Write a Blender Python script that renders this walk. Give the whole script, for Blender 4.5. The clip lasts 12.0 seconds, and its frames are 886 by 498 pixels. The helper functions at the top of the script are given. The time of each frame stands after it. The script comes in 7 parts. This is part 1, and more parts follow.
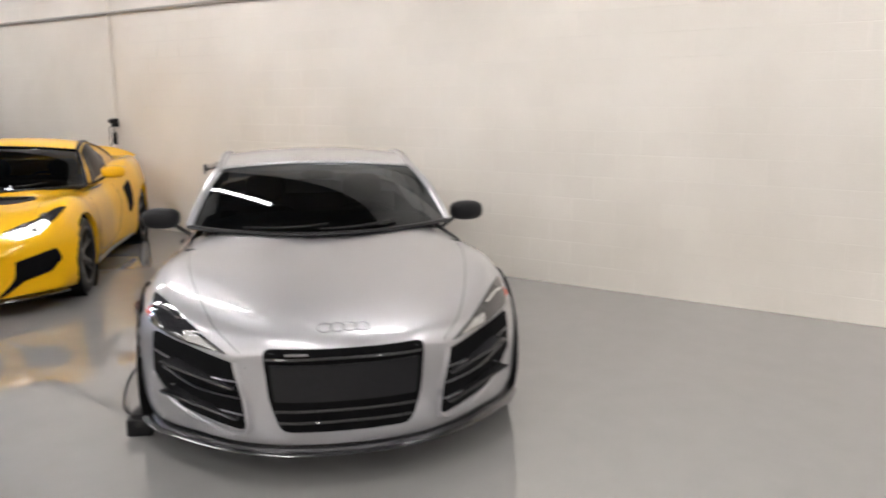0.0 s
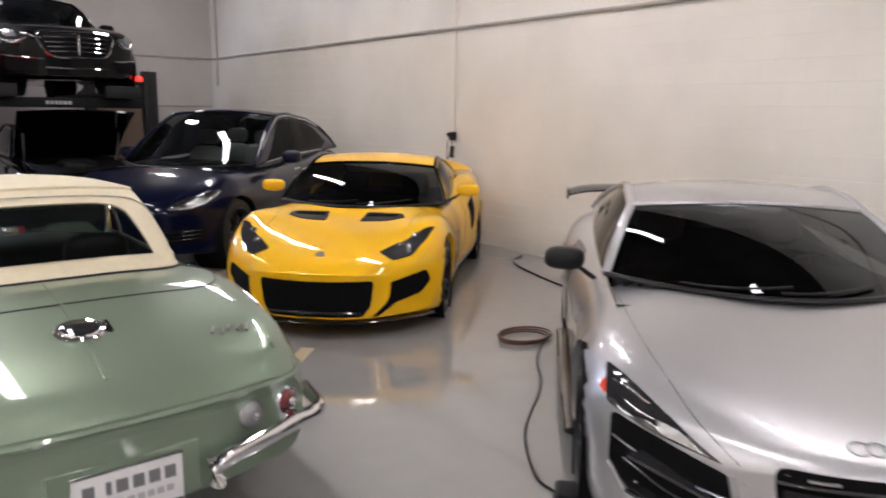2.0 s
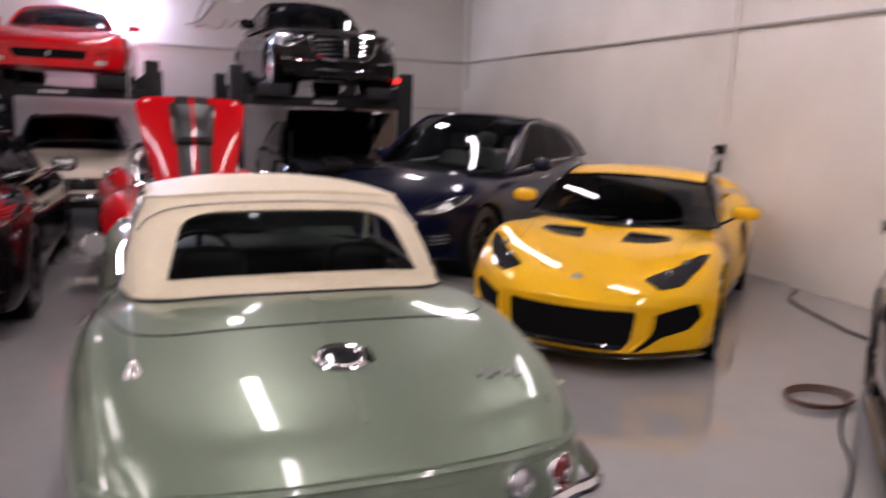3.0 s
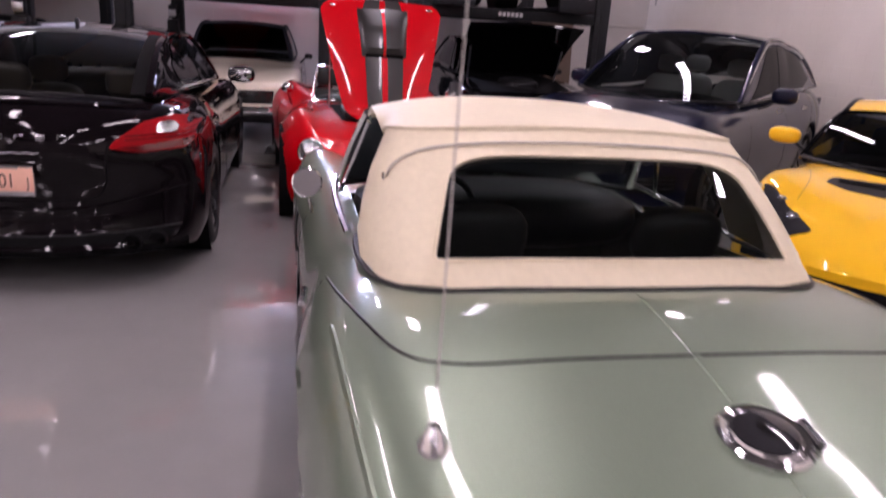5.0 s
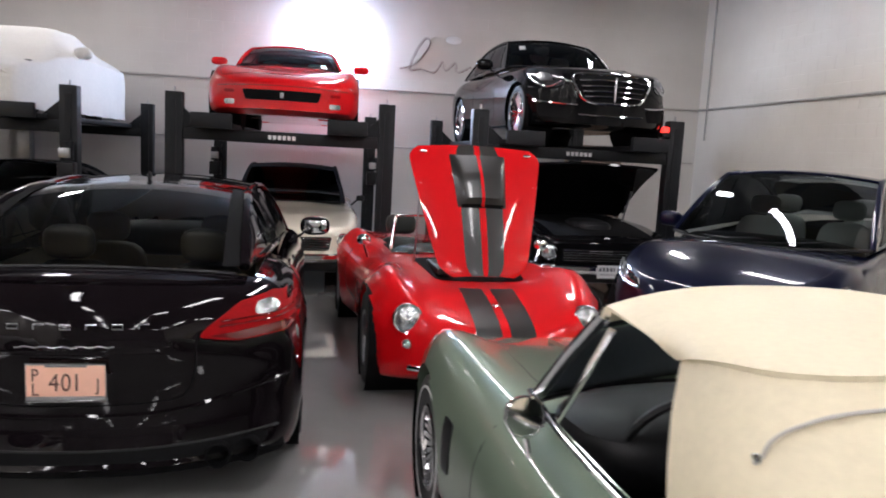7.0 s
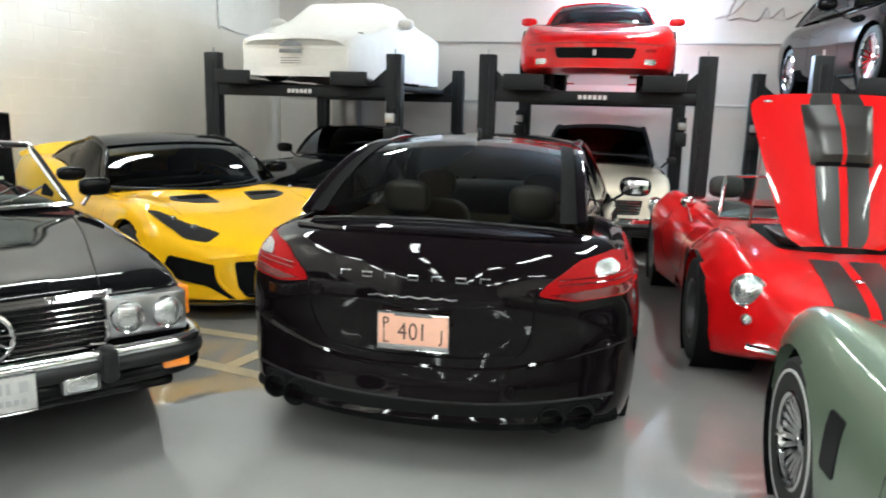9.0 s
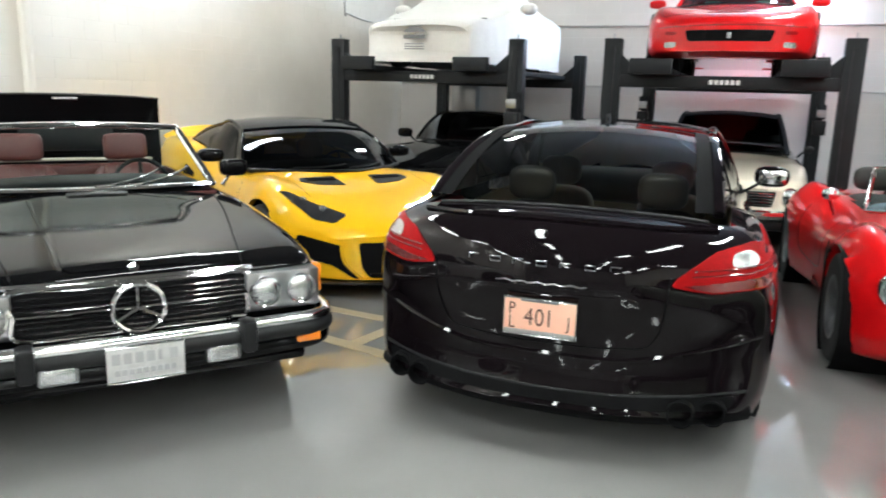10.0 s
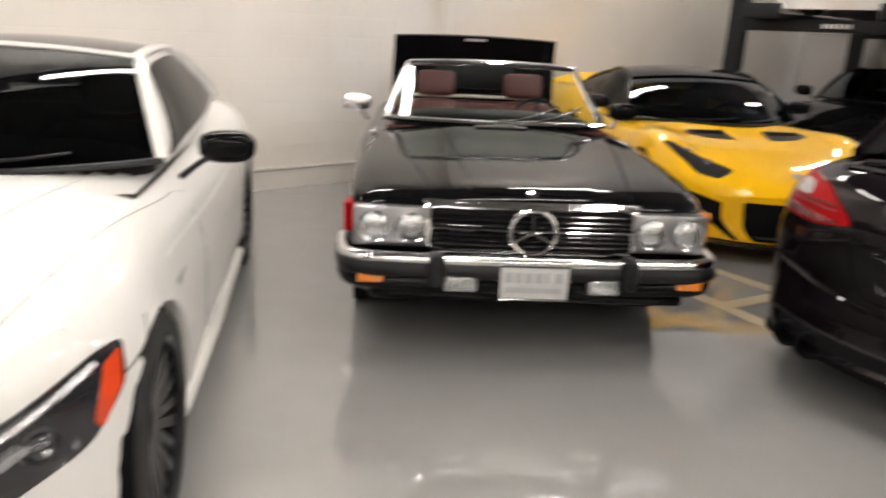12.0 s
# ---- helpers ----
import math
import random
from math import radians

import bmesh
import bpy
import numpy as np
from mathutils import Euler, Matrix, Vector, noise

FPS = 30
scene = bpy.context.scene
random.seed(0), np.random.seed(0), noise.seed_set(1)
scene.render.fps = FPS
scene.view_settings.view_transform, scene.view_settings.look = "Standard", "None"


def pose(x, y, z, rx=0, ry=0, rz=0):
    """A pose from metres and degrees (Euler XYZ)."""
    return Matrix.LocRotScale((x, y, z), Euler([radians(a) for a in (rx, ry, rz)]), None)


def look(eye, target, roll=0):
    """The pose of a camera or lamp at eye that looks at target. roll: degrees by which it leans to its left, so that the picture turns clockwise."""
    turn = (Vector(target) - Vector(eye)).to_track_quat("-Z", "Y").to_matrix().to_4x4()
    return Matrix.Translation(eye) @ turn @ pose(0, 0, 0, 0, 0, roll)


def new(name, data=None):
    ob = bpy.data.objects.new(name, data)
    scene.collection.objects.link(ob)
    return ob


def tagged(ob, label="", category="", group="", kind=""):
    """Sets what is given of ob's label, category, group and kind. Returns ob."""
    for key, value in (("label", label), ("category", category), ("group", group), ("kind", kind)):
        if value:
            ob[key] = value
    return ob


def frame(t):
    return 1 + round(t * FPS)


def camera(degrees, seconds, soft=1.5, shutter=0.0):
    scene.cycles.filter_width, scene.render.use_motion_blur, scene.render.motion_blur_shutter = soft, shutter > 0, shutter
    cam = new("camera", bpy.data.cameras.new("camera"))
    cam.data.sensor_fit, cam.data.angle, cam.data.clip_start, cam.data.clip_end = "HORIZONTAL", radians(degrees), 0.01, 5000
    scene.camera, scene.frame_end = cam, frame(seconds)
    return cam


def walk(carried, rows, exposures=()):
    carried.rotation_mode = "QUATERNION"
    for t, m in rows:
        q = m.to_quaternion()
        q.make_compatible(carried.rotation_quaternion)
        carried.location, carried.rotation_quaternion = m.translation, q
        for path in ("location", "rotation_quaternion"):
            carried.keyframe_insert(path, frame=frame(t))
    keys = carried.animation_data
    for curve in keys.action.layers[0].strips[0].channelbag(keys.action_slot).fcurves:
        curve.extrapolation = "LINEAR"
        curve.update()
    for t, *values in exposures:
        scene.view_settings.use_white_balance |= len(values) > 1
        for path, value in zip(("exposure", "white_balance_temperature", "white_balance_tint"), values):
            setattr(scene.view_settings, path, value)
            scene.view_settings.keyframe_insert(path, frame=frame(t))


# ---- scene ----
cam = camera(61.8, 12.0, soft=1.8, shutter=0.5)
PATH = [
    (0, (1.04, 1.064, 1.598), (2.703, 2.11, 1.221), 0.1),
    (0.5, (1.08, 1.353, 1.612), (2.622, 2.575, 1.257), -0.1),
    (1, (1.133, 1.636, 1.604), (2.529, 3.027, 1.262), 0.7),
    (1.5, (1.041, 1.958, 1.615), (2.318, 3.458, 1.268), 1.2),
    (2, (0.933, 2.178, 1.714), (2.134, 3.735, 1.348), 0.8),
    (2.5, (1.01, 2.546, 1.726), (2.019, 4.246, 1.42), 1.3),
    (2.8, (1.015, 2.71, 1.723), (1.851, 4.497, 1.43), 2.0),
    (3, (0.98, 2.783, 1.712), (1.659, 4.628, 1.345), 2.3),
    (3.2, (0.934, 2.826, 1.691), (1.49, 4.696, 1.247), 2.5),
    (4.8, (0.713, 3.843, 1.596), (1.037, 5.712, 0.962), 3.8),
    (5, (0.63, 3.986, 1.609), (0.97, 5.868, 1.024), 3.9),
    (5.5, (0.476, 4.29, 1.624), (0.928, 6.176, 1.136), 4.4),
    (6, (0.385, 4.555, 1.624), (0.828, 6.458, 1.197), 4.5),
    (6.3, (0.331, 4.713, 1.635), (0.69, 6.642, 1.267), 4.2),
    (6.5, (0.274, 4.808, 1.65), (0.62, 6.745, 1.296), 3.9),
    (7, (0.045, 4.979, 1.677), (0.356, 6.939, 1.422), 3.1),
    (7.5, (-0.129, 5.101, 1.652), (0.099, 7.072, 1.401), 3.3),
    (7.7, (-0.144, 5.146, 1.653), (-0.061, 7.125, 1.374), 3.4),
    (9.3, (-0.225, 5.23, 1.581), (-0.747, 7.121, 1.192), 1.2),
    (9.5, (-0.236, 5.22, 1.581), (-0.823, 7.089, 1.179), 1.1),
    (10, (-0.28, 5.204, 1.577), (-1.0, 7.023, 1.161), 1.6),
    (10.5, (-0.322, 5.19, 1.576), (-1.191, 6.941, 1.155), 1.6),
    (11, (-0.341, 5.181, 1.565), (-1.351, 6.851, 1.128), 1.4),
    (11.5, (-0.373, 5.148, 1.542), (-1.536, 6.7, 1.05), 1.8),
    (12, (-0.397, 5.087, 1.508), (-1.842, 6.349, 0.943), 2.7),
]
EXPOSURES = [(0.0, 0.18, 6250, 12), (2.0, -0.03, 6250, 16), (3.0, -0.18, 6400, 30), (5.0, -0.03, 6250, 40), (5.5, -0.05, 6050, 20), (6.0, 0.0, 6050, 20), (7.0, 0.22, 6050, 14), (7.6, 0.32, 6050, 8), (9.5, 0.95, 5900, -2), (11.0, 0.93, 6050, 10), (12.0, 0.5, 6600, 12)]
walk(cam, [(t, look(eye, target, roll)) for t, eye, target, roll in PATH], EXPOSURES)

# ---- world and lamps: a closed hall lit by rows of ceiling strip lamps ----
world = bpy.data.worlds.new("world")
scene.world = world
world.use_nodes = True
world.node_tree.nodes["Background"].inputs[0].default_value = (0.02, 0.02, 0.022, 1)
world.node_tree.nodes["Background"].inputs[1].default_value = 0.3
STRIP_LIGHT = 46.0
GLARE_LIGHT = 112.0


# ---- materials ----
def nodes_of(name):
    m = bpy.data.materials.new(name)
    m.use_nodes = True
    nt = m.node_tree
    return m, nt, nt.nodes["Principled BSDF"]


def node(nt, kind, **values):
    n = nt.nodes.new(kind)
    for k, v in values.items():
        n.inputs[k.replace("_", " ")].default_value = v
    return n


def plain(name, color, rough=0.5, metal=0.0, coat=0.0, grain=0.0, scale=40.0, bump=0.0, spec=0.5, coat_rough=0.03):
    """A surface with a fine and a coarse variation of its colour and gloss."""
    m, nt, p = nodes_of(name)
    p.inputs["Base Color"].default_value = (*color, 1)
    p.inputs["Roughness"].default_value = rough
    p.inputs["Metallic"].default_value = metal
    p.inputs["Coat Weight"].default_value = coat
    p.inputs["Coat Roughness"].default_value = coat_rough
    p.inputs["Specular IOR Level"].default_value = spec
    if grain or bump:
        tc = nt.nodes.new("ShaderNodeTexCoord")
        fine = node(nt, "ShaderNodeTexNoise", Scale=scale, Detail=5.0)
        coarse = node(nt, "ShaderNodeTexNoise", Scale=scale * 0.06, Detail=3.0)
        nt.links.new(tc.outputs["Object"], fine.inputs["Vector"])
        nt.links.new(tc.outputs["Object"], coarse.inputs["Vector"])
        add = nt.nodes.new("ShaderNodeMath")
        add.operation = "ADD"
        nt.links.new(fine.outputs[0], add.inputs[0])
        nt.links.new(coarse.outputs[0], add.inputs[1])
        ramp = nt.nodes.new("ShaderNodeMapRange")
        ramp.inputs["From Min"].default_value, ramp.inputs["From Max"].default_value = 0.6, 1.4
        ramp.inputs["To Min"].default_value, ramp.inputs["To Max"].default_value = 1 - grain, 1 + grain
        nt.links.new(add.outputs[0], ramp.inputs["Value"])
        mul = nt.nodes.new("ShaderNodeVectorMath")
        mul.operation = "SCALE"
        mul.inputs[0].default_value = color
        nt.links.new(ramp.outputs[0], mul.inputs["Scale"])
        nt.links.new(mul.outputs[0], p.inputs["Base Color"])
        if bump:
            b = node(nt, "ShaderNodeBump", Strength=bump, Distance=0.002)
            nt.links.new(fine.outputs[0], b.inputs["Height"])
            nt.links.new(b.outputs[0], p.inputs["Normal"])
    return m


def car_paint(name, color, metal=0.0, rough=0.35, flake=0.0, coat_ior=1.45, spec=0.1):
    """Lacquered paint: a coloured base under a clear coat, with flakes and faint orange peel."""
    m, nt, p = nodes_of(name)
    p.inputs["Roughness"].default_value = rough
    p.inputs["Metallic"].default_value = metal
    p.inputs["Coat Weight"].default_value = 1.0
    p.inputs["Specular IOR Level"].default_value = spec
    p.inputs["Coat IOR"].default_value = coat_ior
    p.inputs["Coat Roughness"].default_value = 0.02
    tc = nt.nodes.new("ShaderNodeTexCoord")
    fl = node(nt, "ShaderNodeTexVoronoi", Scale=900.0)
    dust = node(nt, "ShaderNodeTexNoise", Scale=2.2, Detail=4.0)
    for n in (fl, dust):
        nt.links.new(tc.outputs["Object"], n.inputs["Vector"])
    mr = nt.nodes.new("ShaderNodeMapRange")
    mr.inputs["To Min"].default_value, mr.inputs["To Max"].default_value = 1 - flake, 1 + flake
    nt.links.new(fl.outputs["Color"], mr.inputs["Value"])
    mul = nt.nodes.new("ShaderNodeVectorMath")
    mul.operation = "SCALE"
    mul.inputs[0].default_value = color
    nt.links.new(mr.outputs[0], mul.inputs["Scale"])
    nt.links.new(mul.outputs[0], p.inputs["Base Color"])
    mr2 = nt.nodes.new("ShaderNodeMapRange")
    mr2.inputs["From Min"].default_value, mr2.inputs["From Max"].default_value = 0.35, 0.7
    mr2.inputs["To Min"].default_value, mr2.inputs["To Max"].default_value = 0.015, 0.06
    nt.links.new(dust.outputs[0], mr2.inputs["Value"])
    nt.links.new(mr2.outputs[0], p.inputs["Coat Roughness"])
    peel = node(nt, "ShaderNodeTexNoise", Scale=160.0, Detail=1.0)
    nt.links.new(tc.outputs["Object"], peel.inputs["Vector"])
    b = node(nt, "ShaderNodeBump", Strength=0.02, Distance=0.002)
    nt.links.new(peel.outputs[0], b.inputs["Height"])
    nt.links.new(b.outputs[0], p.inputs["Coat Normal"])
    return m


def pane_glass(name, tint):
    """A thin pane: tinted see-through with a mirror gloss on top."""
    m = bpy.data.materials.new(name)
    m.use_nodes = True
    nt = m.node_tree
    nt.nodes.remove(nt.nodes["Principled BSDF"])
    out = nt.nodes["Material Output"]
    tr = nt.nodes.new("ShaderNodeBsdfTransparent")
    tr.inputs[0].default_value = (*tint, 1)
    gl = nt.nodes.new("ShaderNodeBsdfGlossy")
    gl.inputs["Roughness"].default_value = 0.02
    gl.inputs["Color"].default_value = (0.9, 0.95, 1.0, 1)
    fr = nt.nodes.new("ShaderNodeFresnel")
    fr.inputs["IOR"].default_value = 1.5
    mx = nt.nodes.new("ShaderNodeMixShader")
    nt.links.new(fr.outputs[0], mx.inputs[0])
    nt.links.new(tr.outputs[0], mx.inputs[1])
    nt.links.new(gl.outputs[0], mx.inputs[2])
    nt.links.new(mx.outputs[0], out.inputs[0])
    return m


def glow(name, color, strength):
    m, nt, p = nodes_of(name)
    p.inputs["Base Color"].default_value = (*color, 1)
    p.inputs["Emission Color"].default_value = (*color, 1)
    p.inputs["Emission Strength"].default_value = strength
    return m


def wall_paint(name, color, darker):
    """Painted block wall: roller texture, faint stains and scuffs."""
    m, nt, p = nodes_of(name)
    tc = nt.nodes.new("ShaderNodeTexCoord")
    info = nt.nodes.new("ShaderNodeObjectInfo")
    geo = nt.nodes.new("ShaderNodeNewGeometry")
    big = node(nt, "ShaderNodeTexNoise", Scale=0.7, Detail=6.0)
    fine = node(nt, "ShaderNodeTexNoise", Scale=120.0, Detail=4.0)
    pits = node(nt, "ShaderNodeTexVoronoi", Scale=55.0)
    for n in (big, fine, pits):
        nt.links.new(geo.outputs["Position"], n.inputs["Vector"])
    ramp = nt.nodes.new("ShaderNodeValToRGB")
    ramp.color_ramp.elements[0].position, ramp.color_ramp.elements[0].color = 0.3, (*darker, 1)
    ramp.color_ramp.elements[1].position, ramp.color_ramp.elements[1].color = 0.62, (*color, 1)
    nt.links.new(big.outputs[0], ramp.inputs[0])
    mr = nt.nodes.new("ShaderNodeMapRange")
    mr.inputs["To Min"].default_value, mr.inputs["To Max"].default_value = 0.985, 1.01
    nt.links.new(info.outputs["Random"], mr.inputs["Value"])
    mul = nt.nodes.new("ShaderNodeVectorMath")
    mul.operation = "SCALE"
    nt.links.new(ramp.outputs[0], mul.inputs[0])
    nt.links.new(mr.outputs[0], mul.inputs["Scale"])
    nt.links.new(mul.outputs[0], p.inputs["Base Color"])
    p.inputs["Roughness"].default_value = 0.5
    add = nt.nodes.new("ShaderNodeMath")
    nt.links.new(fine.outputs[0], add.inputs[0])
    nt.links.new(pits.outputs["Distance"], add.inputs[1])
    b = node(nt, "ShaderNodeBump", Strength=0.25, Distance=0.004)
    nt.links.new(add.outputs[0], b.inputs["Height"])
    nt.links.new(b.outputs[0], p.inputs["Normal"])
    return m


def epoxy_floor(name, color):
    """Grey epoxy: glossy, a little wavy, with patches of wear and dust."""
    m, nt, p = nodes_of(name)
    geo = nt.nodes.new("ShaderNodeNewGeometry")
    big = node(nt, "ShaderNodeTexNoise", Scale=0.5, Detail=7.0)
    mid = node(nt, "ShaderNodeTexNoise", Scale=5.0, Detail=5.0)
    fine = node(nt, "ShaderNodeTexNoise", Scale=260.0, Detail=2.0)
    wave = node(nt, "ShaderNodeTexNoise", Scale=9.0, Detail=2.0)
    for n in (big, mid, fine, wave):
        nt.links.new(geo.outputs["Position"], n.inputs["Vector"])
    mix = nt.nodes.new("ShaderNodeMath")
    nt.links.new(big.outputs[0], mix.inputs[0])
    nt.links.new(mid.outputs[0], mix.inputs[1])
    mr = nt.nodes.new("ShaderNodeMapRange")
    mr.inputs["From Min"].default_value, mr.inputs["From Max"].default_value = 0.7, 1.3
    mr.inputs["To Min"].default_value, mr.inputs["To Max"].default_value = 0.965, 1.035
    nt.links.new(mix.outputs[0], mr.inputs["Value"])
    mul = nt.nodes.new("ShaderNodeVectorMath")
    mul.operation = "SCALE"
    mul.inputs[0].default_value = color
    nt.links.new(mr.outputs[0], mul.inputs["Scale"])
    nt.links.new(mul.outputs[0], p.inputs["Base Color"])
    rr = nt.nodes.new("ShaderNodeMapRange")
    rr.inputs["From Min"].default_value, rr.inputs["From Max"].default_value = 0.8, 1.25
    rr.inputs["To Min"].default_value, rr.inputs["To Max"].default_value = 0.02, 0.045
    nt.links.new(mix.outputs[0], rr.inputs["Value"])
    nt.links.new(rr.outputs[0], p.inputs["Roughness"])
    p.inputs["Specular IOR Level"].default_value = 1.0
    p.inputs["Coat Weight"].default_value = 0.35
    p.inputs["Coat IOR"].default_value = 1.6
    p.inputs["Coat Roughness"].default_value = 0.015
    b1 = node(nt, "ShaderNodeBump", Strength=0.035, Distance=0.01)
    nt.links.new(wave.outputs[0], b1.inputs["Height"])
    b2 = node(nt, "ShaderNodeBump", Strength=0.03, Distance=0.001)
    nt.links.new(fine.outputs[0], b2.inputs["Height"])
    nt.links.new(b1.outputs[0], b2.inputs["Normal"])
    nt.links.new(b2.outputs[0], p.inputs["Normal"])
    return m


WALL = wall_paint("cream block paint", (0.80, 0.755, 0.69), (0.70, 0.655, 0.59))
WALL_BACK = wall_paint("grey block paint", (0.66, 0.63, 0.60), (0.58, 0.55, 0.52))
CEIL = plain("ceiling paint", (0.075, 0.073, 0.07), 0.8, grain=0.08, scale=8)
EPOXY = epoxy_floor("grey epoxy", (0.288, 0.284, 0.278))
LINE = plain("worn yellow line", (0.50, 0.42, 0.27), 0.3, grain=0.2, scale=30)
PIPE = plain("painted conduit", (0.42, 0.40, 0.37), 0.45, grain=0.08, scale=20)
BLACK = plain("black plastic", (0.010, 0.010, 0.011), 0.42, grain=0.2, scale=60, spec=0.25)
GLOSSBLACK = plain("gloss black trim", (0.008, 0.008, 0.009), 0.12, coat=1.0)
VOID = plain("dark mesh", (0.004, 0.004, 0.0045), 0.8, grain=0.3, scale=90, spec=0.1)
CARBON = plain("carbon fibre", (0.02, 0.02, 0.022), 0.25, coat=1.0, grain=0.5, scale=300)
RUBBER = plain("tyre rubber", (0.018, 0.018, 0.018), 0.75, grain=0.3, scale=80, bump=0.3)
CHROME = plain("chrome", (0.86, 0.86, 0.87), 0.07, 1.0, grain=0.03, scale=12)
STEEL = plain("brushed steel", (0.45, 0.45, 0.46), 0.3, 1.0, grain=0.1, scale=30)
RIM_GREY = plain("grey alloy", (0.30, 0.30, 0.31), 0.28, 0.9, coat=0.5, grain=0.05, scale=20)
RIM_BLACK = plain("black alloy", (0.02, 0.02, 0.022), 0.3, 0.5, coat=0.6, grain=0.1, scale=20)
LIFT = plain("black powder coat", (0.012, 0.013, 0.015), 0.5, grain=0.25, scale=25, bump=0.2, spec=0.22)
RED_LENS = plain("red lens", (0.30, 0.002, 0.004), 0.4, grain=0.3, scale=90, spec=0.08)
DARKRED = plain("dark red lens", (0.11, 0.004, 0.005), 0.1, coat=1.0, grain=0.2, scale=90)
CLEAR_LENS = plain("clear lens", (0.58, 0.59, 0.60), 0.12, 0.85, coat=1.0, grain=0.5, scale=110, bump=1.0)
DARK_LENS = plain("smoked lamp", (0.025, 0.025, 0.028), 0.08, coat=1.0, grain=0.3, scale=30)
ORANGE = plain("red orange lens", (0.80, 0.075, 0.02), 0.15, coat=1.0, grain=0.1, scale=80)
# colour of the unseen south wall, darkened so chrome and glass reflect less
SOUTH = wall_paint("dark grey for reflections", (0.22, 0.21, 0.20), (0.18, 0.17, 0.165))
AMBER = plain("amber lens", (0.85, 0.25, 0.02), 0.15, coat=1.0, grain=0.1, scale=80)
PLATE = plain("white plate", (0.72, 0.72, 0.72), 0.35, grain=0.05, scale=30)
DEALER = plain("brushed metal plate", (0.62, 0.62, 0.61), 0.4, 0.5, grain=0.12, scale=50)
PEACH = plain("peach plate", (0.90, 0.52, 0.38), 0.4, grain=0.04, scale=30)
INK = plain("plate ink", (0.12, 0.05, 0.04), 0.5)
GREYINK = plain("grey ink", (0.16, 0.16, 0.17), 0.5)
CLOTH_TOP = plain("cream vinyl", (0.70, 0.622, 0.45), 0.55, grain=0.07, scale=45, bump=0.25)
NAVY_TOP = plain("navy cloth", (0.012, 0.016, 0.028), 0.8, grain=0.2, scale=90, bump=0.3)
COVER = plain("car cover cloth", (0.72, 0.70, 0.67), 0.75, grain=0.06, scale=25, bump=0.3)
LEATHER_DARK = plain("black leather", (0.018, 0.017, 0.016), 0.5, grain=0.2, scale=60, bump=0.3)
LEATHER_RED = plain("burgundy leather", (0.105, 0.028, 0.025), 0.42, grain=0.15, scale=50, bump=0.3)
LEATHER_TAN = plain("beige leather", (0.56, 0.48, 0.35), 0.5, grain=0.1, scale=50, bump=0.2)
LEATHER_TAUPE = plain("taupe leather", (0.13, 0.105, 0.075), 0.5, grain=0.1, scale=50, bump=0.2)
LEATHER_GREY = plain("pale grey leather", (0.5, 0.5, 0.49), 0.5, grain=0.1, scale=50, bump=0.2)
GLASS = pane_glass("tinted pane", (0.42, 0.46, 0.45))
GLASS_DARK = pane_glass("dark pane", (0.10, 0.11, 0.115))
GLASS_HATCH = pane_glass("lightly tinted pane", (0.84, 0.85, 0.80))
GLASS_CLEAR = pane_glass("clear pane", (0.72, 0.80, 0.78))
SIDEGLASS = plain("side glass", (0.004, 0.0045, 0.005), 0.05, spec=0.03)
SATIN_TRIM = plain("satin silver trim", (0.42, 0.42, 0.43), 0.4)
SILVER = car_paint("silver paint", (0.52, 0.52, 0.54), 0.85, 0.38, 0.12)
YELLOW = car_paint("yellow paint", (0.90, 0.49, 0.005), 0.0, 0.4, 0.02)
SAGE = car_paint("sage green paint", (0.20, 0.255, 0.19), 0.45, 0.35, 0.1)
RED = car_paint("red paint", (0.66, 0.004, 0.007), 0.0, 0.35, 0.02)
JET = car_paint("black paint", (0.004, 0.004, 0.0045), 0.0, 0.3, 0.02, 1.24, 0.0)
PLUM = car_paint("black cherry paint", (0.005, 0.0035, 0.0045), 0.0, 0.3, 0.3, 1.33, 0.0)
MIDNIGHT = car_paint("midnight blue paint", (0.0032, 0.005, 0.021), 0.3, 0.3, 0.3, 1.36, 0.05)
PEARL = car_paint("pearl white paint", (0.82, 0.81, 0.77), 0.0, 0.35, 0.02)
IVORY = car_paint("ivory paint", (0.75, 0.70, 0.58), 0.0, 0.35, 0.02)
SATIN = plain("satin charcoal stripe", (0.02, 0.019, 0.018), 0.35, coat=0.3, grain=0.1, scale=60)


# ---- mesh helpers ----
def finish(bm, smooth=38):
    bmesh.ops.recalc_face_normals(bm, faces=bm.faces)
    if smooth:
        lim = radians(smooth)
        for f in bm.faces:
            f.smooth = True
        for e in bm.edges:
            if len(e.link_faces) == 2 and e.calc_face_angle(0) > lim:
                e.smooth = False
    return bm


def mesh_of(name, bm, material, smooth=38, recalc=True):
    if recalc:
        finish(bm, smooth)
    me = bpy.data.meshes.new(name)
    bm.to_mesh(me)
    bm.free()
    for m in material if isinstance(material, (list, tuple)) else [material]:
        me.materials.append(m)
    return me


def part(name, bm, material, parent, label="", smooth=38, recalc=True):
    ob = new(name, bm if isinstance(bm, bpy.types.Mesh) else mesh_of(name, bm, material, smooth, recalc))
    ob.parent = parent
    if label:
        tagged(ob, label)
    return ob


def thing(name, m, label, category, group="", bm=None, material=None, kind="", smooth=38):
    ob = new(name, mesh_of(name, bm, material, smooth) if bm else None)
    ob.matrix_basis = m
    return tagged(ob, label, category, group, kind)


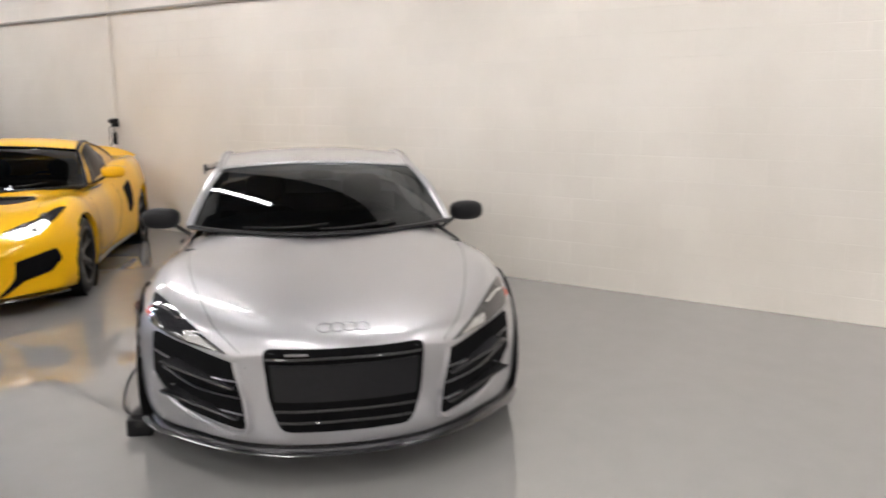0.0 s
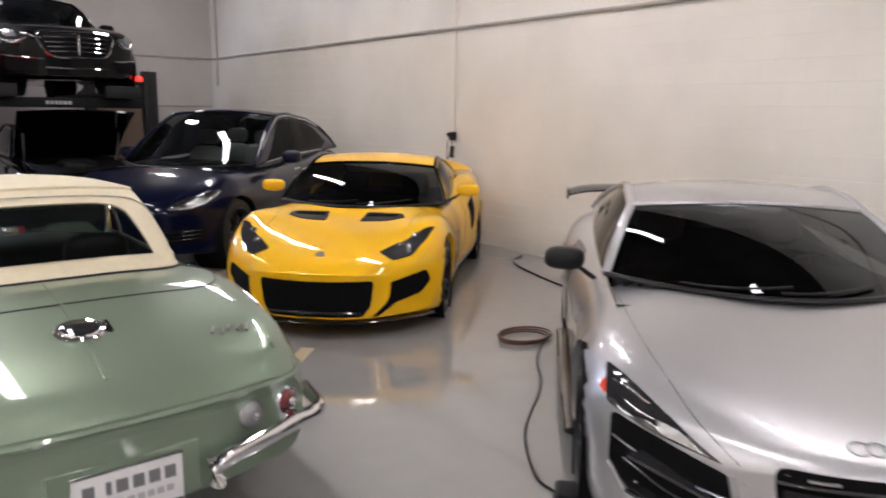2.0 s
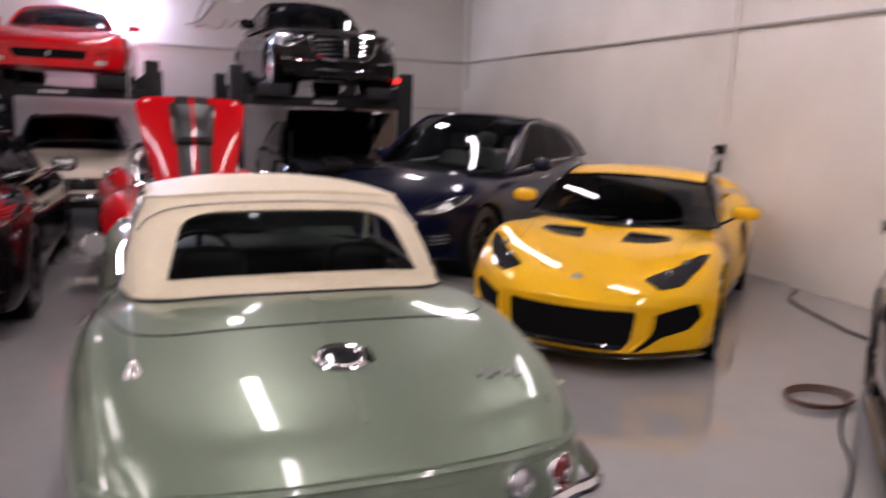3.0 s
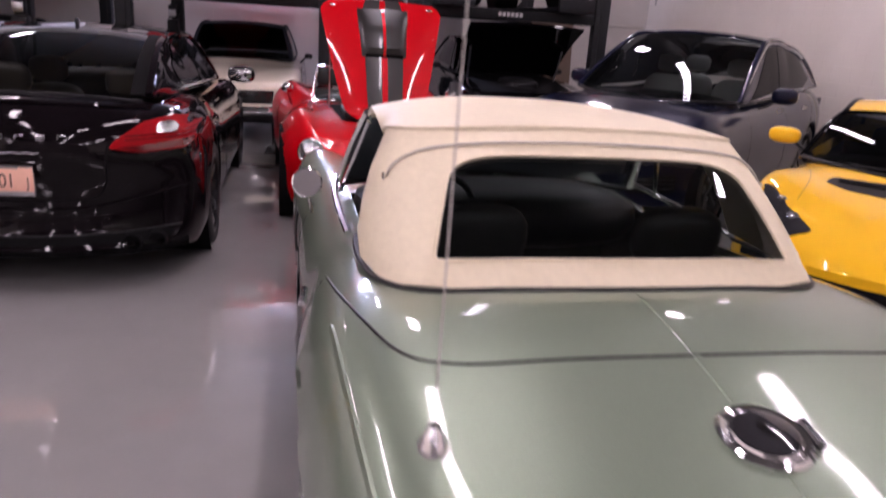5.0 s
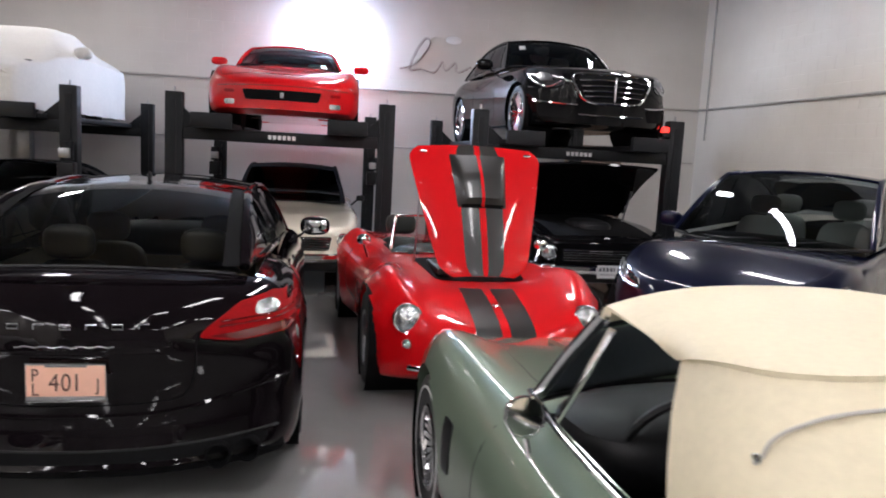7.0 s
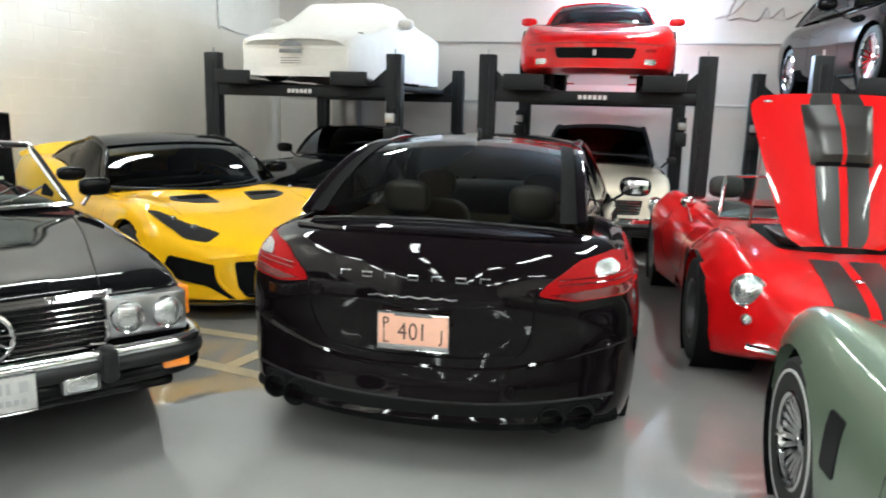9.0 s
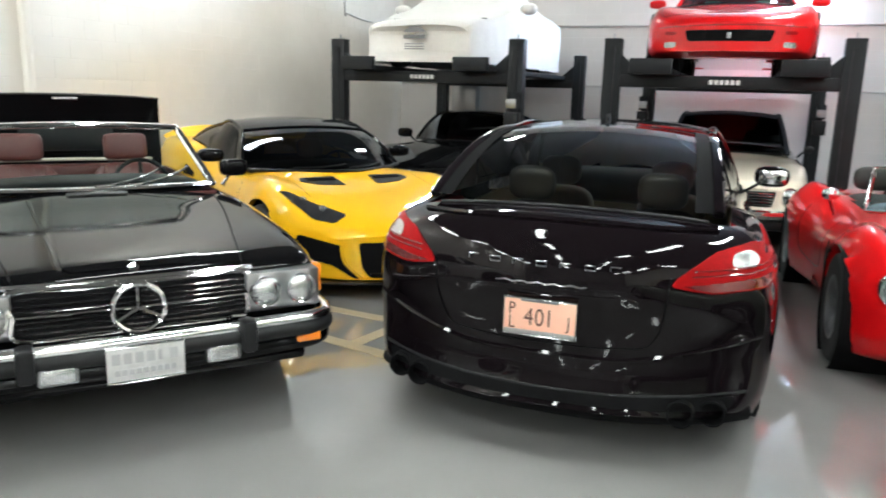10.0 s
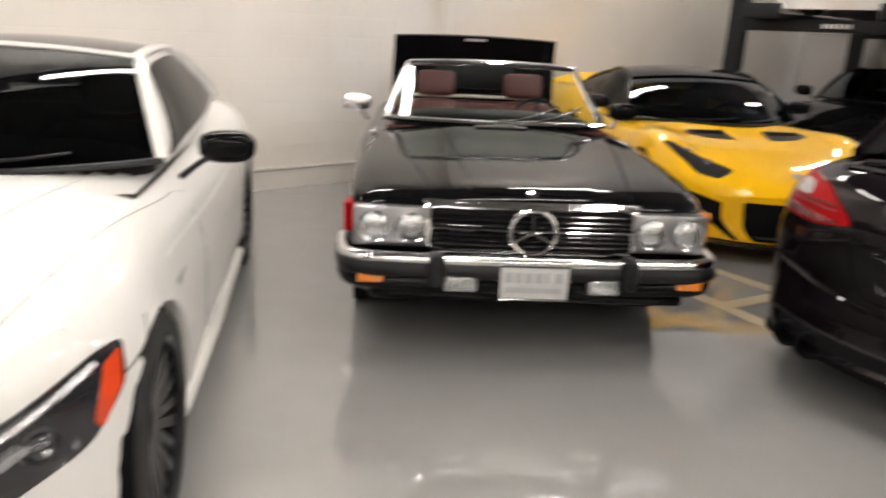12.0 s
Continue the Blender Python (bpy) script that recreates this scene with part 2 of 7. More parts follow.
def add_box(bm, x0, x1, y0, y1, z0, z1, bevel=0.0, segments=2):
    g = bmesh.ops.create_cube(bm, size=1)
    vs = g["verts"]
    for v in vs:
        v.co = Vector((x0 + (v.co.x + 0.5) * (x1 - x0), y0 + (v.co.y + 0.5) * (y1 - y0), z0 + (v.co.z + 0.5) * (z1 - z0)))
    if bevel:
        es = list({e for v in vs for e in v.link_edges})
        vs = bmesh.ops.bevel(bm, geom=es, offset=bevel, segments=segments, affect="EDGES", profile=0.5)["verts"]
    return vs


def box(x0, x1, y0, y1, z0, z1, bevel=0.0, segments=2):
    bm = bmesh.new()
    add_box(bm, x0, x1, y0, y1, z0, z1, bevel, segments)
    return bm


def add_tube(bm, pts, r, n=8, flat=1.0, closed=False):
    """A round or flattened rod along a line of points."""
    pts = [Vector(p) for p in pts]
    rings, up = [], Vector((0.013, 0.021, 1))
    k = len(pts)
    for i, p in enumerate(pts):
        a = pts[(i - 1) % k] if closed else pts[max(i - 1, 0)]
        b = pts[(i + 1) % k] if closed else pts[min(i + 1, k - 1)]
        d = (b - a).normalized()
        if abs(d.dot(up)) > 0.97 * up.length:
            up = Vector((0, 1, 0.02)) if abs(d.y) < 0.9 else Vector((1, 0, 0.02))
        side = d.cross(up).normalized()
        nor = side.cross(d).normalized()
        rings.append([bm.verts.new(p + side * (math.cos(q) * r) + nor * (math.sin(q) * r * flat)) for q in (2 * math.pi * j / n for j in range(n))])
    m = len(rings)
    for i in range(m if closed else m - 1):
        for j in range(n):
            bm.faces.new((rings[i][j], rings[i][(j + 1) % n], rings[(i + 1) % m][(j + 1) % n], rings[(i + 1) % m][j]))
    if not closed:
        bm.faces.new(rings[0][::-1]), bm.faces.new(rings[-1])
    return bm


def tube(pts, r, n=8, flat=1.0, closed=False):
    return add_tube(bmesh.new(), pts, r, n, flat, closed)


def add_lathe(bm, prof, n=40, m=None, cap=True):
    """Turns a profile of (radius, height) about z, then places it by m."""
    m = m or Matrix()
    rings = [[bm.verts.new(m @ Vector((r * math.cos(2 * math.pi * j / n), r * math.sin(2 * math.pi * j / n), h))) for j in range(n)] for r, h in prof]
    for a, b in zip(rings, rings[1:]):
        for j in range(n):
            bm.faces.new((a[j], a[(j + 1) % n], b[(j + 1) % n], b[j]))
    if cap:
        bm.faces.new(rings[0][::-1]), bm.faces.new(rings[-1])
    return bm


def lathe(prof, n=40, m=None, cap=True):
    return add_lathe(bmesh.new(), prof, n, m, cap)


def grid(fn, nu, nv, thick=0.0):
    """A sheet fn(u, v), u and v from 0 to 1; thick gives it a back."""
    bm = bmesh.new()
    vs = [[bm.verts.new(fn(i / nu, j / nv)) for j in range(nv + 1)] for i in range(nu + 1)]
    for i in range(nu):
        for j in range(nv):
            bm.faces.new((vs[i][j], vs[i + 1][j], vs[i + 1][j + 1], vs[i][j + 1]))
    bmesh.ops.remove_doubles(bm, verts=bm.verts, dist=1e-5)
    if thick:
        bm.normal_update()
        bmesh.ops.solidify(bm, geom=bm.faces[:], thickness=thick)
    return bm


def blob(rx, ry, rz, power=2.6, nu=20, nv=14, m=None, bm=None):
    """A rounded lump between a ball and a box."""
    bm = bm or bmesh.new()
    m = m or Matrix()

    def sp(c):
        return math.copysign(abs(c) ** (2 / power), c)
    rings = []
    for j in range(1, nv):
        t = math.pi * (j / nv - 0.5)
        rings.append([bm.verts.new(m @ Vector((rx * sp(math.cos(t)) * sp(math.cos(a)), ry * sp(math.cos(t)) * sp(math.sin(a)), rz * sp(math.sin(t)))))
                      for a in (2 * math.pi * i / nu for i in range(nu))])
    lo, hi = bm.verts.new(m @ Vector((0, 0, -rz))), bm.verts.new(m @ Vector((0, 0, rz)))
    for a, b in zip(rings, rings[1:]):
        for i in range(nu):
            bm.faces.new((a[i], a[(i + 1) % nu], b[(i + 1) % nu], b[i]))
    for i in range(nu):
        bm.faces.new((lo, rings[0][(i + 1) % nu], rings[0][i]))
        bm.faces.new((hi, rings[-1][i], rings[-1][(i + 1) % nu]))
    return bm


def curve(*pts):
    """A smooth line through (s, value) points that does not overshoot."""
    xs, ys = [p[0] for p in pts], [p[1] for p in pts]
    n = len(xs)
    d = [(ys[i + 1] - ys[i]) / (xs[i + 1] - xs[i]) for i in range(n - 1)]
    m = [d[0]] + [0.0 if d[i - 1] * d[i] <= 0 else 2 * d[i - 1] * d[i] / (d[i - 1] + d[i]) for i in range(1, n - 1)] + [d[-1]]

    def f(x):
        if x <= xs[0]:
            return ys[0]
        if x >= xs[-1]:
            return ys[-1]
        i = max(k for k in range(n - 1) if xs[k] <= x)
        h = xs[i + 1] - xs[i]
        t = (x - xs[i]) / h
        return ((1 + 2 * t) * (1 - t) ** 2 * ys[i] + t * (1 - t) ** 2 * h * m[i] + t * t * (3 - 2 * t) * ys[i + 1] + t * t * (t - 1) * h * m[i + 1])
    return f


def spline(pts, per=6, closed=False):
    """A smooth line through 2D or 3D points."""
    pts = [Vector(p) for p in pts]
    n, out = len(pts), []
    for i in range(n if closed else n - 1):
        p1, p2 = pts[i], pts[(i + 1) % n]
        p0 = pts[(i - 1) % n] if closed or i else p1 * 2 - p2
        p3 = pts[(i + 2) % n] if closed or i < n - 2 else p2 * 2 - p1
        for j in range(per):
            t = j / per
            out.append(0.5 * (2 * p1 + (p2 - p0) * t + (2 * p0 - 5 * p1 + 4 * p2 - p3) * t * t + (3 * p1 - p0 - 3 * p2 + p3) * t ** 3))
    if not closed:
        out.append(pts[-1])
    return out


def rounded(poly, r=0.02, per=3):
    """A polygon with its corners rounded by about r."""
    out, n = [], len(poly)
    for i in range(n):
        p, a, b = Vector(poly[i][:2]), Vector(poly[i - 1][:2]), Vector(poly[(i + 1) % n][:2])
        ra, rb = min(r, (a - p).length * 0.45), min(r, (b - p).length * 0.45)
        p0, p1 = p + (a - p).normalized() * ra, p + (b - p).normalized() * rb
        for j in range(per + 1):
            t = j / per
            out.append(p0 * (1 - t) ** 2 + p * 2 * t * (1 - t) + p1 * t * t)
    return out


# ---- cars: a lofted shell, a cabin of panes and pillars, and details laid on the shell ----
from mathutils.bvhtree import BVHTree


class Car:
    """s runs from the nose (0) to the tail (length); y to the car's left; z up. The nose looks along +x."""

    def __init__(self, name, at, heading, label, length, top, sho, wid, low, paint, wheels, radius, crest=0.87, bow=(0.18, 0.12), lean=(None, None),
                 arch=0.045, base=0.0, waist=0.45, category="car"):
        self.root = thing(name, pose(at[0], at[1], base, 0, 0, heading), label, category)
        self.length, self.top, self.sho, self.wid, self.low = length, top, sho, wid, low
        self.paint, self.wheels, self.radius, self.crest, self.bow, self.lean, self.arch, self.waist = paint, wheels, radius, crest, bow, lean, arch, waist
        self.cab = None
        self.bm = self.shell()
        self.tree = BVHTree.FromBMesh(self.bm)

    def p(self, s, y, z):
        return Vector((self.length / 2 - s, y, z))

    def section(self, s):
        w, t, h, lo = self.wid(s), self.top(s), self.sho(s), self.low(s)
        zw = lo + self.waist * (h - lo)
        pts = [(0, lo), (0.8 * w, lo), (0.965 * w, lo + 0.05), (w, zw), (0.985 * w, zw + 0.55 * (h - zw)), (self.crest * w, h),
               (0.6 * w, t + (h - t) * 0.38), (0.3 * w, t + (h - t) * 0.08), (0, t)]
        return spline(pts, 4)

    def bend(self, s, y, z):
        w = max(self.wid(s), 0.05)
        f, r = max(0.0, 1 - s / 1.3) ** 2, max(0.0, 1 - (self.length - s) / 1.3) ** 2
        a = min(abs(y) / w, 1.0) ** 2.4 if w else 0
        x = self.length / 2 - s - self.bow[0] * f * a * (w / 0.9) + self.bow[1] * r * a * (w / 0.9)
        f2, r2 = max(0.0, 1 - s / 0.5) ** 2, max(0.0, 1 - (self.length - s) / 0.5) ** 2
        if self.lean[0]:
            x -= self.lean[0](z) * f2
        if self.lean[1]:
            x += self.lean[1](z) * r2
        return Vector((x, y, z))

    def shell(self):
        bm, ns, L = bmesh.new(), 96, self.length
        rows = []
        for k in range(ns + 1):
            t = k / ns
            s = L * (0.45 * t + 0.55 * (0.5 - 0.5 * math.cos(math.pi * t)))
            half = self.section(s)
            ring = [bm.verts.new(self.bend(s, q.x, q.y)) for q in half]
            ring += [bm.verts.new(self.bend(s, -q.x, q.y)) for q in half[-2:0:-1]]
            rows.append((s, ring, half))
        n = len(rows[0][1])
        for (_, a, _), (_, b, _) in zip(rows, rows[1:]):
            for j in range(n):
                bm.faces.new((a[j], a[(j + 1) % n], b[(j + 1) % n], b[j]))
        for s, ring, half in (rows[0], rows[-1]):
            m, h = 14, len(half)
            prev = [ring[0]]
            for i in range(1, h):
                if i == h - 1:
                    now = [ring[i]]
                else:
                    y, z = half[i]
                    now = [ring[i]] + [bm.verts.new(self.bend(s, y * (1 - 2 * c / m), z)) for c in range(1, m)] + [ring[n - i]]
                if len(prev) == 1:
                    for c in range(len(now) - 1):
                        bm.faces.new((prev[0], now[c], now[c + 1]))
                elif len(now) == 1:
                    for c in range(len(prev) - 1):
                        bm.faces.new((prev[c], prev[c + 1], now[0]))
                else:
                    for c in range(m):
                        bm.faces.new((prev[c], prev[c + 1], now[c + 1], now[c]))
                prev = now
        bmesh.ops.recalc_face_normals(bm, faces=bm.faces)
        bm.normal_update()
        return bm

    # where a detail lands on the shell
    def front(self, y, z):
        return self.cast((9, y, z), (-1, 0, 0))

    def rear(self, y, z):
        return self.cast((-9, y, z), (1, 0, 0))

    def left(self, s, z):
        return self.cast((self.length / 2 - s, 9, z), (0, -1, 0))

    def right(self, s, z):
        return self.cast((self.length / 2 - s, -9, z), (0, 1, 0))

    def over(self, s, y):
        return self.cast((self.length / 2 - s, y, 9), (0, 0, -1))

    def corner(self, sign, turn, rear=False):
        """Looks at the shell from a corner: a is across (outwards), z up; turn degrees from straight ahead."""
        q = radians(turn)
        fx, fy = math.cos(q) * (-1 if rear else 1), math.sin(q) * sign

        def f(a, z):
            side = Vector((-math.sin(q) * (-1 if rear else 1), math.cos(q) * sign, 0))
            o = Vector((fx, fy, 0)) * 9 + side * a + Vector((0, 0, z))
            return self.cast(o, (-fx, -fy, 0))
        return f

    def cast(self, o, d):
        hit, nor, _, _ = self.tree.ray_cast(Vector(o), Vector(d))
        if hit is None:
            near, nor, _, _ = self.tree.find_nearest(Vector(o) + Vector(d) * max(9 - self.length / 2, 8))
            hit = near
        return hit, nor

    # details
    def lay(self, name, poly, where, material, rise=0.004, depth=0.02, round_=0.02, parent=None, label="", edge=0.05):
        """A panel of the outline poly that follows the shell, proud of it by rise."""
        return part(name, patch(rounded(poly, round_) if round_ else poly, where, rise, depth, edge), material, parent or self.root, label, 50)

    def line(self, name, pts, where, material, r=0.006, rise=0.0, parent=None, label="", per=8, closed=False, flat=1.0):
        """A thin rod or seam that follows the shell through 2D points."""
        out = []
        for q in spline(pts, per, closed):
            pos, nor = where(q[0], q[1])
            out.append(pos + nor * rise)
        return part(name, tube(out, r, 6, flat, closed), material, parent or self.root, label)

    def finish_body(self, cut=True):
        bm, L, R = self.bm, self.length, self.radius + self.arch
        bm.faces.ensure_lookup_table()
        gone = []
        centres = [L / 2 - s for s in self.wheels]
        for f in bm.faces:
            c = f.calc_center_median()
            s = L / 2 - c.x
            if abs(c.y) > 0.5 * self.wid(s) and any((c.x - x) ** 2 + (c.z - self.radius) ** 2 < R * R for x in centres):
                gone.append(f)
            elif self.cab and f.normal.z > 0.25 and self.cab(s, abs(c.y)):
                gone.append(f)
        bmesh.ops.delete(bm, geom=gone, context="FACES")
        for x in centres:
            rim = set()
            for e in bm.edges:
                if len(e.link_faces) == 1 and all(abs(v.co.y) > 0.4 and (v.co.x - x) ** 2 + (v.co.z - self.radius) ** 2 < (R + 0.09) ** 2 for v in e.verts):
                    rim.add(e)
            for v in {v for e in rim for v in e.verts}:
                dx, dz = v.co.x - x, v.co.z - self.radius
                d = math.hypot(dx, dz)
                if d > 0.01 and v.co.z > self.low(L / 2 - v.co.x) + 0.015:
                    v.co.x, v.co.z = x + dx / d * R, self.radius + dz / d * R
            ext = bmesh.ops.extrude_edge_only(bm, edges=list(rim))
            for v in [g for g in ext["geom"] if isinstance(g, bmesh.types.BMVert)]:
                v.co.y -= math.copysign(0.05, v.co.y)
        self.body = part("body", bm, self.paint, self.root)
        for s in self.wheels:
            for sgn in (1, -1):
                w = self.wid(s)
                well = bmesh.new()
                add_lathe(well, [(R + 0.004, -0.02), (R + 0.004, 0.36)], 28, self.place_wheel(s, sgn, w - 0.045), cap=False)
                add_lathe(well, [(0.02, 0.36), (R + 0.004, 0.36)], 28, self.place_wheel(s, sgn, w - 0.045), cap=False)
                part("wheel_well", well, VOID, self.root)

    def place_wheel(self, s, sgn, y):
        """A frame whose z axis looks into the car from its outer side."""
        m = Matrix.Translation(self.p(s, sgn * y, self.radius)) @ Matrix.Rotation(radians(90 * sgn), 4, "X")
        return m

    def fit_wheels(self, rim_mat, spokes=5, width=0.24, rim=0.72, twin=False, inset=0.03, whitewall=None, dish=0.05, caliper=None):
        tyre, disc, star = wheel_meshes(self.radius, width, rim, spokes, twin, dish)
        for s in self.wheels:
            for sgn in (1, -1):
                hub = new("wheel", disc)
                hub.parent = self.root
                hub.matrix_basis = self.place_wheel(s, sgn, self.wid(s) - inset)
                if not disc.materials:
                    disc.materials.append(STEEL), tyre.materials.append(RUBBER), star.materials.append(rim_mat)
                for nm, me in (("tyre", tyre), ("rim", star)):
                    o = new(nm, me)
                    o.parent = hub
                if whitewall:
                    part("tyre_stripe", lathe([(self.radius * whitewall, -0.003), (self.radius * whitewall + 0.012, -0.004), (self.radius * whitewall + 0.012, 0.004)], 40, None, False),
                         PLATE, hub, "thin white tyre stripe")
                if caliper:
                    part("brake_caliper", box(0.1, 0.17, -0.09, 0.09, 0.06, 0.13, 0.015), caliper, hub, "painted brake caliper")

    def cabin(self, cowl, a, rf, rr, c, rb, crown=0.04, arch=0.02, glass=None, rear_glass=None, roof=None, rail=None, side=None, windows=(), rail_r=0.028, bulge=0.03,
              roof_name="roof", rear=True, side_mat=None, interior=LEATHER_DARK, rear_frame=None, tub=LEATHER_DARK, rail_down=True, bare=False):
        """Windscreen, roof, rear pane and sides from their corner points: cowl, rb = (s, z) on the middle line; a, rf, rr, c = (s, y, z)."""
        p = self.p
        glass, roof, rail = glass or GLASS, roof or self.paint, rail or self.paint

        def screen(u, v):
            q = 2 * u - 1
            lo = p(cowl[0] + (a[0] - cowl[0]) * q * q, q * a[1], cowl[1] + (a[2] - cowl[1]) * q * q)
            hi = p(rf[0] - 0.09 * (1 - q * q), q * rf[1], rf[2] + crown * (1 - q * q))
            return lo.lerp(hi, v) + Vector((0.02, 0, 0.035)) * (4 * v * (1 - v))

        def top(u, v):
            q = 2 * u - 1
            f, r = p(rf[0] - 0.09 * (1 - q * q), q * rf[1], rf[2] + crown * (1 - q * q)), p(rr[0] + 0.09 * (1 - q * q), q * rr[1], rr[2] + crown * (1 - q * q))
            return f.lerp(r, v) + Vector((0, 0, arch * 4 * v * (1 - v)))

        def back(u, v):
            q = 2 * u - 1
            hi = p(rr[0] + 0.09 * (1 - q * q), q * rr[1], rr[2] + crown * (1 - q * q))
            lo = p(rb[0] + (c[0] - rb[0]) * q * q, q * c[1], rb[1] + (c[2] - rb[1]) * q * q)
            return lo.lerp(hi, v) + Vector((-0.01, 0, bulge)) * (4 * v * (1 - v))

        def edge(u, lift=True):
            """The upper edge of a side, from the foot of the screen pillar over the roof to the foot of the rear pillar."""
            k1, k2 = 0.3, 0.62
            if u < k1:
                return screen(1, u / k1)
            if u < k2:
                return top(1, (u - k1) / (k2 - k1))
            return back(1, 1 - (u - k2) / (1 - k2))

        def flank(sgn):
            def f(u, v):
                hi = edge(u)
                lo = p(a[0], a[1], a[2]).lerp(p(c[0], c[1], c[2]), min(max((self.length / 2 - hi.x - a[0]) / (c[0] - a[0]), 0), 1))
                lo = Vector((hi.x, lo.y + 0.035 * math.sin(math.pi * u), lo.z - 0.02))
                q = lo.lerp(hi, v) + Vector((0, 0.02, 0)) * (4 * v * (1 - v))
                return Vector((q.x, q.y * sgn, q.z))
            return f
        self.screen_at, self.back_at, self.top_at, self.flank_at, self.edge_at = screen, back, top, flank, edge
        part("windscreen", grid(screen, 16, 8), glass, self.root)
        if not bare:
            part(roof_name, grid(top, 16, 12, 0.02), roof, self.root)
        if rear:
            part("rear_window", grid(back, 16, 8), rear_glass or glass, self.root)
        for sgn in (1, -1):
            f = flank(sgn)
            if side is not False:
                part("cabin_side", grid(f, 40, 8), side_mat or self.paint, self.root)
            for nm, poly in windows:
                part(nm, patch(rounded(poly, 0.04), lambda u, v, f=f, sgn=sgn: sheet_point(f, u, v, Vector((0, sgn, 0))), 0.006, 0.006, 0.06), SIDEGLASS, self.root, "", 50)
            pts = [edge(i / 40) for i in range(41 if rail_down else 26)]
            if not bare:
                part("roof_rail", tube([Vector((q.x, q.y * sgn, q.z)) for q in pts], rail_r, 8, 0.8), rail, self.root)
        part("header_rail", tube([screen(i / 16, 0.985) for i in range(17)], 0.016, 6), rail, self.root)
        part("cowl_trim", tube([screen(i / 16, 0.0) + Vector((0.012, 0, 0.002)) for i in range(17)], 0.022, 6, 0.6), BLACK, self.root)

        def inside(s, y):
            if y > min(a[1], c[1]) + (a[1] - min(a[1], c[1])) * 0.5 - 0.02:
                return False
            q = (y / a[1]) ** 2
            return cowl[0] + (a[0] - cowl[0]) * q + 0.03 < s < rb[0] + (c[0] - rb[0]) * q - 0.03
        self.cab = inside
        # the tub under the panes
        t = bmesh.new()
        s0, s1, w, z1 = cowl[0] + 0.02, rb[0] - 0.02, a[1] - 0.02, min(cowl[1], a[2], c[2], rb[1]) - 0.05
        v = [[t.verts.new(p(s, y, z)) for s in (s0, s1) for y in (-w, w)] for z in (0.28, z1)]
        t.faces.new((v[0][0], v[0][1], v[0][3], v[0][2]))
        for i, j in ((0, 1), (1, 3), (3, 2), (2, 0)):
            t.faces.new((v[0][i], v[0][j], v[1][j], v[1][i]))
        part("cabin_tub", t, tub, self.root, smooth=0)
        dash = blob(0.28, w * 0.97, 0.13, 3.2, 24, 10, Matrix.Translation(p(a[0] + 0.12, 0, z1 - 0.03)))
        part("dashboard", dash, BLACK, self.root)
        return self

    def open_cabin(self, cowl, a, rf, frame_mat, rear, crown=0.02, r=0.018, tub=LEATHER_DARK, deck=None):
        """An open car: a framed windscreen over a tub that ends at s = rear."""
        p = self.p

        def screen(u, v):
            q = 2 * u - 1
            lo = p(cowl[0] + (a[0] - cowl[0]) * q * q, q * a[1], cowl[1] + (a[2] - cowl[1]) * q * q)
            hi = p(rf[0] - 0.08 * (1 - q * q), q * rf[1], rf[2] + crown * (1 - q * q))
            return lo.lerp(hi, v)
        self.screen_at = screen
        part("windscreen", grid(screen, 16, 6), GLASS_CLEAR, self.root)
        ring = [screen(0, i / 8) for i in range(9)] + [screen(i / 14, 1) for i in range(1, 15)] + [screen(1, 1 - i / 8) for i in range(1, 9)] + [screen(1 - i / 14, 0) for i in range(1, 14)]
        part("windscreen_frame", tube(ring, r, 8, 0.8, True), frame_mat, self.root)
        self.cab = lambda s, y: y < a[1] - 0.02 and cowl[0] + (a[0] - cowl[0]) * (y / a[1]) ** 2 + 0.05 < s < rear
        t = bmesh.new()
        s0, s1, w, z1 = cowl[0] + 0.05, rear, a[1] - 0.01, min(cowl[1], a[2]) - 0.03
        v = [[t.verts.new(p(s, y, z)) for s in (s0, s1) for y in (-w, w)] for z in (0.28, z1)]
        t.faces.new((v[0][0], v[0][1], v[0][3], v[0][2]))
        for i, j in ((0, 1), (1, 3), (3, 2), (2, 0)):
            t.faces.new((v[0][i], v[0][j], v[1][j], v[1][i]))
        part("cabin_tub", t, tub, self.root, smooth=0)
        part("dashboard", blob(0.26, w * 0.97, 0.12, 3.2, 24, 10, Matrix.Translation(p(a[0] + 0.14, 0, z1 - 0.03))), BLACK, self.root)

    def seat(self, s, y, z, material, tall=0.62, head=True, wide=0.25, square=3.2):
        """A seat whose cushion lies at height z."""
        st = part("seat", blob(0.27, wide, 0.1, 3.4, 20, 10, Matrix.Translation(self.p(s, y, z))), material, self.root)
        back = blob(0.085, wide, tall / 2, 3.6, 20, 12, Matrix.Translation(self.p(s + 0.33, y, z + tall / 2 - 0.02)) @ Matrix.Rotation(radians(-14), 4, "Y"))
        part("backrest", back, material, st)
        if head:
            hr = blob(0.06, wide * 0.6, 0.1, square, 18, 10, Matrix.Translation(self.p(s + 0.46, y, z + tall + 0.09)) @ Matrix.Rotation(radians(-10), 4, "Y"))
            part("headrest", hr, material, st)

    def steering(self, s, y, z):
        m = Matrix.Translation(self.p(s, y, z)) @ Matrix.Rotation(radians(68), 4, "Y")
        bm = tube([m @ Vector((0.18 * math.cos(q), 0.18 * math.sin(q), 0)) for q in (2 * math.pi * i / 28 for i in range(28))], 0.014, 6, 1, True)
        for q in (0.2, math.pi - 0.2, -math.pi / 2):
            add_tube(bm, [m @ Vector((0, 0, -0.02)), m @ Vector((0.18 * math.sin(q), 0.18 * math.cos(q), 0))], 0.014, 6)
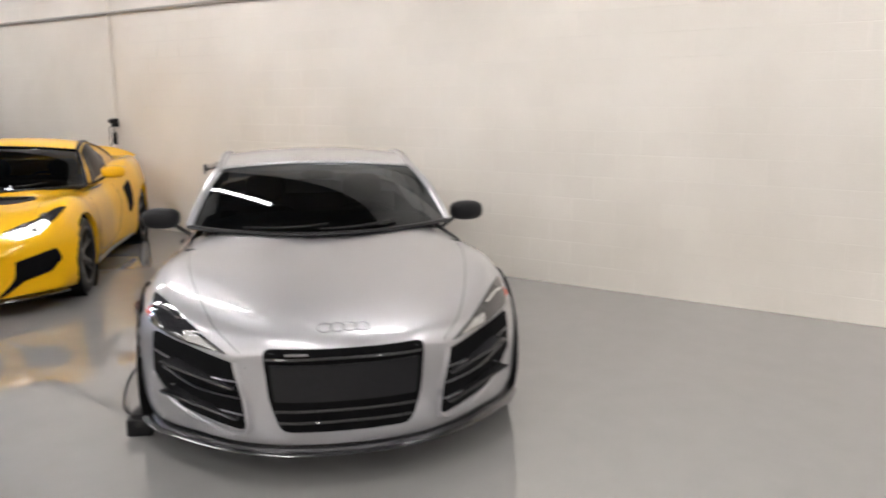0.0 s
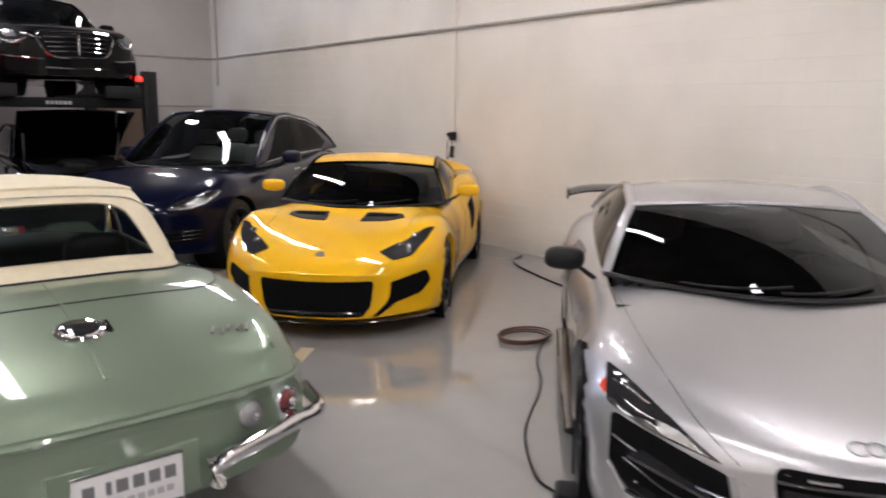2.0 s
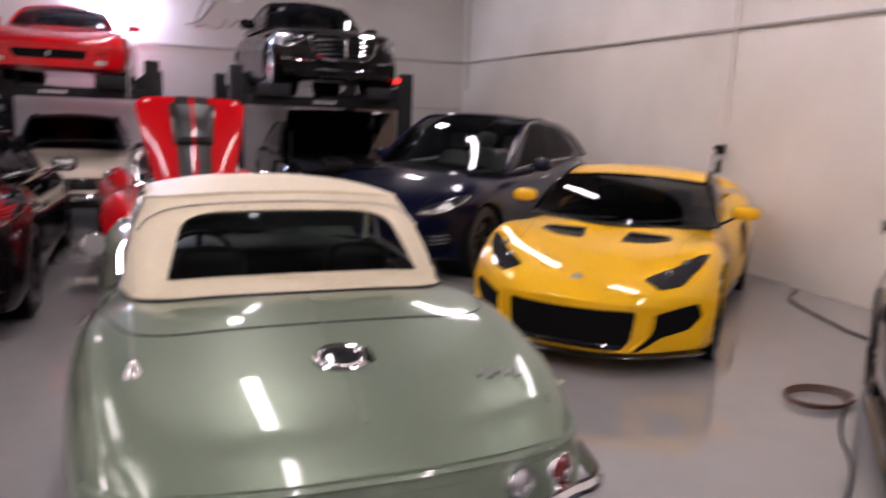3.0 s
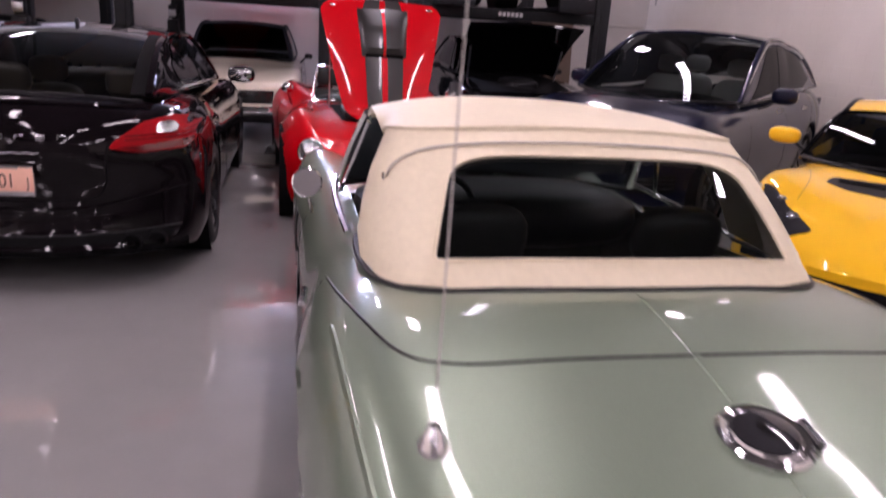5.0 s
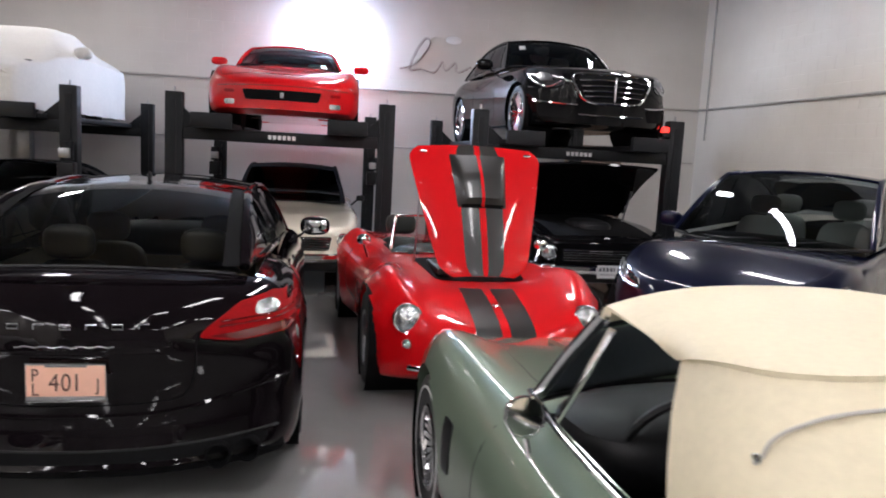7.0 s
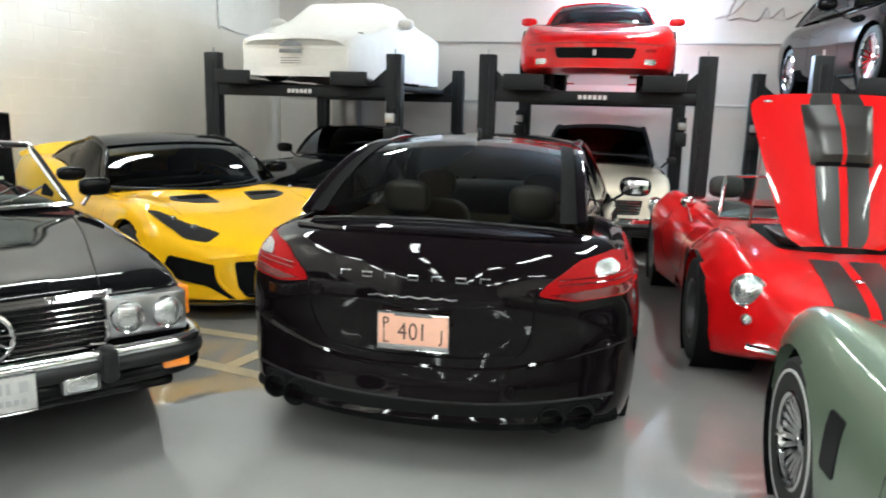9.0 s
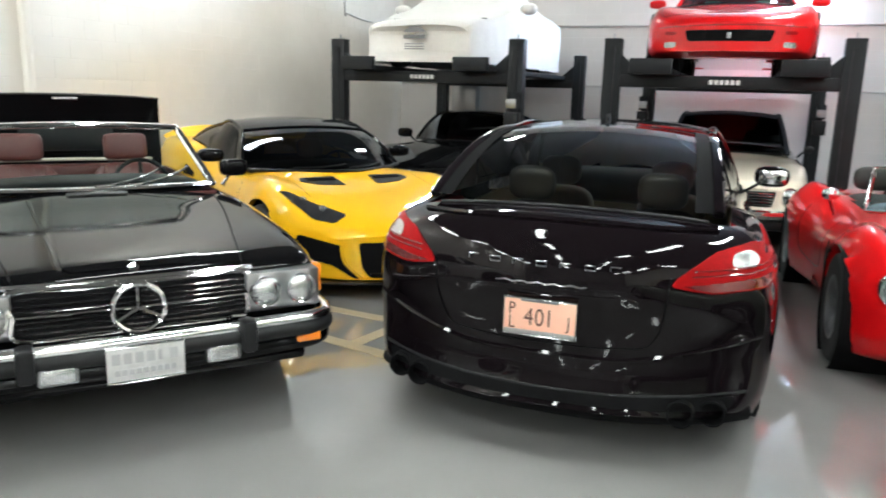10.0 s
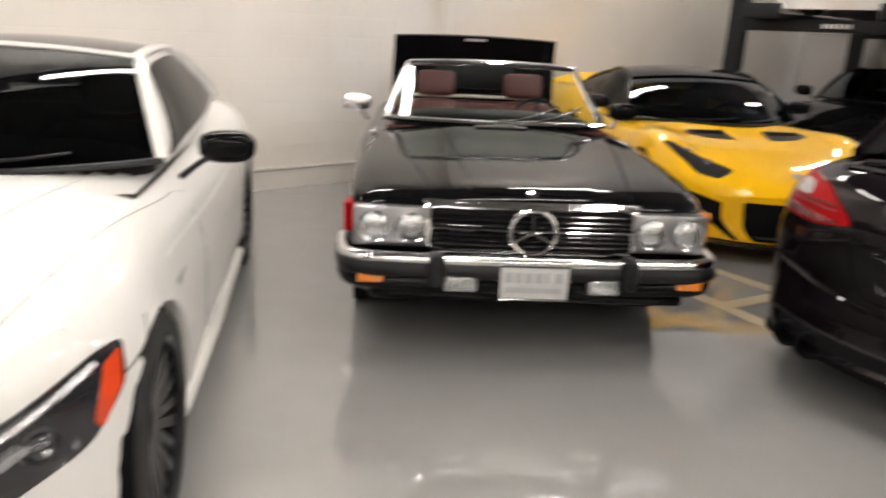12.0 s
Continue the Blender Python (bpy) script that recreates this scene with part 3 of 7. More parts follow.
        part("steering_wheel", bm, BLACK, self.root)

    def mirrors(self, s, y, z, material, size=(0.075, 0.12, 0.07), stalk=0.1, sides=(1, -1), power=2.8, label=""):
        for sgn in sides:
            h = part("door_mirror", blob(size[0], size[1], size[2], power, 18, 12, Matrix.Translation(self.p(s, sgn * y, z)) @ Matrix.Rotation(radians(8 * sgn), 4, "Z")), material, self.root, label)
            part("mirror_stalk", tube(spline([self.p(s + 0.02, sgn * (y - size[1] * 0.6), z - size[2] * 0.6), self.p(s, sgn * (y - size[1] - 0.02), z - size[2] - 0.02),
                                              self.p(s - 0.03, sgn * (y - size[1] - stalk), z - size[2] - 0.06)], 4), 0.02, 6, 0.6), BLACK, h)
            part("mirror_glass", box(*[self.p(s, 0, 0).x - size[0] * 1.02, self.p(s, 0, 0).x - size[0] * 0.9], sgn * y - size[1] * 0.75, sgn * y + size[1] * 0.75, z - size[2] * 0.65, z + size[2] * 0.65, 0.004), CHROME, h)


def sheet_point(f, u, v, out):
    e = 0.01
    q = f(u, v)
    n = (f(min(u + e, 1), v) - f(max(u - e, 0), v)).cross(f(u, min(v + e, 1)) - f(u, max(v - e, 0)))
    n = n.normalized() if n.length > 1e-9 else out.copy()
    return q, n if n.dot(out) > 0 else -n


def patch(poly, where, rise=0.004, depth=0.02, edge=0.05):
    """Fills the 2D outline, lays it where it lands, and gives it a rim down into the surface."""
    bm = bmesh.new()
    f = bm.faces.new([bm.verts.new((q[0], q[1], 0)) for q in poly])
    bmesh.ops.triangulate(bm, faces=[f])
    for _ in range(5):
        long_edges = [e for e in bm.edges if e.calc_length() > edge]
        if not long_edges:
            break
        bmesh.ops.subdivide_edges(bm, edges=long_edges, cuts=1)
        bmesh.ops.triangulate(bm, faces=[f for f in bm.faces if len(f.verts) > 3])
    nor = {}
    for v in bm.verts:
        pos, n = where(v.co.x, v.co.y)
        v.co = pos + n * rise
        nor[v] = n
    rim = [e for e in bm.edges if len(e.link_faces) == 1]
    ext = bmesh.ops.extrude_edge_only(bm, edges=rim)
    for e in rim:
        for v in e.verts:
            for e2 in v.link_edges:
                o = e2.other_vert(v)
                if o not in nor:
                    o.co = v.co - nor[v] * (rise + depth)
                    nor[o] = nor[v]
    return bm


def wheel_meshes(R, width, rim, spokes, twin, dish):
    r = R * rim
    tyre = lathe([(r - 0.01, 0.02), (r + 0.004, 0.004), (r + 0.02, 0.0), (R * 0.93, 0.002), (R * 0.975, 0.012), (R * 0.997, 0.035), (R, 0.06), (R * 0.992, 0.062), (R * 0.992, 0.07), (R, 0.072),
                  (R, width * 0.5 - 0.005), (R * 0.99, width * 0.5 - 0.003), (R * 0.99, width * 0.5 + 0.003), (R, width * 0.5 + 0.005), (R, width - 0.06), (R * 0.995, width - 0.03), (R * 0.96, width - 0.01), (r, width)], 48, None, False)
    disc = lathe([(0.03, 0.09), (r * 0.78, 0.09), (r * 0.78, 0.115), (0.03, 0.115)], 36)
    star = lathe([(r - 0.012, 0.16), (r - 0.004, 0.03), (r + 0.004, 0.006), (r - 0.008, 0.0), (r - 0.018, 0.008), (r - 0.02, 0.16)], 48, None, False)
    add_lathe(star, [(0.001, dish - 0.012), (0.03, dish - 0.012), (0.05, dish - 0.004), (0.075, dish + 0.01), (0.08, dish + 0.04)], 24, None, False)
    for k in range(spokes):
        for off in ((-0.1, 0.1) if twin else (0,)):
            q = 2 * math.pi * k / spokes + off
            q2 = 2 * math.pi * k / spokes + off * 1.7
            wd = 0.012 if spokes > 12 else (0.017 if twin else 0.03)
            a, b = Vector((math.cos(q) * 0.05, math.sin(q) * 0.05, dish)), Vector((math.cos(q2) * (r - 0.015), math.sin(q2) * (r - 0.015), 0.022))
            side = Vector((-math.sin(q), math.cos(q), 0)) * wd
            vs = [star.verts.new(w) for w in (a - side * 0.8, a + side * 0.8, b + side * 1.1, b - side * 1.1)]
            ws = [star.verts.new(v.co + Vector((0, 0, 0.03))) for v in vs]
            star.faces.new(vs), star.faces.new(ws[::-1])
            for i in range(4):
                star.faces.new((vs[i], ws[i], ws[(i + 1) % 4], vs[(i + 1) % 4]))
    return mesh_of("tyre", tyre, [], 30), mesh_of("wheel", disc, [], 30), mesh_of("rim", star, [], 30)


def text_mesh(body, size, depth=0.002, width=1.0):
    cu = bpy.data.curves.new("words", "FONT")
    cu.body, cu.size, cu.extrude, cu.align_x, cu.align_y = body, size, depth, "CENTER", "CENTER"
    ob = bpy.data.objects.new("words", cu)
    scene.collection.objects.link(ob)
    me = bpy.data.meshes.new_from_object(ob.evaluated_get(bpy.context.evaluated_depsgraph_get()))
    bpy.data.objects.remove(ob)
    bpy.data.curves.remove(cu)
    for v in me.vertices:
        v.co.x *= width
    return me


# ---- the hall ----
X0, X1, Y0, Y1, ZC = -6.7, 7.23, -12.0, 18.95, 5.2


def slab(name, x0, x1, y0, y1, z0, z1, material, label, category):
    bm = box(x0, x1, y0, y1, z0, z1)
    return thing(name, Matrix(), label, category, bm=bm, material=material, kind="structure", smooth=0)


floor = slab("floor", X0 - 0.3, X1 + 0.3, Y0 - 0.3, Y1 + 0.3, -0.2, 0, EPOXY, "glossy grey epoxy garage floor", "floor")
ceiling = slab("ceiling", X0 - 0.3, X1 + 0.3, Y0 - 0.3, Y1 + 0.3, ZC, ZC + 0.2, CEIL, "plain painted garage ceiling", "ceiling")
wall_east = slab("wall_east", X1 + 0.012, X1 + 0.3, Y0, Y1 + 0.3, 0, ZC, WALL, "cream painted concrete block wall", "wall")
wall_west = slab("wall_west", X0 - 0.3, X0 - 0.012, Y0, Y1 + 0.3, 0, ZC, WALL, "cream painted concrete block wall", "wall")
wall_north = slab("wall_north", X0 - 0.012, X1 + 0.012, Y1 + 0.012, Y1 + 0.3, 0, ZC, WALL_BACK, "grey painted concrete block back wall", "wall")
# unseen wall behind the camera; its dark colour only dims reflections
wall_south = slab("wall_south", X0 - 0.3, X1 + 0.3, Y0 - 0.3, Y0, 0, ZC, SOUTH, "unseen end wall kept dark for reflections", "wall")


def strip_lamp(x, y, z, length=2.4):
    root = thing("ceiling_light", pose(x, y, z), "long white strip light hanging below ceiling", "ceiling light", "strip lights under the ceiling")
    part("housing", box(-0.1, 0.1, -length / 2, length / 2, 0.012, 0.09, 0.01), CEIL, root)
    d = part("diffuser", box(-0.085, 0.085, -length / 2 + 0.03, length / 2 - 0.03, -0.02, 0.011, 0.008), TUBE_GLOW, root, "glowing white diffuser")
    for yy in (-length * 0.35, length * 0.35):
        part("hanger", tube([(0, yy, 0.08), (0, yy, ZC - z)], 0.006, 6), STEEL, root)
    return root


TUBE_GLOW = glow("lamp diffuser", (1.0, 0.95, 0.89), STRIP_LIGHT)
for lx in (-5.9, -1.9, 1.5, 5.0):
    for ly in (-9.6, -5.4, -1.2, 3.2, 7.6, 12.2):
        if (lx, ly) != (-1.9, 12.2):
            strip_lamp(lx, ly, 4.55)
strip_lamp(0.55, 15.5, 4.6)
# two short strips added only to brighten the back corners; no known fixtures
for lx in (-4.2, 4.9):
    strip_lamp(lx, 16.4, 4.6, 1.2)
SPOT_GLOW = glow("cold lamp face", (0.64, 0.78, 1.0), GLARE_LIGHT)
spot = thing("wall_light", pose(0.0, 18.84, 3.5), "bright cold white flood light on the wall", "wall light")
to_wall = Matrix.Rotation(radians(90), 4, "X")
part("housing", lathe([(0.30, -0.10), (0.38, -0.06), (0.40, 0.0), (0.38, 0.02)], 40, to_wall), STEEL, spot)
# dome made larger than the lamp, its size standing in for bloom and halo
part("diffuser", lathe([(0.455, 0.004), (0.43, 0.09), (0.33, 0.17), (0.18, 0.215), (0.002, 0.23)], 40, to_wall, False), SPOT_GLOW, spot, "glowing cold white dome enlarged to imitate bloom")
part("bracket", box(-0.08, 0.08, 0.09, 0.11, -0.1, 0.1, 0.004), STEEL, spot)


# ---- four-post lifts ----
def lift(x0, x1, y0, y1, deck, height, label, lamp=False):
    root = thing("car_lift", pose((x0 + x1) / 2, y0, 0), label, "car lift", "four-post lifts along the back wall")
    h, d = (x1 - x0) / 2, y1 - y0
    for x in (-h + 0.1, h - 0.1):
        for y in (0.1, d - 0.1):
            p = part("post", box(x - 0.1, x + 0.1, y - 0.08, y + 0.08, 0, height, 0.01), LIFT, root)
            part("foot_plate", box(x - 0.2, x + 0.2, y - 0.2, y + 0.2, 0.001, 0.014), LIFT, p)
            part("bolt", tube([(x, y, height), (x, y, height + 0.06)], 0.012, 6), STEEL, p)
            part("lock_ladder", box(x - 0.03, x + 0.03, y - 0.095, y - 0.081, 0.2, height - 0.1), LIFT, p)
    for y in (0.1, d - 0.1):
        b = part("cross_beam", box(-h + 0.2, h - 0.2, y - 0.07, y + 0.07, deck - 0.17, deck - 0.03, 0.01), LIFT, root)
        for sgn in (-1, 1):
            g = bmesh.new()
            xa, xb = sgn * (h - 0.2), sgn * (h - 0.46)
            vs = [g.verts.new((x, yy, z)) for yy in (y - 0.05, y + 0.05) for x, z in ((xa, deck - 0.03), (xb, deck - 0.03), (xa, deck + 0.2))]
            g.faces.new(vs[:3]), g.faces.new(vs[3:])
            for i in range(3):
                g.faces.new((vs[i], vs[(i + 1) % 3], vs[3 + (i + 1) % 3], vs[3 + i]))
            part("gusset", g, LIFT, b)
    sign = part("name_plate", box(-0.18, 0.18, 0.02, 0.03, deck - 0.145, deck - 0.055, 0.004), LIFT, root, "black maker plate with pale bars")
    for i in range(6):
        part("plate_bar", box(-0.165 + i * 0.057, -0.165 + i * 0.057 + 0.04, 0.014, 0.02, deck - 0.125, deck - 0.075), PLATE, sign)
    for x in (-0.78, 0.78):
        r = part("runway", box(x - 0.24, x + 0.24, -0.25, d + 0.15, deck - 0.03, deck + 0.03, 0.008), LIFT, root)
        part("ramp", box(x - 0.23, x + 0.23, -0.33, -0.25, deck - 0.03, deck + 0.14, 0.008), LIFT, r)
    return root


lift(-5.61, -2.89, 14.3, 18.3, 1.86, 2.24, "black four-post lift carrying a covered car")
lift(-1.89, 0.83, 14.2, 18.2, 1.86, 2.24, "black four-post lift carrying a red sports car")
lift(1.75, 4.48, 13.9, 17.9, 1.86, 2.24, "black four-post lift carrying a black sedan")


# ---- cars ----
def silver_coupe():
    c = Car("silver_sports_coupe", (4.90, 4.52), 224.4, "silver mid-engined sports coupe with carbon trim and rear wing", 4.43,
            curve((0, 0.60), (0.05, 0.65), (0.5, 0.76), (1.0, 0.86), (1.35, 0.93), (2.6, 0.98), (3.6, 1.02), (4.2, 1.0), (4.43, 0.9)),
            curve((0, 0.52), (0.1, 0.61), (0.5, 0.75), (0.93, 0.81), (1.5, 0.80), (2.5, 0.82), (3.4, 0.90), (4.1, 0.86), (4.43, 0.75)),
            curve((0, 0.74), (0.12, 0.85), (0.5, 0.935), (0.95, 0.955), (1.8, 0.93), (2.6, 0.94), (3.5, 0.965), (4.2, 0.93), (4.43, 0.85)),
            curve((0, 0.19), (0.5, 0.14), (4, 0.13), (4.43, 0.25)), SILVER, (0.93, 3.58), 0.335, bow=(0.42, 0.15),
            lean=(curve((0.12, 0.03), (0.3, 0.0), (0.62, 0.03), (0.75, 0.1)), None))
    c.cabin((1.13, 0.905), (1.60, 0.78, 0.895), (2.06, 0.62, 1.205), (2.85, 0.59, 1.24), (3.75, 0.72, 0.98), (3.75, 1.02), arch=0.045, glass=GLASS_DARK,
            windows=[("side_window", [(0.08, 0.08), (0.20, 0.62), (0.32, 0.9), (0.58, 0.92), (0.72, 0.55), (0.66, 0.08)])])
    return c


def yellow_coupe(at, heading, label, black_roof):
    c = Car("yellow_sports_coupe", at, heading, label, 4.35,
            curve((0, 0.50), (0.1, 0.57), (0.5, 0.70), (1.0, 0.80), (1.35, 0.88), (2.5, 0.93), (3.3, 0.98), (4.1, 1.0), (4.35, 0.92)),
            curve((0, 0.45), (0.15, 0.56), (0.5, 0.73), (0.95, 0.83), (1.4, 0.80), (2.2, 0.80), (2.8, 0.90), (3.3, 0.99), (4.0, 0.99), (4.35, 0.84)),
            curve((0, 0.77), (0.12, 0.87), (0.45, 0.93), (0.95, 0.94), (1.7, 0.89), (2.3, 0.87), (2.9, 0.95), (3.4, 1.0), (4.0, 0.97), (4.35, 0.86)),
            curve((0, 0.16), (0.5, 0.12), (4, 0.14), (4.35, 0.3)), YELLOW, (0.93, 3.50), 0.325, bow=(0.45, 0.2))
    c.cabin((1.2, 0.86), (1.65, 0.79, 0.86), (2.08, 0.63, 1.17), (2.75, 0.58, 1.205), (3.6, 0.66, 0.98), (3.6, 1.0), arch=0.055, glass=GLASS_DARK,
            roof=JET if black_roof else None, rail=JET, rail_r=0.02, side_mat=JET if black_roof else None,
            windows=[("side_window", [(0.06, 0.08), (0.20, 0.6), (0.32, 0.9), (0.58, 0.92), (0.68, 0.5), (0.62, 0.08)])])
    return c


def green_convertible():
    c = Car("green_convertible", (1.43, 6.87), 92, "sage green classic convertible with closed cream soft top", 4.45,
            curve((0, 0.60), (0.1, 0.66), (0.6, 0.76), (1.2, 0.83), (1.7, 0.89), (2.8, 0.94), (3.36, 0.96), (3.97, 0.88), (4.3, 0.79), (4.45, 0.70)),
            curve((0, 0.58), (0.15, 0.69), (0.6, 0.84), (0.9, 0.88), (1.5, 0.84), (2.3, 0.82), (3.0, 0.88), (3.4, 0.91), (4.0, 0.85), (4.3, 0.77), (4.45, 0.68)),
            curve((0, 0.70), (0.15, 0.80), (0.6, 0.87), (0.9, 0.885), (1.6, 0.86), (2.4, 0.85), (3.3, 0.885), (4.0, 0.85), (4.3, 0.80), (4.45, 0.74)),
            curve((0, 0.3), (0.5, 0.2), (3.8, 0.2), (4.45, 0.36)), SAGE, (0.85, 3.34), 0.335, bow=(0.25, 0.16))
    c.cabin((1.68, 0.91), (1.85, 0.68, 0.90), (2.14, 0.59, 1.235), (2.86, 0.60, 1.275), (3.20, 0.68, 0.925), (3.34, 0.965), glass=GLASS_CLEAR, rail=CHROME,
            side=False, rear=False, rail_r=0.016, bare=True)
    return c


def red_roadster():
    c = Car("red_roadster", (1.12, 11.42), -87.2, "red open roadster with black stripes and raised hood", 3.9,
            curve((0, 0.50), (0.1, 0.58), (0.5, 0.70), (1.0, 0.78), (1.5, 0.84), (2.6, 0.82), (3.4, 0.80), (3.8, 0.68), (3.9, 0.6)),
            curve((0, 0.47), (0.1, 0.58), (0.35, 0.75), (0.75, 0.86), (1.3, 0.80), (1.9, 0.78), (2.9, 0.90), (3.4, 0.84), (3.8, 0.64), (3.9, 0.55)),
            curve((0, 0.5), (0.1, 0.66), (0.3, 0.8), (0.75, 0.88), (1.5, 0.80), (2.0, 0.80), (2.9, 0.93), (3.5, 0.84), (3.85, 0.6), (3.9, 0.5)),
            curve((0, 0.26), (0.4, 0.15), (3.5, 0.17), (3.9, 0.3)), RED, (0.78, 3.07), 0.34, crest=0.8, bow=(0.2, 0.15))
    return c


def black_fastback():
    c = Car("black_fastback_sedan", (-1.06, 10.6), 91.7, "black cherry fastback sedan with red tail lamps", 4.97,
            curve((0, 0.6), (0.1, 0.7), (0.6, 0.82), (1.2, 0.93), (1.5, 1.0), (3.0, 1.02), (4.2, 1.10), (4.75, 1.075), (4.9, 1.0), (4.97, 0.80)),
            curve((0, 0.55), (0.15, 0.68), (0.6, 0.83), (0.95, 0.88), (1.6, 0.86), (3, 0.90), (3.9, 1.0), (4.5, 0.995), (4.8, 0.93), (4.97, 0.72)),
            curve((0, 0.7), (0.15, 0.83), (0.6, 0.93), (1, 0.95), (2, 0.94), (3.2, 0.95), (3.9, 0.965), (4.5, 0.95), (4.8, 0.91), (4.97, 0.85)),
            curve((0, 0.18), (0.5, 0.14), (4.5, 0.17), (4.97, 0.27)), PLUM, (0.93, 3.85), 0.36, bow=(0.3, 0.28),
            lean=(None, curve((0.2, 0.0), (0.45, 0.07), (0.6, 0.06), (0.75, 0.0), (1.05, -0.05))))
    c.cabin((1.45, 0.98), (1.85, 0.78, 0.98), (2.35, 0.6, 1.36), (3.3, 0.58, 1.37), (4.5, 0.66, 1.085), (4.6, 1.095), crown=0.05, glass=GLASS_CLEAR, rear_glass=GLASS_HATCH, bulge=0.08, tub=LEATHER_TAN,
            windows=[("side_window", [(0.14, 0.12), (0.3, 0.88), (0.47, 0.9), (0.47, 0.12)]), ("side_window", [(0.485, 0.12), (0.485, 0.9), (0.64, 0.9), (0.76, 0.55), (0.72, 0.12)])])
    return c


def black_convertible():
    c = Car("black_convertible", (-4.39, 8.945), -38, "black classic convertible with chrome bumpers and burgundy seats", 4.55,
            curve((0, 0.68), (0.04, 0.76), (0.2, 0.80), (1.0, 0.87), (1.55, 0.92), (3, 0.90), (3.6, 0.92), (4.3, 0.86), (4.5, 0.80), (4.55, 0.7)),
            curve((0, 0.66), (0.04, 0.73), (0.2, 0.77), (1, 0.83), (1.6, 0.85), (3, 0.85), (3.6, 0.86), (4.3, 0.82), (4.55, 0.7)),
            curve((0, 0.81), (0.1, 0.845), (0.5, 0.875), (2, 0.895), (4, 0.87), (4.55, 0.80)),
            curve((0, 0.28), (0.4, 0.2), (4, 0.2), (4.55, 0.35)), JET, (0.93, 3.385), 0.32, crest=0.94, bow=(0.06, 0.06))
    return c


def white_coupe():
    c = Car("white_coupe", (-4.13, 5.76), -31, "pearl white two-door coupe with dark roof and glass", 4.75,
            curve((0, 0.68), (0.08, 0.76), (0.5, 0.88), (1.0, 0.95), (1.45, 1.0), (2.8, 1.02), (4.0, 1.06), (4.6, 1.02), (4.75, 0.9)),
            curve((0, 0.62), (0.1, 0.72), (0.5, 0.84), (1.0, 0.89), (1.8, 0.88), (3, 0.92), (3.9, 0.96), (4.5, 0.92), (4.75, 0.8)),
            curve((0, 0.68), (0.15, 0.80), (0.5, 0.90), (0.9, 0.92), (2, 0.905), (3, 0.91), (3.8, 0.925), (4.5, 0.86), (4.75, 0.76)),
            curve((0, 0.2), (0.5, 0.15), (4.2, 0.16), (4.75, 0.3)), PEARL, (0.90, 3.67), 0.345, bow=(0.4, 0.25), arch=0.025)
    c.cabin((1.4, 0.99), (1.8, 0.76, 0.98), (2.3, 0.59, 1.34), (3.1, 0.57, 1.35), (4.2, 0.66, 1.02), (4.25, 1.05), glass=GLASS_DARK, roof=JET,
            windows=[("side_window", [(0.10, 0.08), (0.2, 0.5), (0.32, 0.88), (0.6, 0.9), (0.78, 0.6), (0.84, 0.3), (0.7, 0.08)])])
    return c


def blue_suv():
    c = Car("dark_blue_crossover", (4.62, 11.68), 222, "midnight blue electric crossover with panoramic windscreen", 5.04,
            curve((0, 0.70), (0.08, 0.80), (0.5, 0.96), (1.0, 1.06), (2.5, 1.12), (4.3, 1.2), (4.9, 1.15), (5.04, 0.9)),
            curve((0, 0.62), (0.1, 0.74), (0.5, 0.90), (0.95, 0.98), (1.8, 0.99), (3, 1.02), (4, 1.08), (4.8, 1.05), (5.04, 0.8)),
            curve((0, 0.7), (0.15, 0.84), (0.5, 0.96), (0.95, 0.99), (2, 0.98), (3.2, 0.99), (3.9, 1.0), (4.7, 0.93), (5.04, 0.8)),
            curve((0, 0.24), (0.5, 0.2), (4.5, 0.22), (5.04, 0.35)), MIDNIGHT, (0.92, 3.885), 0.37, bow=(0.42, 0.3))
    c.cabin((1.05, 1.05), (1.6, 0.84, 1.07), (2.55, 0.70, 1.63), (3.3, 0.68, 1.61), (4.8, 0.74, 1.14), (4.95, 1.17), crown=0.055, arch=0.03, bulge=0.10, glass=GLASS, roof=JET,
            windows=[("side_window", [(0.1, 0.10), (0.2, 0.6), (0.3, 0.88), (0.43, 0.9), (0.43, 0.10)]), ("side_window", [(0.445, 0.10), (0.445, 0.9), (0.62, 0.9), (0.74, 0.82), (0.86, 0.45), (0.80, 0.12)])])
    return c


def black_sedan():
    c = Car("black_limousine", (3.15, 15.95), -86.5, "black luxury sedan parked on a raised lift", 5.12,
            curve((0, 0.72), (0.06, 0.80), (0.5, 0.92), (1.1, 1.0), (1.5, 1.04), (3, 1.05), (4.2, 1.08), (5.0, 1.05), (5.12, 0.9)),
            curve((0, 0.66), (0.1, 0.76), (0.5, 0.87), (1.0, 0.92), (1.8, 0.93), (3, 0.95), (4, 0.97), (4.9, 0.94), (5.12, 0.8)),
            curve((0, 0.70), (0.15, 0.82), (0.5, 0.92), (0.9, 0.945), (2, 0.95), (3, 0.95), (4, 0.945), (4.8, 0.88), (5.12, 0.78)),
            curve((0, 0.22), (0.5, 0.17), (4.5, 0.18), (5.12, 0.3)), JET, (0.88, 3.92), 0.345, bow=(0.3, 0.25), base=1.89)
    c.cabin((1.5, 1.03), (1.85, 0.78, 1.02), (2.4, 0.6, 1.44), (3.5, 0.58, 1.44), (4.5, 0.7, 1.06), (4.5, 1.08), glass=GLASS,
            windows=[("side_window", [(0.14, 0.12), (0.3, 0.86), (0.46, 0.88), (0.46, 0.12)]), ("side_window", [(0.475, 0.12), (0.475, 0.88), (0.62, 0.88), (0.75, 0.5), (0.72, 0.12)])])
    return c


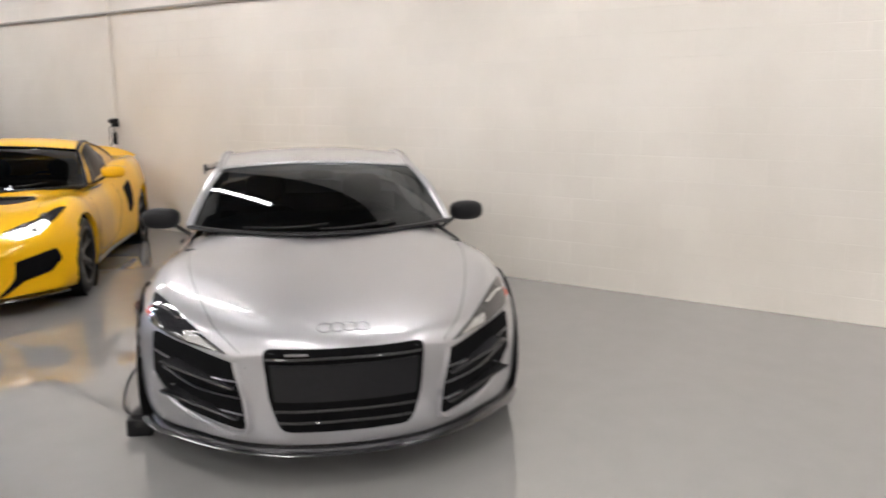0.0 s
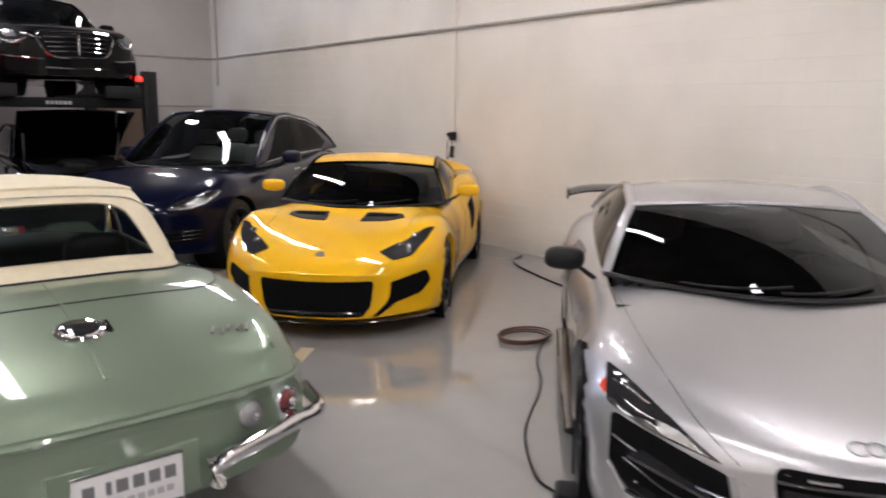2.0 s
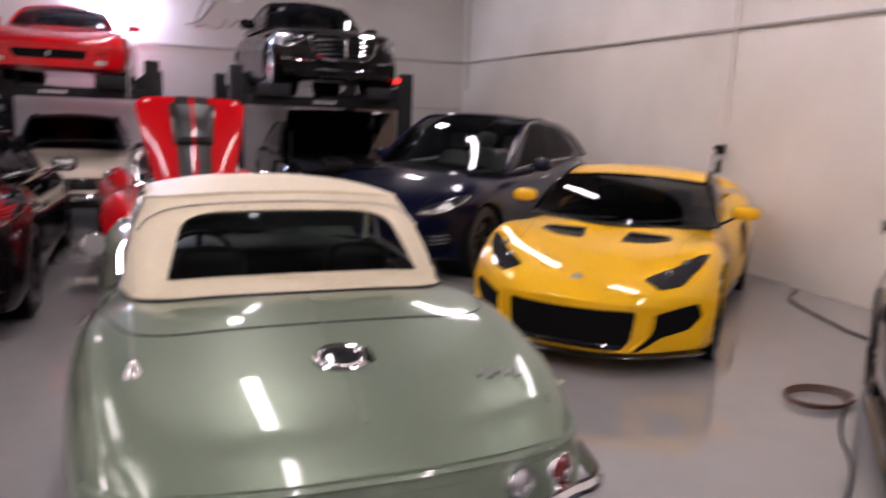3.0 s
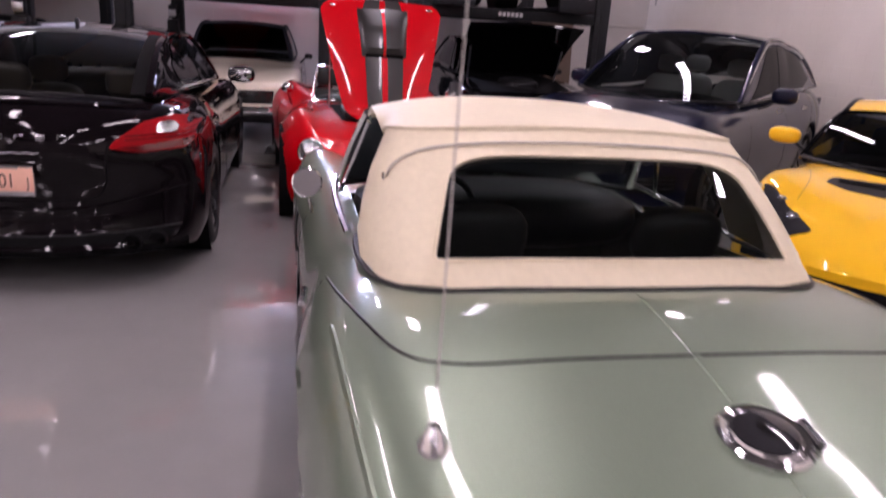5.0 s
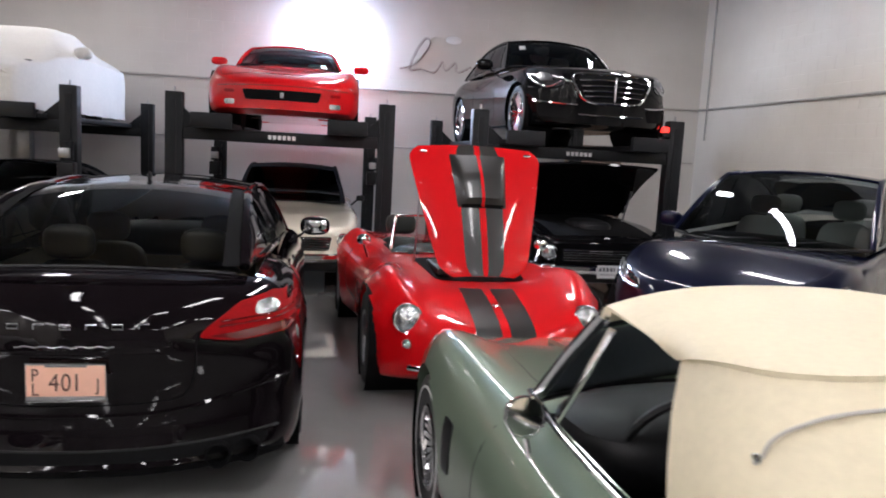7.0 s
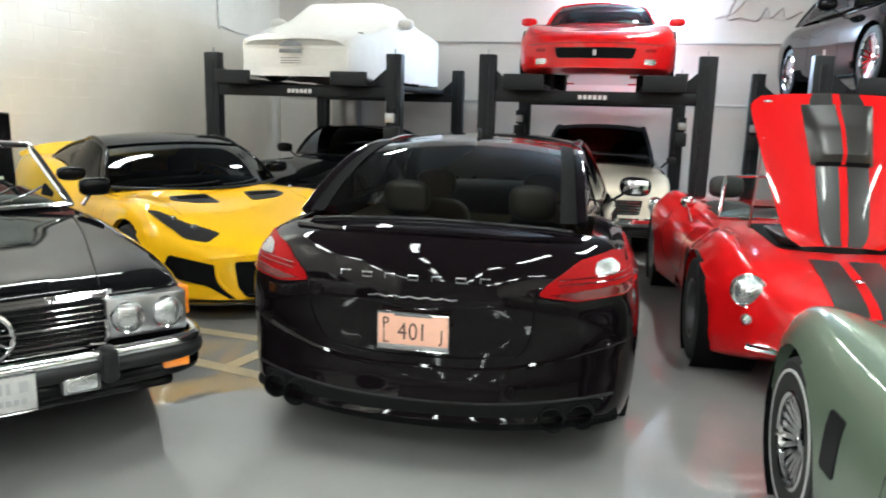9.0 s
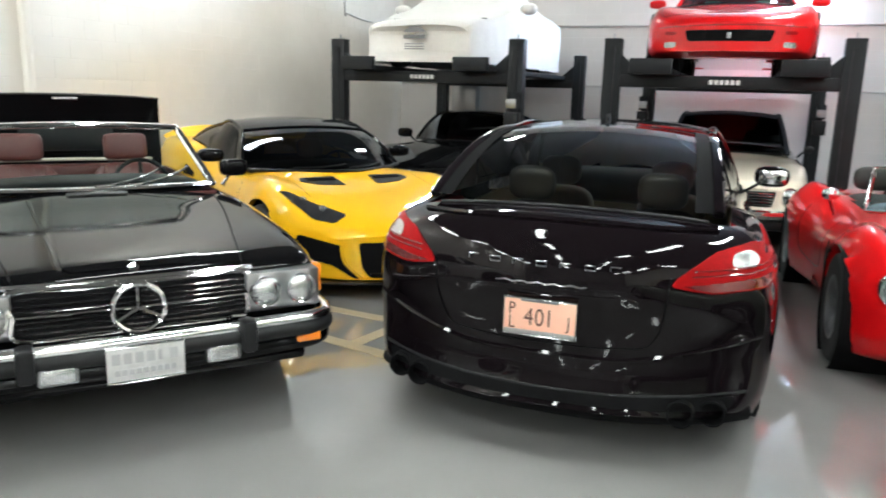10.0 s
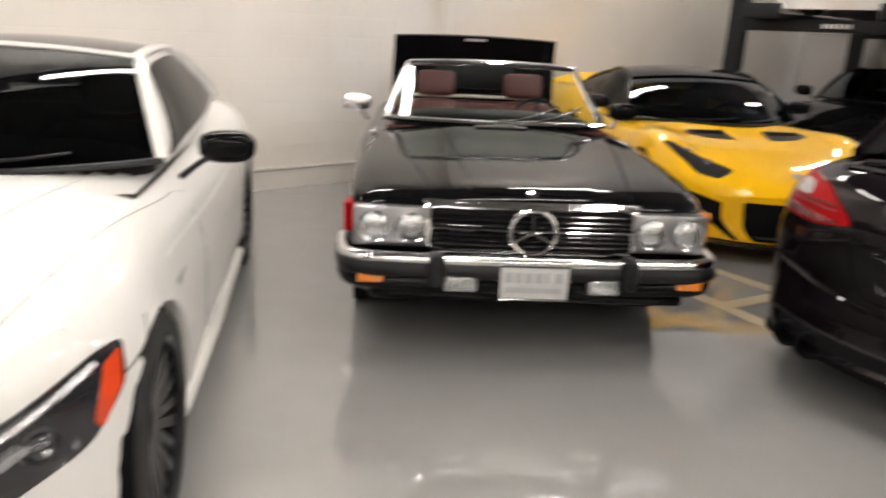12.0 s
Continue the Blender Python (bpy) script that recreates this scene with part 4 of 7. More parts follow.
def red_berlinetta():
    c = Car("red_sports_coupe", (-0.53, 16.1), -90, "low red sports coupe parked on a raised lift", 4.25,
            curve((0, 0.50), (0.06, 0.56), (0.5, 0.66), (1.0, 0.76), (1.4, 0.84), (2.6, 0.9), (3.6, 0.96), (4.1, 0.95), (4.25, 0.85)),
            curve((0, 0.46), (0.1, 0.54), (0.5, 0.68), (0.95, 0.76), (1.6, 0.76), (2.6, 0.82), (3.4, 0.88), (4.0, 0.86), (4.25, 0.75)),
            curve((0, 0.76), (0.12, 0.85), (0.5, 0.92), (0.95, 0.94), (1.8, 0.9), (2.6, 0.93), (3.4, 0.95), (4.1, 0.9), (4.25, 0.82)),
            curve((0, 0.2), (0.5, 0.14), (4, 0.14), (4.25, 0.3)), RED, (0.95, 3.40), 0.32, bow=(0.35, 0.15), base=1.89)
    c.cabin((1.35, 0.84), (1.65, 0.7, 0.83), (2.15, 0.54, 1.13), (2.75, 0.52, 1.14), (3.5, 0.66, 0.94), (3.5, 0.96), glass=GLASS,
            windows=[("side_window", [(0.16, 0.12), (0.33, 0.88), (0.58, 0.9), (0.7, 0.5), (0.66, 0.12)])])
    return c


def dark_coupe():
    c = Car("black_low_coupe", (-4.1, 15.9), -92, "low black coupe parked under a lift", 4.5,
            curve((0, 0.55), (0.06, 0.62), (0.5, 0.74), (1.2, 0.86), (1.6, 0.9), (2.6, 0.92), (3.6, 0.98), (4.3, 0.95), (4.5, 0.85)),
            curve((0, 0.5), (0.1, 0.6), (0.5, 0.75), (0.95, 0.82), (1.6, 0.8), (2.6, 0.84), (3.4, 0.92), (4.2, 0.88), (4.5, 0.75)),
            curve((0, 0.7), (0.12, 0.82), (0.5, 0.92), (0.95, 0.95), (1.8, 0.92), (2.6, 0.93), (3.4, 0.96), (4.2, 0.9), (4.5, 0.8)),
            curve((0, 0.18), (0.5, 0.14), (4, 0.14), (4.5, 0.3)), JET, (0.95, 3.55), 0.33, bow=(0.35, 0.2))
    c.cabin((1.5, 0.9), (1.85, 0.72, 0.88), (2.3, 0.56, 1.24), (2.9, 0.54, 1.25), (3.9, 0.66, 0.98), (3.95, 1.0), glass=GLASS_DARK,
            windows=[("side_window", [(0.16, 0.12), (0.33, 0.88), (0.58, 0.9), (0.7, 0.5), (0.66, 0.12)])])
    return c


def ivory_convertible():
    c = Car("ivory_convertible", (-0.45, 15.7), -90, "ivory classic convertible with dark navy soft top", 4.5,
            curve((0, 0.68), (0.05, 0.76), (0.5, 0.84), (1.2, 0.9), (1.6, 0.95), (2.8, 0.95), (3.6, 0.95), (4.3, 0.88), (4.5, 0.75)),
            curve((0, 0.66), (0.08, 0.76), (0.5, 0.84), (1.0, 0.88), (1.8, 0.88), (2.8, 0.88), (3.4, 0.9), (4.2, 0.85), (4.5, 0.72)),
            curve((0, 0.76), (0.12, 0.83), (0.5, 0.88), (0.95, 0.89), (1.8, 0.89), (2.6, 0.89), (3.4, 0.89), (4.2, 0.86), (4.5, 0.78)),
            curve((0, 0.3), (0.5, 0.22), (4, 0.22), (4.5, 0.35)), IVORY, (0.9, 3.45), 0.33, crest=0.92, bow=(0.15, 0.1))
    c.cabin((1.55, 0.95), (1.75, 0.7, 0.94), (2.1, 0.58, 1.36), (2.9, 0.58, 1.38), (3.6, 0.72, 0.95), (3.6, 0.97), glass=GLASS_DARK, roof=NAVY_TOP, rail=NAVY_TOP, side_mat=NAVY_TOP,
            windows=[("side_window", [(0.16, 0.12), (0.33, 0.86), (0.55, 0.88), (0.55, 0.12)])])
    return c


def hood_up_sedan():
    c = Car("black_classic_sedan", (3.3, 15.5), -90, "black classic sedan with its hood standing open", 4.6,
            curve((0, 0.72), (0.05, 0.8), (0.5, 0.86), (1.2, 0.92), (1.6, 0.97), (2.8, 0.97), (3.6, 0.98), (4.4, 0.92), (4.6, 0.8)),
            curve((0, 0.7), (0.08, 0.78), (0.5, 0.85), (1.0, 0.89), (1.8, 0.9), (2.8, 0.9), (3.4, 0.92), (4.3, 0.88), (4.6, 0.75)),
            curve((0, 0.76), (0.12, 0.83), (0.5, 0.88), (0.95, 0.89), (1.8, 0.89), (2.6, 0.89), (3.4, 0.89), (4.2, 0.86), (4.6, 0.78)),
            curve((0, 0.3), (0.5, 0.22), (4, 0.22), (4.6, 0.35)), JET, (0.9, 3.5), 0.33, crest=0.92, bow=(0.12, 0.1))
    c.cabin((1.55, 0.97), (1.75, 0.7, 0.96), (2.2, 0.58, 1.38), (3.1, 0.58, 1.4), (3.9, 0.7, 0.98), (3.9, 1.0), glass=GLASS_DARK,
            windows=[("side_window", [(0.16, 0.12), (0.33, 0.86), (0.6, 0.88), (0.68, 0.12)])])
    return c


CARS = dict(silver=silver_coupe(), lotus_a=yellow_coupe((4.995, 8.60), 225.3, "bright yellow sports coupe parked by the block wall", False),
            lotus_b=yellow_coupe((-4.35, 11.57), -34, "yellow sports coupe with black roof and mirrors", True),
            green=green_convertible(), roadster=red_roadster(), fastback=black_fastback(), sl=black_convertible(), white=white_coupe(), suv=blue_suv(),
            sedan=black_sedan(), berlinetta=red_berlinetta(), low=dark_coupe(), ivory=ivory_convertible(), hoodup=hood_up_sedan())


# ---- details of the cars ----
def both(c, name, poly, where, material, **kw):
    """Lays a panel on both halves; poly is (y, z) for front and rear, (s, y) for over."""
    for sgn in (1, -1):
        if where == "over":
            c.lay(name, [(s, sgn * y) for s, y in poly], c.over, material, **kw)
        elif where == "side":
            c.lay(name, poly, c.left if sgn > 0 else c.right, material, **kw)
        elif isinstance(where, tuple):
            c.lay(name, poly, c.corner(sgn, where[0], where[1]), material, **kw)
        else:
            c.lay(name, [(sgn * y, z) for y, z in poly], c.front if where == "front" else c.rear, material, **kw)


def both_lines(c, name, pts, where, material, r=0.006, rise=0.0, **kw):
    for sgn in (1, -1):
        if where == "over":
            c.line(name, [(s, sgn * y) for s, y in pts], c.over, material, r, rise, **kw)
        elif where == "side":
            c.line(name, pts, c.left if sgn > 0 else c.right, material, r, rise, **kw)
        elif isinstance(where, tuple):
            c.line(name, pts, c.corner(sgn, where[0], where[1]), material, r, rise, **kw)
        else:
            c.line(name, [(sgn * y, z) for y, z in pts], c.front if where == "front" else c.rear, material, r, rise, **kw)


def round_lamp(c, pos, d, r, lens=None, ring=CHROME, name="headlamp", depth=0.05, label=""):
    """A round lamp at pos that looks along d: a bright rim and a domed lens."""
    m = Matrix.Translation(pos) @ Vector(d).to_track_quat("Z", "Y").to_matrix().to_4x4()
    h = part(name, lathe([(r * 0.9, -depth), (r * 1.12, -depth), (r * 1.14, 0.0), (r * 1.05, 0.012), (r * 0.95, 0.006), (r * 0.93, -0.01)], 28, m, False), ring, c.root, label)
    part("lens", lathe([(r * 0.96, 0.0), (r * 0.8, 0.018), (r * 0.45, 0.03), (0.002, 0.034)], 28, m, False), lens or CLEAR_LENS, h)
    part("bulb", lathe([(r * 0.3, 0.028), (r * 0.26, 0.038), (r * 0.1, 0.042), (0.001, 0.043)], 16, m, False), CHROME, h)
    return h


def number_plate(c, x, z, face, words=None, rear=False, material=None, w=0.305, h=0.155, ink=None, bars=True, tilt=0):
    """A licence plate standing in the plane x, looking forwards or backwards."""
    sg = -1 if rear else 1
    pl = part("licence_plate", box(x - 0.006, x + 0.006, -w / 2, w / 2, z - h / 2, z + h / 2, 0.004), material or face, c.root)
    fr = tube([(x + sg * 0.006, y, zz) for y, zz in ((-w / 2, z - h / 2), (w / 2, z - h / 2), (w / 2, z + h / 2), (-w / 2, z + h / 2))], 0.006, 6, 1, True)
    part("plate_frame", fr, CHROME, pl)
    turn = Matrix.Rotation(radians(-90 if rear else 90), 4, "Z") @ Matrix.Rotation(radians(90), 4, "X")
    if words:
        for body, dy, dz, size in words:
            me = text_mesh(body, size, 0.001, 0.8)
            me.materials.append(ink or INK)
            o = new("plate_character", me)
            o.parent = pl
            o.matrix_basis = Matrix.Translation((x + sg * 0.0075, dy, z + dz)) @ turn
    elif bars:
        for i in range(6):
            y = -w * 0.43 + i * w * 0.147
            part("plate_bar", box(*sorted((x + sg * 0.006, x + sg * 0.008)), y, y + w * (0.105 if i != 4 else 0.05), z + 0.002, z + 0.048), ink or GREYINK, pl)
        for i in range(9):
            y = -w * 0.40 + i * w * 0.09
            part("plate_bar", box(*sorted((x + sg * 0.006, x + sg * 0.008)), y, y + w * 0.065, z - 0.046, z - 0.022), SATIN_TRIM, pl)
    return pl


def seams(c, doors, hood=None):
    """Dark gaps round doors, hood and lids."""
    for d in doors:
        both_lines(c, "door_gap", d, "side", BLACK, 0.0026, 0.0, per=5)
    if hood:
        both_lines(c, "hood_gap", hood, "over", BLACK, 0.0018, -0.0004, per=8)


def wipers(c, y0=(-0.45, 0.15), up=0.18, material=None):
    for y in y0:
        u = (y / c.wid(1.6) + 1) / 2
        part("wiper", tube([c.screen_at(u + 0.3 * t, 0.03 + up * t * t) + Vector((0.012, 0, 0.014)) for t in (i / 8 for i in range(9))], 0.009, 6, 0.7), material or BLACK, c.root)


def detail_silver(c):
    c.lay("grille", [(-0.345, 0.603), (0.345, 0.603), (0.32, 0.38), (0.275, 0.25), (-0.275, 0.25), (-0.32, 0.38)], c.front, VOID, 0.006, 0.03, 0.04)
    for z, w in ((0.563, 0.335), (0.345, 0.30), (0.295, 0.28)):
        c.line("grille_bar", [(-w, z), (0, z + 0.004), (w, z)], c.front, SATIN, 0.0055, 0.016)
    c.lay("plate_panel", [(-0.315, 0.540), (0.315, 0.540), (0.30, 0.385), (-0.30, 0.385)], c.front, BLACK, 0.010, 0.02, 0.01)
    c.lay("badge_plate", [(-0.25, 0.578), (-0.16, 0.580), (-0.16, 0.588), (-0.25, 0.586)], c.front, STEEL, 0.012, 0.01, 0)
    both(c, "side_intake", [(0.46, 0.535), (0.825, 0.612), (0.83, 0.42), (0.71, 0.30), (0.42, 0.245)], "front", VOID, rise=0.006, depth=0.03, round_=0.03)
    for k in range(3):
        both_lines(c, "intake_slat", [(0.455 - 0.012 * k, 0.46 - 0.07 * k), (0.64, 0.475 - 0.065 * k), (0.815 - 0.04 * k, 0.53 - 0.07 * k)], "front", RIM_GREY, 0.007, 0.012, flat=0.5)
    both_lines(c, "intake_frame", [(0.46, 0.54), (0.42, 0.24), (0.71, 0.29), (0.83, 0.42)], "front", SILVER, 0.012, 0.004)
    both(c, "headlamp", [(0.48, 0.565), (0.64, 0.655), (0.77, 0.725), (0.835, 0.745), (0.845, 0.63), (0.68, 0.59)], "front", DARK_LENS, rise=0.008, depth=0.03, round_=0.02)
    both(c, "lamp_reflector", [(0.52, 0.575), (0.62, 0.628), (0.68, 0.635), (0.67, 0.60)], "front", CLEAR_LENS, rise=0.011, depth=0.004, round_=0.01)
    both_lines(c, "lamp_strip", [(0.70, 0.665), (0.76, 0.69), (0.81, 0.70)], "front", CHROME, 0.005, 0.012)
    part("front_splitter", tube([c.front(y, 0.205)[0] + Vector((0.008, 0, -0.045)) for y in (i * 0.088 - 0.88 for i in range(21))], 0.045, 8, 0.35), CARBON, c.root, "black carbon front splitter")
    for sgn in (1, -1):
        for k in range(2):
            a = c.corner(sgn, 40)(-1.02 + 0.02 * k, 0.30 + 0.13 * k)[0]
            b = c.corner(sgn, 40)(-0.66, 0.38 + 0.13 * k)[0]
            out = Vector((0.05, 0.05 * sgn, 0))
            bm = bmesh.new()
            vs = [bm.verts.new(q) for q in (a, b, b + out * 1.3, a + out * 0.5, a + Vector((0, 0, 0.012)), b + Vector((0, 0, 0.012)), b + out * 1.3 + Vector((0, 0, 0.012)), a + out * 0.5 + Vector((0, 0, 0.012)))]
            for f in ((0, 1, 2, 3), (7, 6, 5, 4), (0, 4, 5, 1), (1, 5, 6, 2), (2, 6, 7, 3), (3, 7, 4, 0)):
                bm.faces.new([vs[i] for i in f])
            part("canard", bm, CARBON, c.root)
    for k in range(4):
        pts = [(0.125 + 0.03 * math.sin(q), -0.08 + 0.053 * k + 0.032 * math.cos(q)) for q in (2 * math.pi * i / 16 for i in range(16))]
        part("badge_ring", tube([c.over(*q)[0] + Vector((0.004, 0, 0.006)) for q in pts], 0.003, 6, 1, True), RIM_GREY, c.root)
    both(c, "side_marker", [(0.43, 0.66), (0.57, 0.70), (0.58, 0.665), (0.45, 0.625)], "side", ORANGE, rise=0.005, depth=0.01, round_=0.01, label="orange side marker lamp")
    seams(c, [[(1.62, 0.82), (1.6, 0.5), (1.68, 0.24), (2.5, 0.22), (2.72, 0.45), (2.75, 0.84)]], [(0.08, 0.4), (0.3, 0.56), (0.8, 0.70), (1.35, 0.74)])
    both(c, "side_blade", [(2.62, 0.82), (2.98, 0.84), (3.0, 0.35), (2.72, 0.3)], "side", CARBON, rise=0.006, depth=0.02, round_=0.03, label="black carbon side blade")
    part("side_skirt", tube([c.p(1.32, -0.93, 0.13), c.p(2.3, -0.95, 0.11), c.p(3.1, -0.95, 0.13)], 0.04, 8, 0.5), CARBON, c.root)
    part("side_skirt", tube([c.p(1.32, 0.93, 0.13), c.p(2.3, 0.95, 0.11), c.p(3.1, 0.95, 0.13)], 0.04, 8, 0.5), CARBON, c.root)
    wing = part("rear_wing", grid(lambda u, v: c.p(4.16 + 0.27 * v, (u - 0.5) * 1.84, 1.08 + 0.025 * math.sin(3.1 * v) + 0.02 * v - 0.05 * abs(2 * u - 1) ** 7), 20, 5, 0.02), CARBON, c.root, "black carbon rear wing")
    for sgn in (1, -1):
        part("wing_strut", box(c.p(4.3, 0, 0).x, c.p(4.14, 0, 0).x, sgn * 0.45 - 0.01, sgn * 0.45 + 0.01, 0.94, 1.085, 0.004), CARBON, wing)
        part("end_plate", box(c.p(4.42, 0, 0).x, c.p(4.1, 0, 0).x, sgn * 0.925 - 0.008, sgn * 0.925 + 0.008, 0.99, 1.08, 0.006), CARBON, wing)
    c.mirrors(1.93, 0.99, 0.905, BLACK, (0.07, 0.115, 0.065), 0.09)
    wipers(c, (-0.55, -0.05), 0.05)
    for sgn in (1, -1):
        c.seat(2.25, sgn * 0.36, 0.36, LEATHER_DARK, 0.55)
    c.steering(1.95, 0.36, 0.8)
    part("cabin_mirror", blob(0.02, 0.11, 0.03, 3, 12, 8, Matrix.Translation(c.p(2.1, 0, 1.15))), BLACK, c.root)


def detail_yellow(c, dark):
    c.lay("grille", [(-0.44, 0.445), (0.44, 0.445), (0.42, 0.25), (0.36, 0.17), (-0.36, 0.17), (-0.42, 0.25)], c.front, VOID, 0.006, 0.03, 0.03)
    c.line("grille_bar", [(-0.36, 0.20), (0, 0.205), (0.36, 0.20)], c.front, GLOSSBLACK, 0.014, 0.012)
    both(c, "side_intake", [(0.55, 0.42), (0.80, 0.49), (0.83, 0.40), (0.76, 0.31), (0.60, 0.265), (0.47, 0.165), (0.42, 0.165), (0.53, 0.29)], "front", VOID, rise=0.006, depth=0.03, round_=0.02)
    both_lines(c, "intake_edge", [(0.55, 0.42), (0.53, 0.29), (0.42, 0.165)], "front", YELLOW, 0.012, 0.004)
    part("front_lip", tube([c.front(y, 0.17)[0] + Vector((0.0, 0, -0.04)) for y in (i * 0.084 - 0.84 for i in range(21))], 0.04, 8, 0.35), GLOSSBLACK, c.root, "gloss black front lip")
    both(c, "headlamp", [(0.30, 0.44), (0.26, 0.56), (0.37, 0.69), (0.57, 0.785), (0.74, 0.82), (0.68, 0.745), (0.51, 0.625), (0.40, 0.515)], "over", DARK_LENS, rise=0.006, depth=0.03, round_=0.03)
    for sgn in (1, -1):
        for s, y, r in ((0.43, 0.58, 0.045), (0.58, 0.68, 0.04)):
            q, n = c.over(s, sgn * y)
            round_lamp(c, q - n * 0.012, n + Vector((0.5, 0, 0)), r * 0.8, DARK_LENS, RIM_GREY, "lamp_reflector", 0.03)
    both(c, "hood_vent", [(0.88, 0.15), (0.90, 0.38), (0.99, 0.52), (1.10, 0.49), (1.11, 0.17)], "over", BLACK, rise=0.004, depth=0.02, round_=0.03)
    for k in range(2):
        both_lines(c, "vent_slat", [(1.015 + 0.04 * k, 0.19), (1.02 + 0.04 * k, 0.45)], "over", VOID, 0.006, 0.006)
    both_lines(c, "hood_gap", [(0.62, 0.60), (0.9, 0.60), (1.15, 0.64), (1.5, 0.74)], "over", BLACK, 0.0016, -0.0004)
    part("badge", lathe([(0.001, 0.01), (0.03, 0.008), (0.036, 0.0)], 20, Matrix.Translation(c.over(0.2, 0)[0]) @ Matrix.Rotation(radians(40), 4, "Y"), False), STEEL, c.root)
    seams(c, [[(1.55, 0.82), (1.5, 0.5), (1.6, 0.26), (2.4, 0.24), (2.6, 0.5), (2.55, 0.85)]])
    both(c, "side_scoop", [(2.72, 0.72), (2.95, 0.80), (2.98, 0.50), (2.85, 0.42)], "side", VOID, rise=0.004, depth=0.02, round_=0.04)
    part("side_skirt", tube([c.p(1.34, -0.85, 0.16), c.p(2.2, -0.83, 0.15), c.p(3.08, -0.90, 0.16)], 0.04, 8, 0.7), GLOSSBLACK, c.root)
    part("side_skirt", tube([c.p(1.34, 0.85, 0.16), c.p(2.2, 0.83, 0.15), c.p(3.08, 0.90, 0.16)], 0.04, 8, 0.7), GLOSSBLACK, c.root)
    part("rear_spoiler", grid(lambda u, v: c.p(4.02 + 0.3 * v, (u - 0.5) * 1.6, 1.02 + 0.09 * v - 0.12 * (2 * u - 1) ** 4), 24, 5, 0.025), YELLOW, c.root)
    c.mirrors(1.92, 0.98, 0.965, JET if dark else YELLOW, (0.07, 0.115, 0.06), 0.1)
    wipers(c, (-0.5, 0.05), 0.06)
    for sgn in (1, -1):
        c.seat(2.25, sgn * 0.33, 0.36, LEATHER_DARK, 0.5)
    c.steering(1.95, 0.33, 0.8)


def detail_green(c):
    # one sheet of cream vinyl wraps from flap to flap round the rear window
    low = [(2.73, 0.685, 0.925), (2.85, 0.697, 0.925), (3.0, 0.695, 0.928), (3.18, 0.665, 0.935), (3.30, 0.56, 0.945), (3.34, 0.32, 0.96), (3.36, 0.0, 0.965)]
    upp = [(2.53, 0.575, 1.235), (2.62, 0.588, 1.255), (2.72, 0.585, 1.272), (2.83, 0.545, 1.285), (2.91, 0.44, 1.30), (2.94, 0.25, 1.315), (2.95, 0.0, 1.32)]

    def full(half):
        return spline([c.p(*q) for q in half] + [c.p(q[0], -q[1], q[2]) for q in half[-2::-1]], 12)
    lows, upps = full(low), full(upp)

    def along(pts, u):
        t = min(max(u, 0), 1) * (len(pts) - 1)
        k = min(int(t), len(pts) - 2)
        return Vector(pts[k]).lerp(Vector(pts[k + 1]), t - k)

    def sheet(u, v):
        a, b = along(lows, u), along(upps, u)
        out = Vector((a.x, a.y, 0)) - Vector((c.p(2.4, 0, 0).x, 0, 0))
        fold = 0.004 * math.sin(46 * u + 3 * v) * math.sin(math.pi * v) * (1 if abs(u - 0.5) > 0.2 else 0.2)
        return a.lerp(b, v) + out.normalized() * (0.016 * 4 * v * (1 - v) + fold) + Vector((0, 0, 0.012 * 4 * v * (1 - v)))

    def roof(u, v):
        q = 2 * u - 1
        f = c.p(2.12 - 0.10 * (1 - q * q), -q * 0.585, 1.262 + 0.05 * (1 - abs(q) ** 2.6))
        r = along(upps, u)
        dip = -0.012 * abs(q) ** 8
        return f.lerp(r, v) + Vector((0, 0, (0.014 + dip) * 4 * v * (1 - v)))
    part("soft_top", grid(roof, 40, 14, 0.012), CLOTH_TOP, c.root, "cream vinyl soft top")
    part("header_roll", tube([roof(i / 24, 0.0) + Vector((0.002, 0, -0.008)) for i in range(25)], 0.018, 8, 0.8), CLOTH_TOP, c.root)
    U0, U1, V0, V1 = 0.342, 0.658, 0.15, 0.80
    n, m = 160, 8
    wide = 2.6
    inner = []
    for k, q in enumerate(((U0, V0), (U1, V0), (U1 - 0.004, V1), (U0 + 0.004, V1))):
        ring4 = [(U0 * wide, V0), (U1 * wide, V0), ((U1 - 0.004) * wide, V1), ((U0 + 0.004) * wide, V1)]
        inner += [Vector((w.x / wide, w.y)) for w in rounded(ring4, 0.03 if k < 2 else 0.17, 7)[8 * k:8 * k + 8]]
    per = []
    for k in range(n):
        t = k / n * len(inner)
        i = int(t)
        per.append(inner[i % len(inner)].lerp(inner[(i + 1) % len(inner)], t - i))
    bm = bmesh.new()
    rows = []
    for q in per:
        d = q - Vector((0.5, 0.5))
        sc = min(0.5 / max(abs(d.x), 1e-6), 0.5 / max(abs(d.y), 1e-6))
        o = Vector((0.5, 0.5)) + d * sc
        rows.append([bm.verts.new(sheet(*(q.lerp(o, j / m)))) for j in range(m + 1)])
    corners = {}
    for k in range(n):
        a, b = rows[k], rows[(k + 1) % n]
        for j in range(m):
            bm.faces.new((a[j], b[j], b[j + 1], a[j + 1]))
    bmesh.ops.recalc_face_normals(bm, faces=bm.faces)
    bmesh.ops.solidify(bm, geom=bm.faces[:], thickness=0.006)
    part("soft_top_curtain", bm, CLOTH_TOP, c.root, "cream vinyl side and rear curtain")
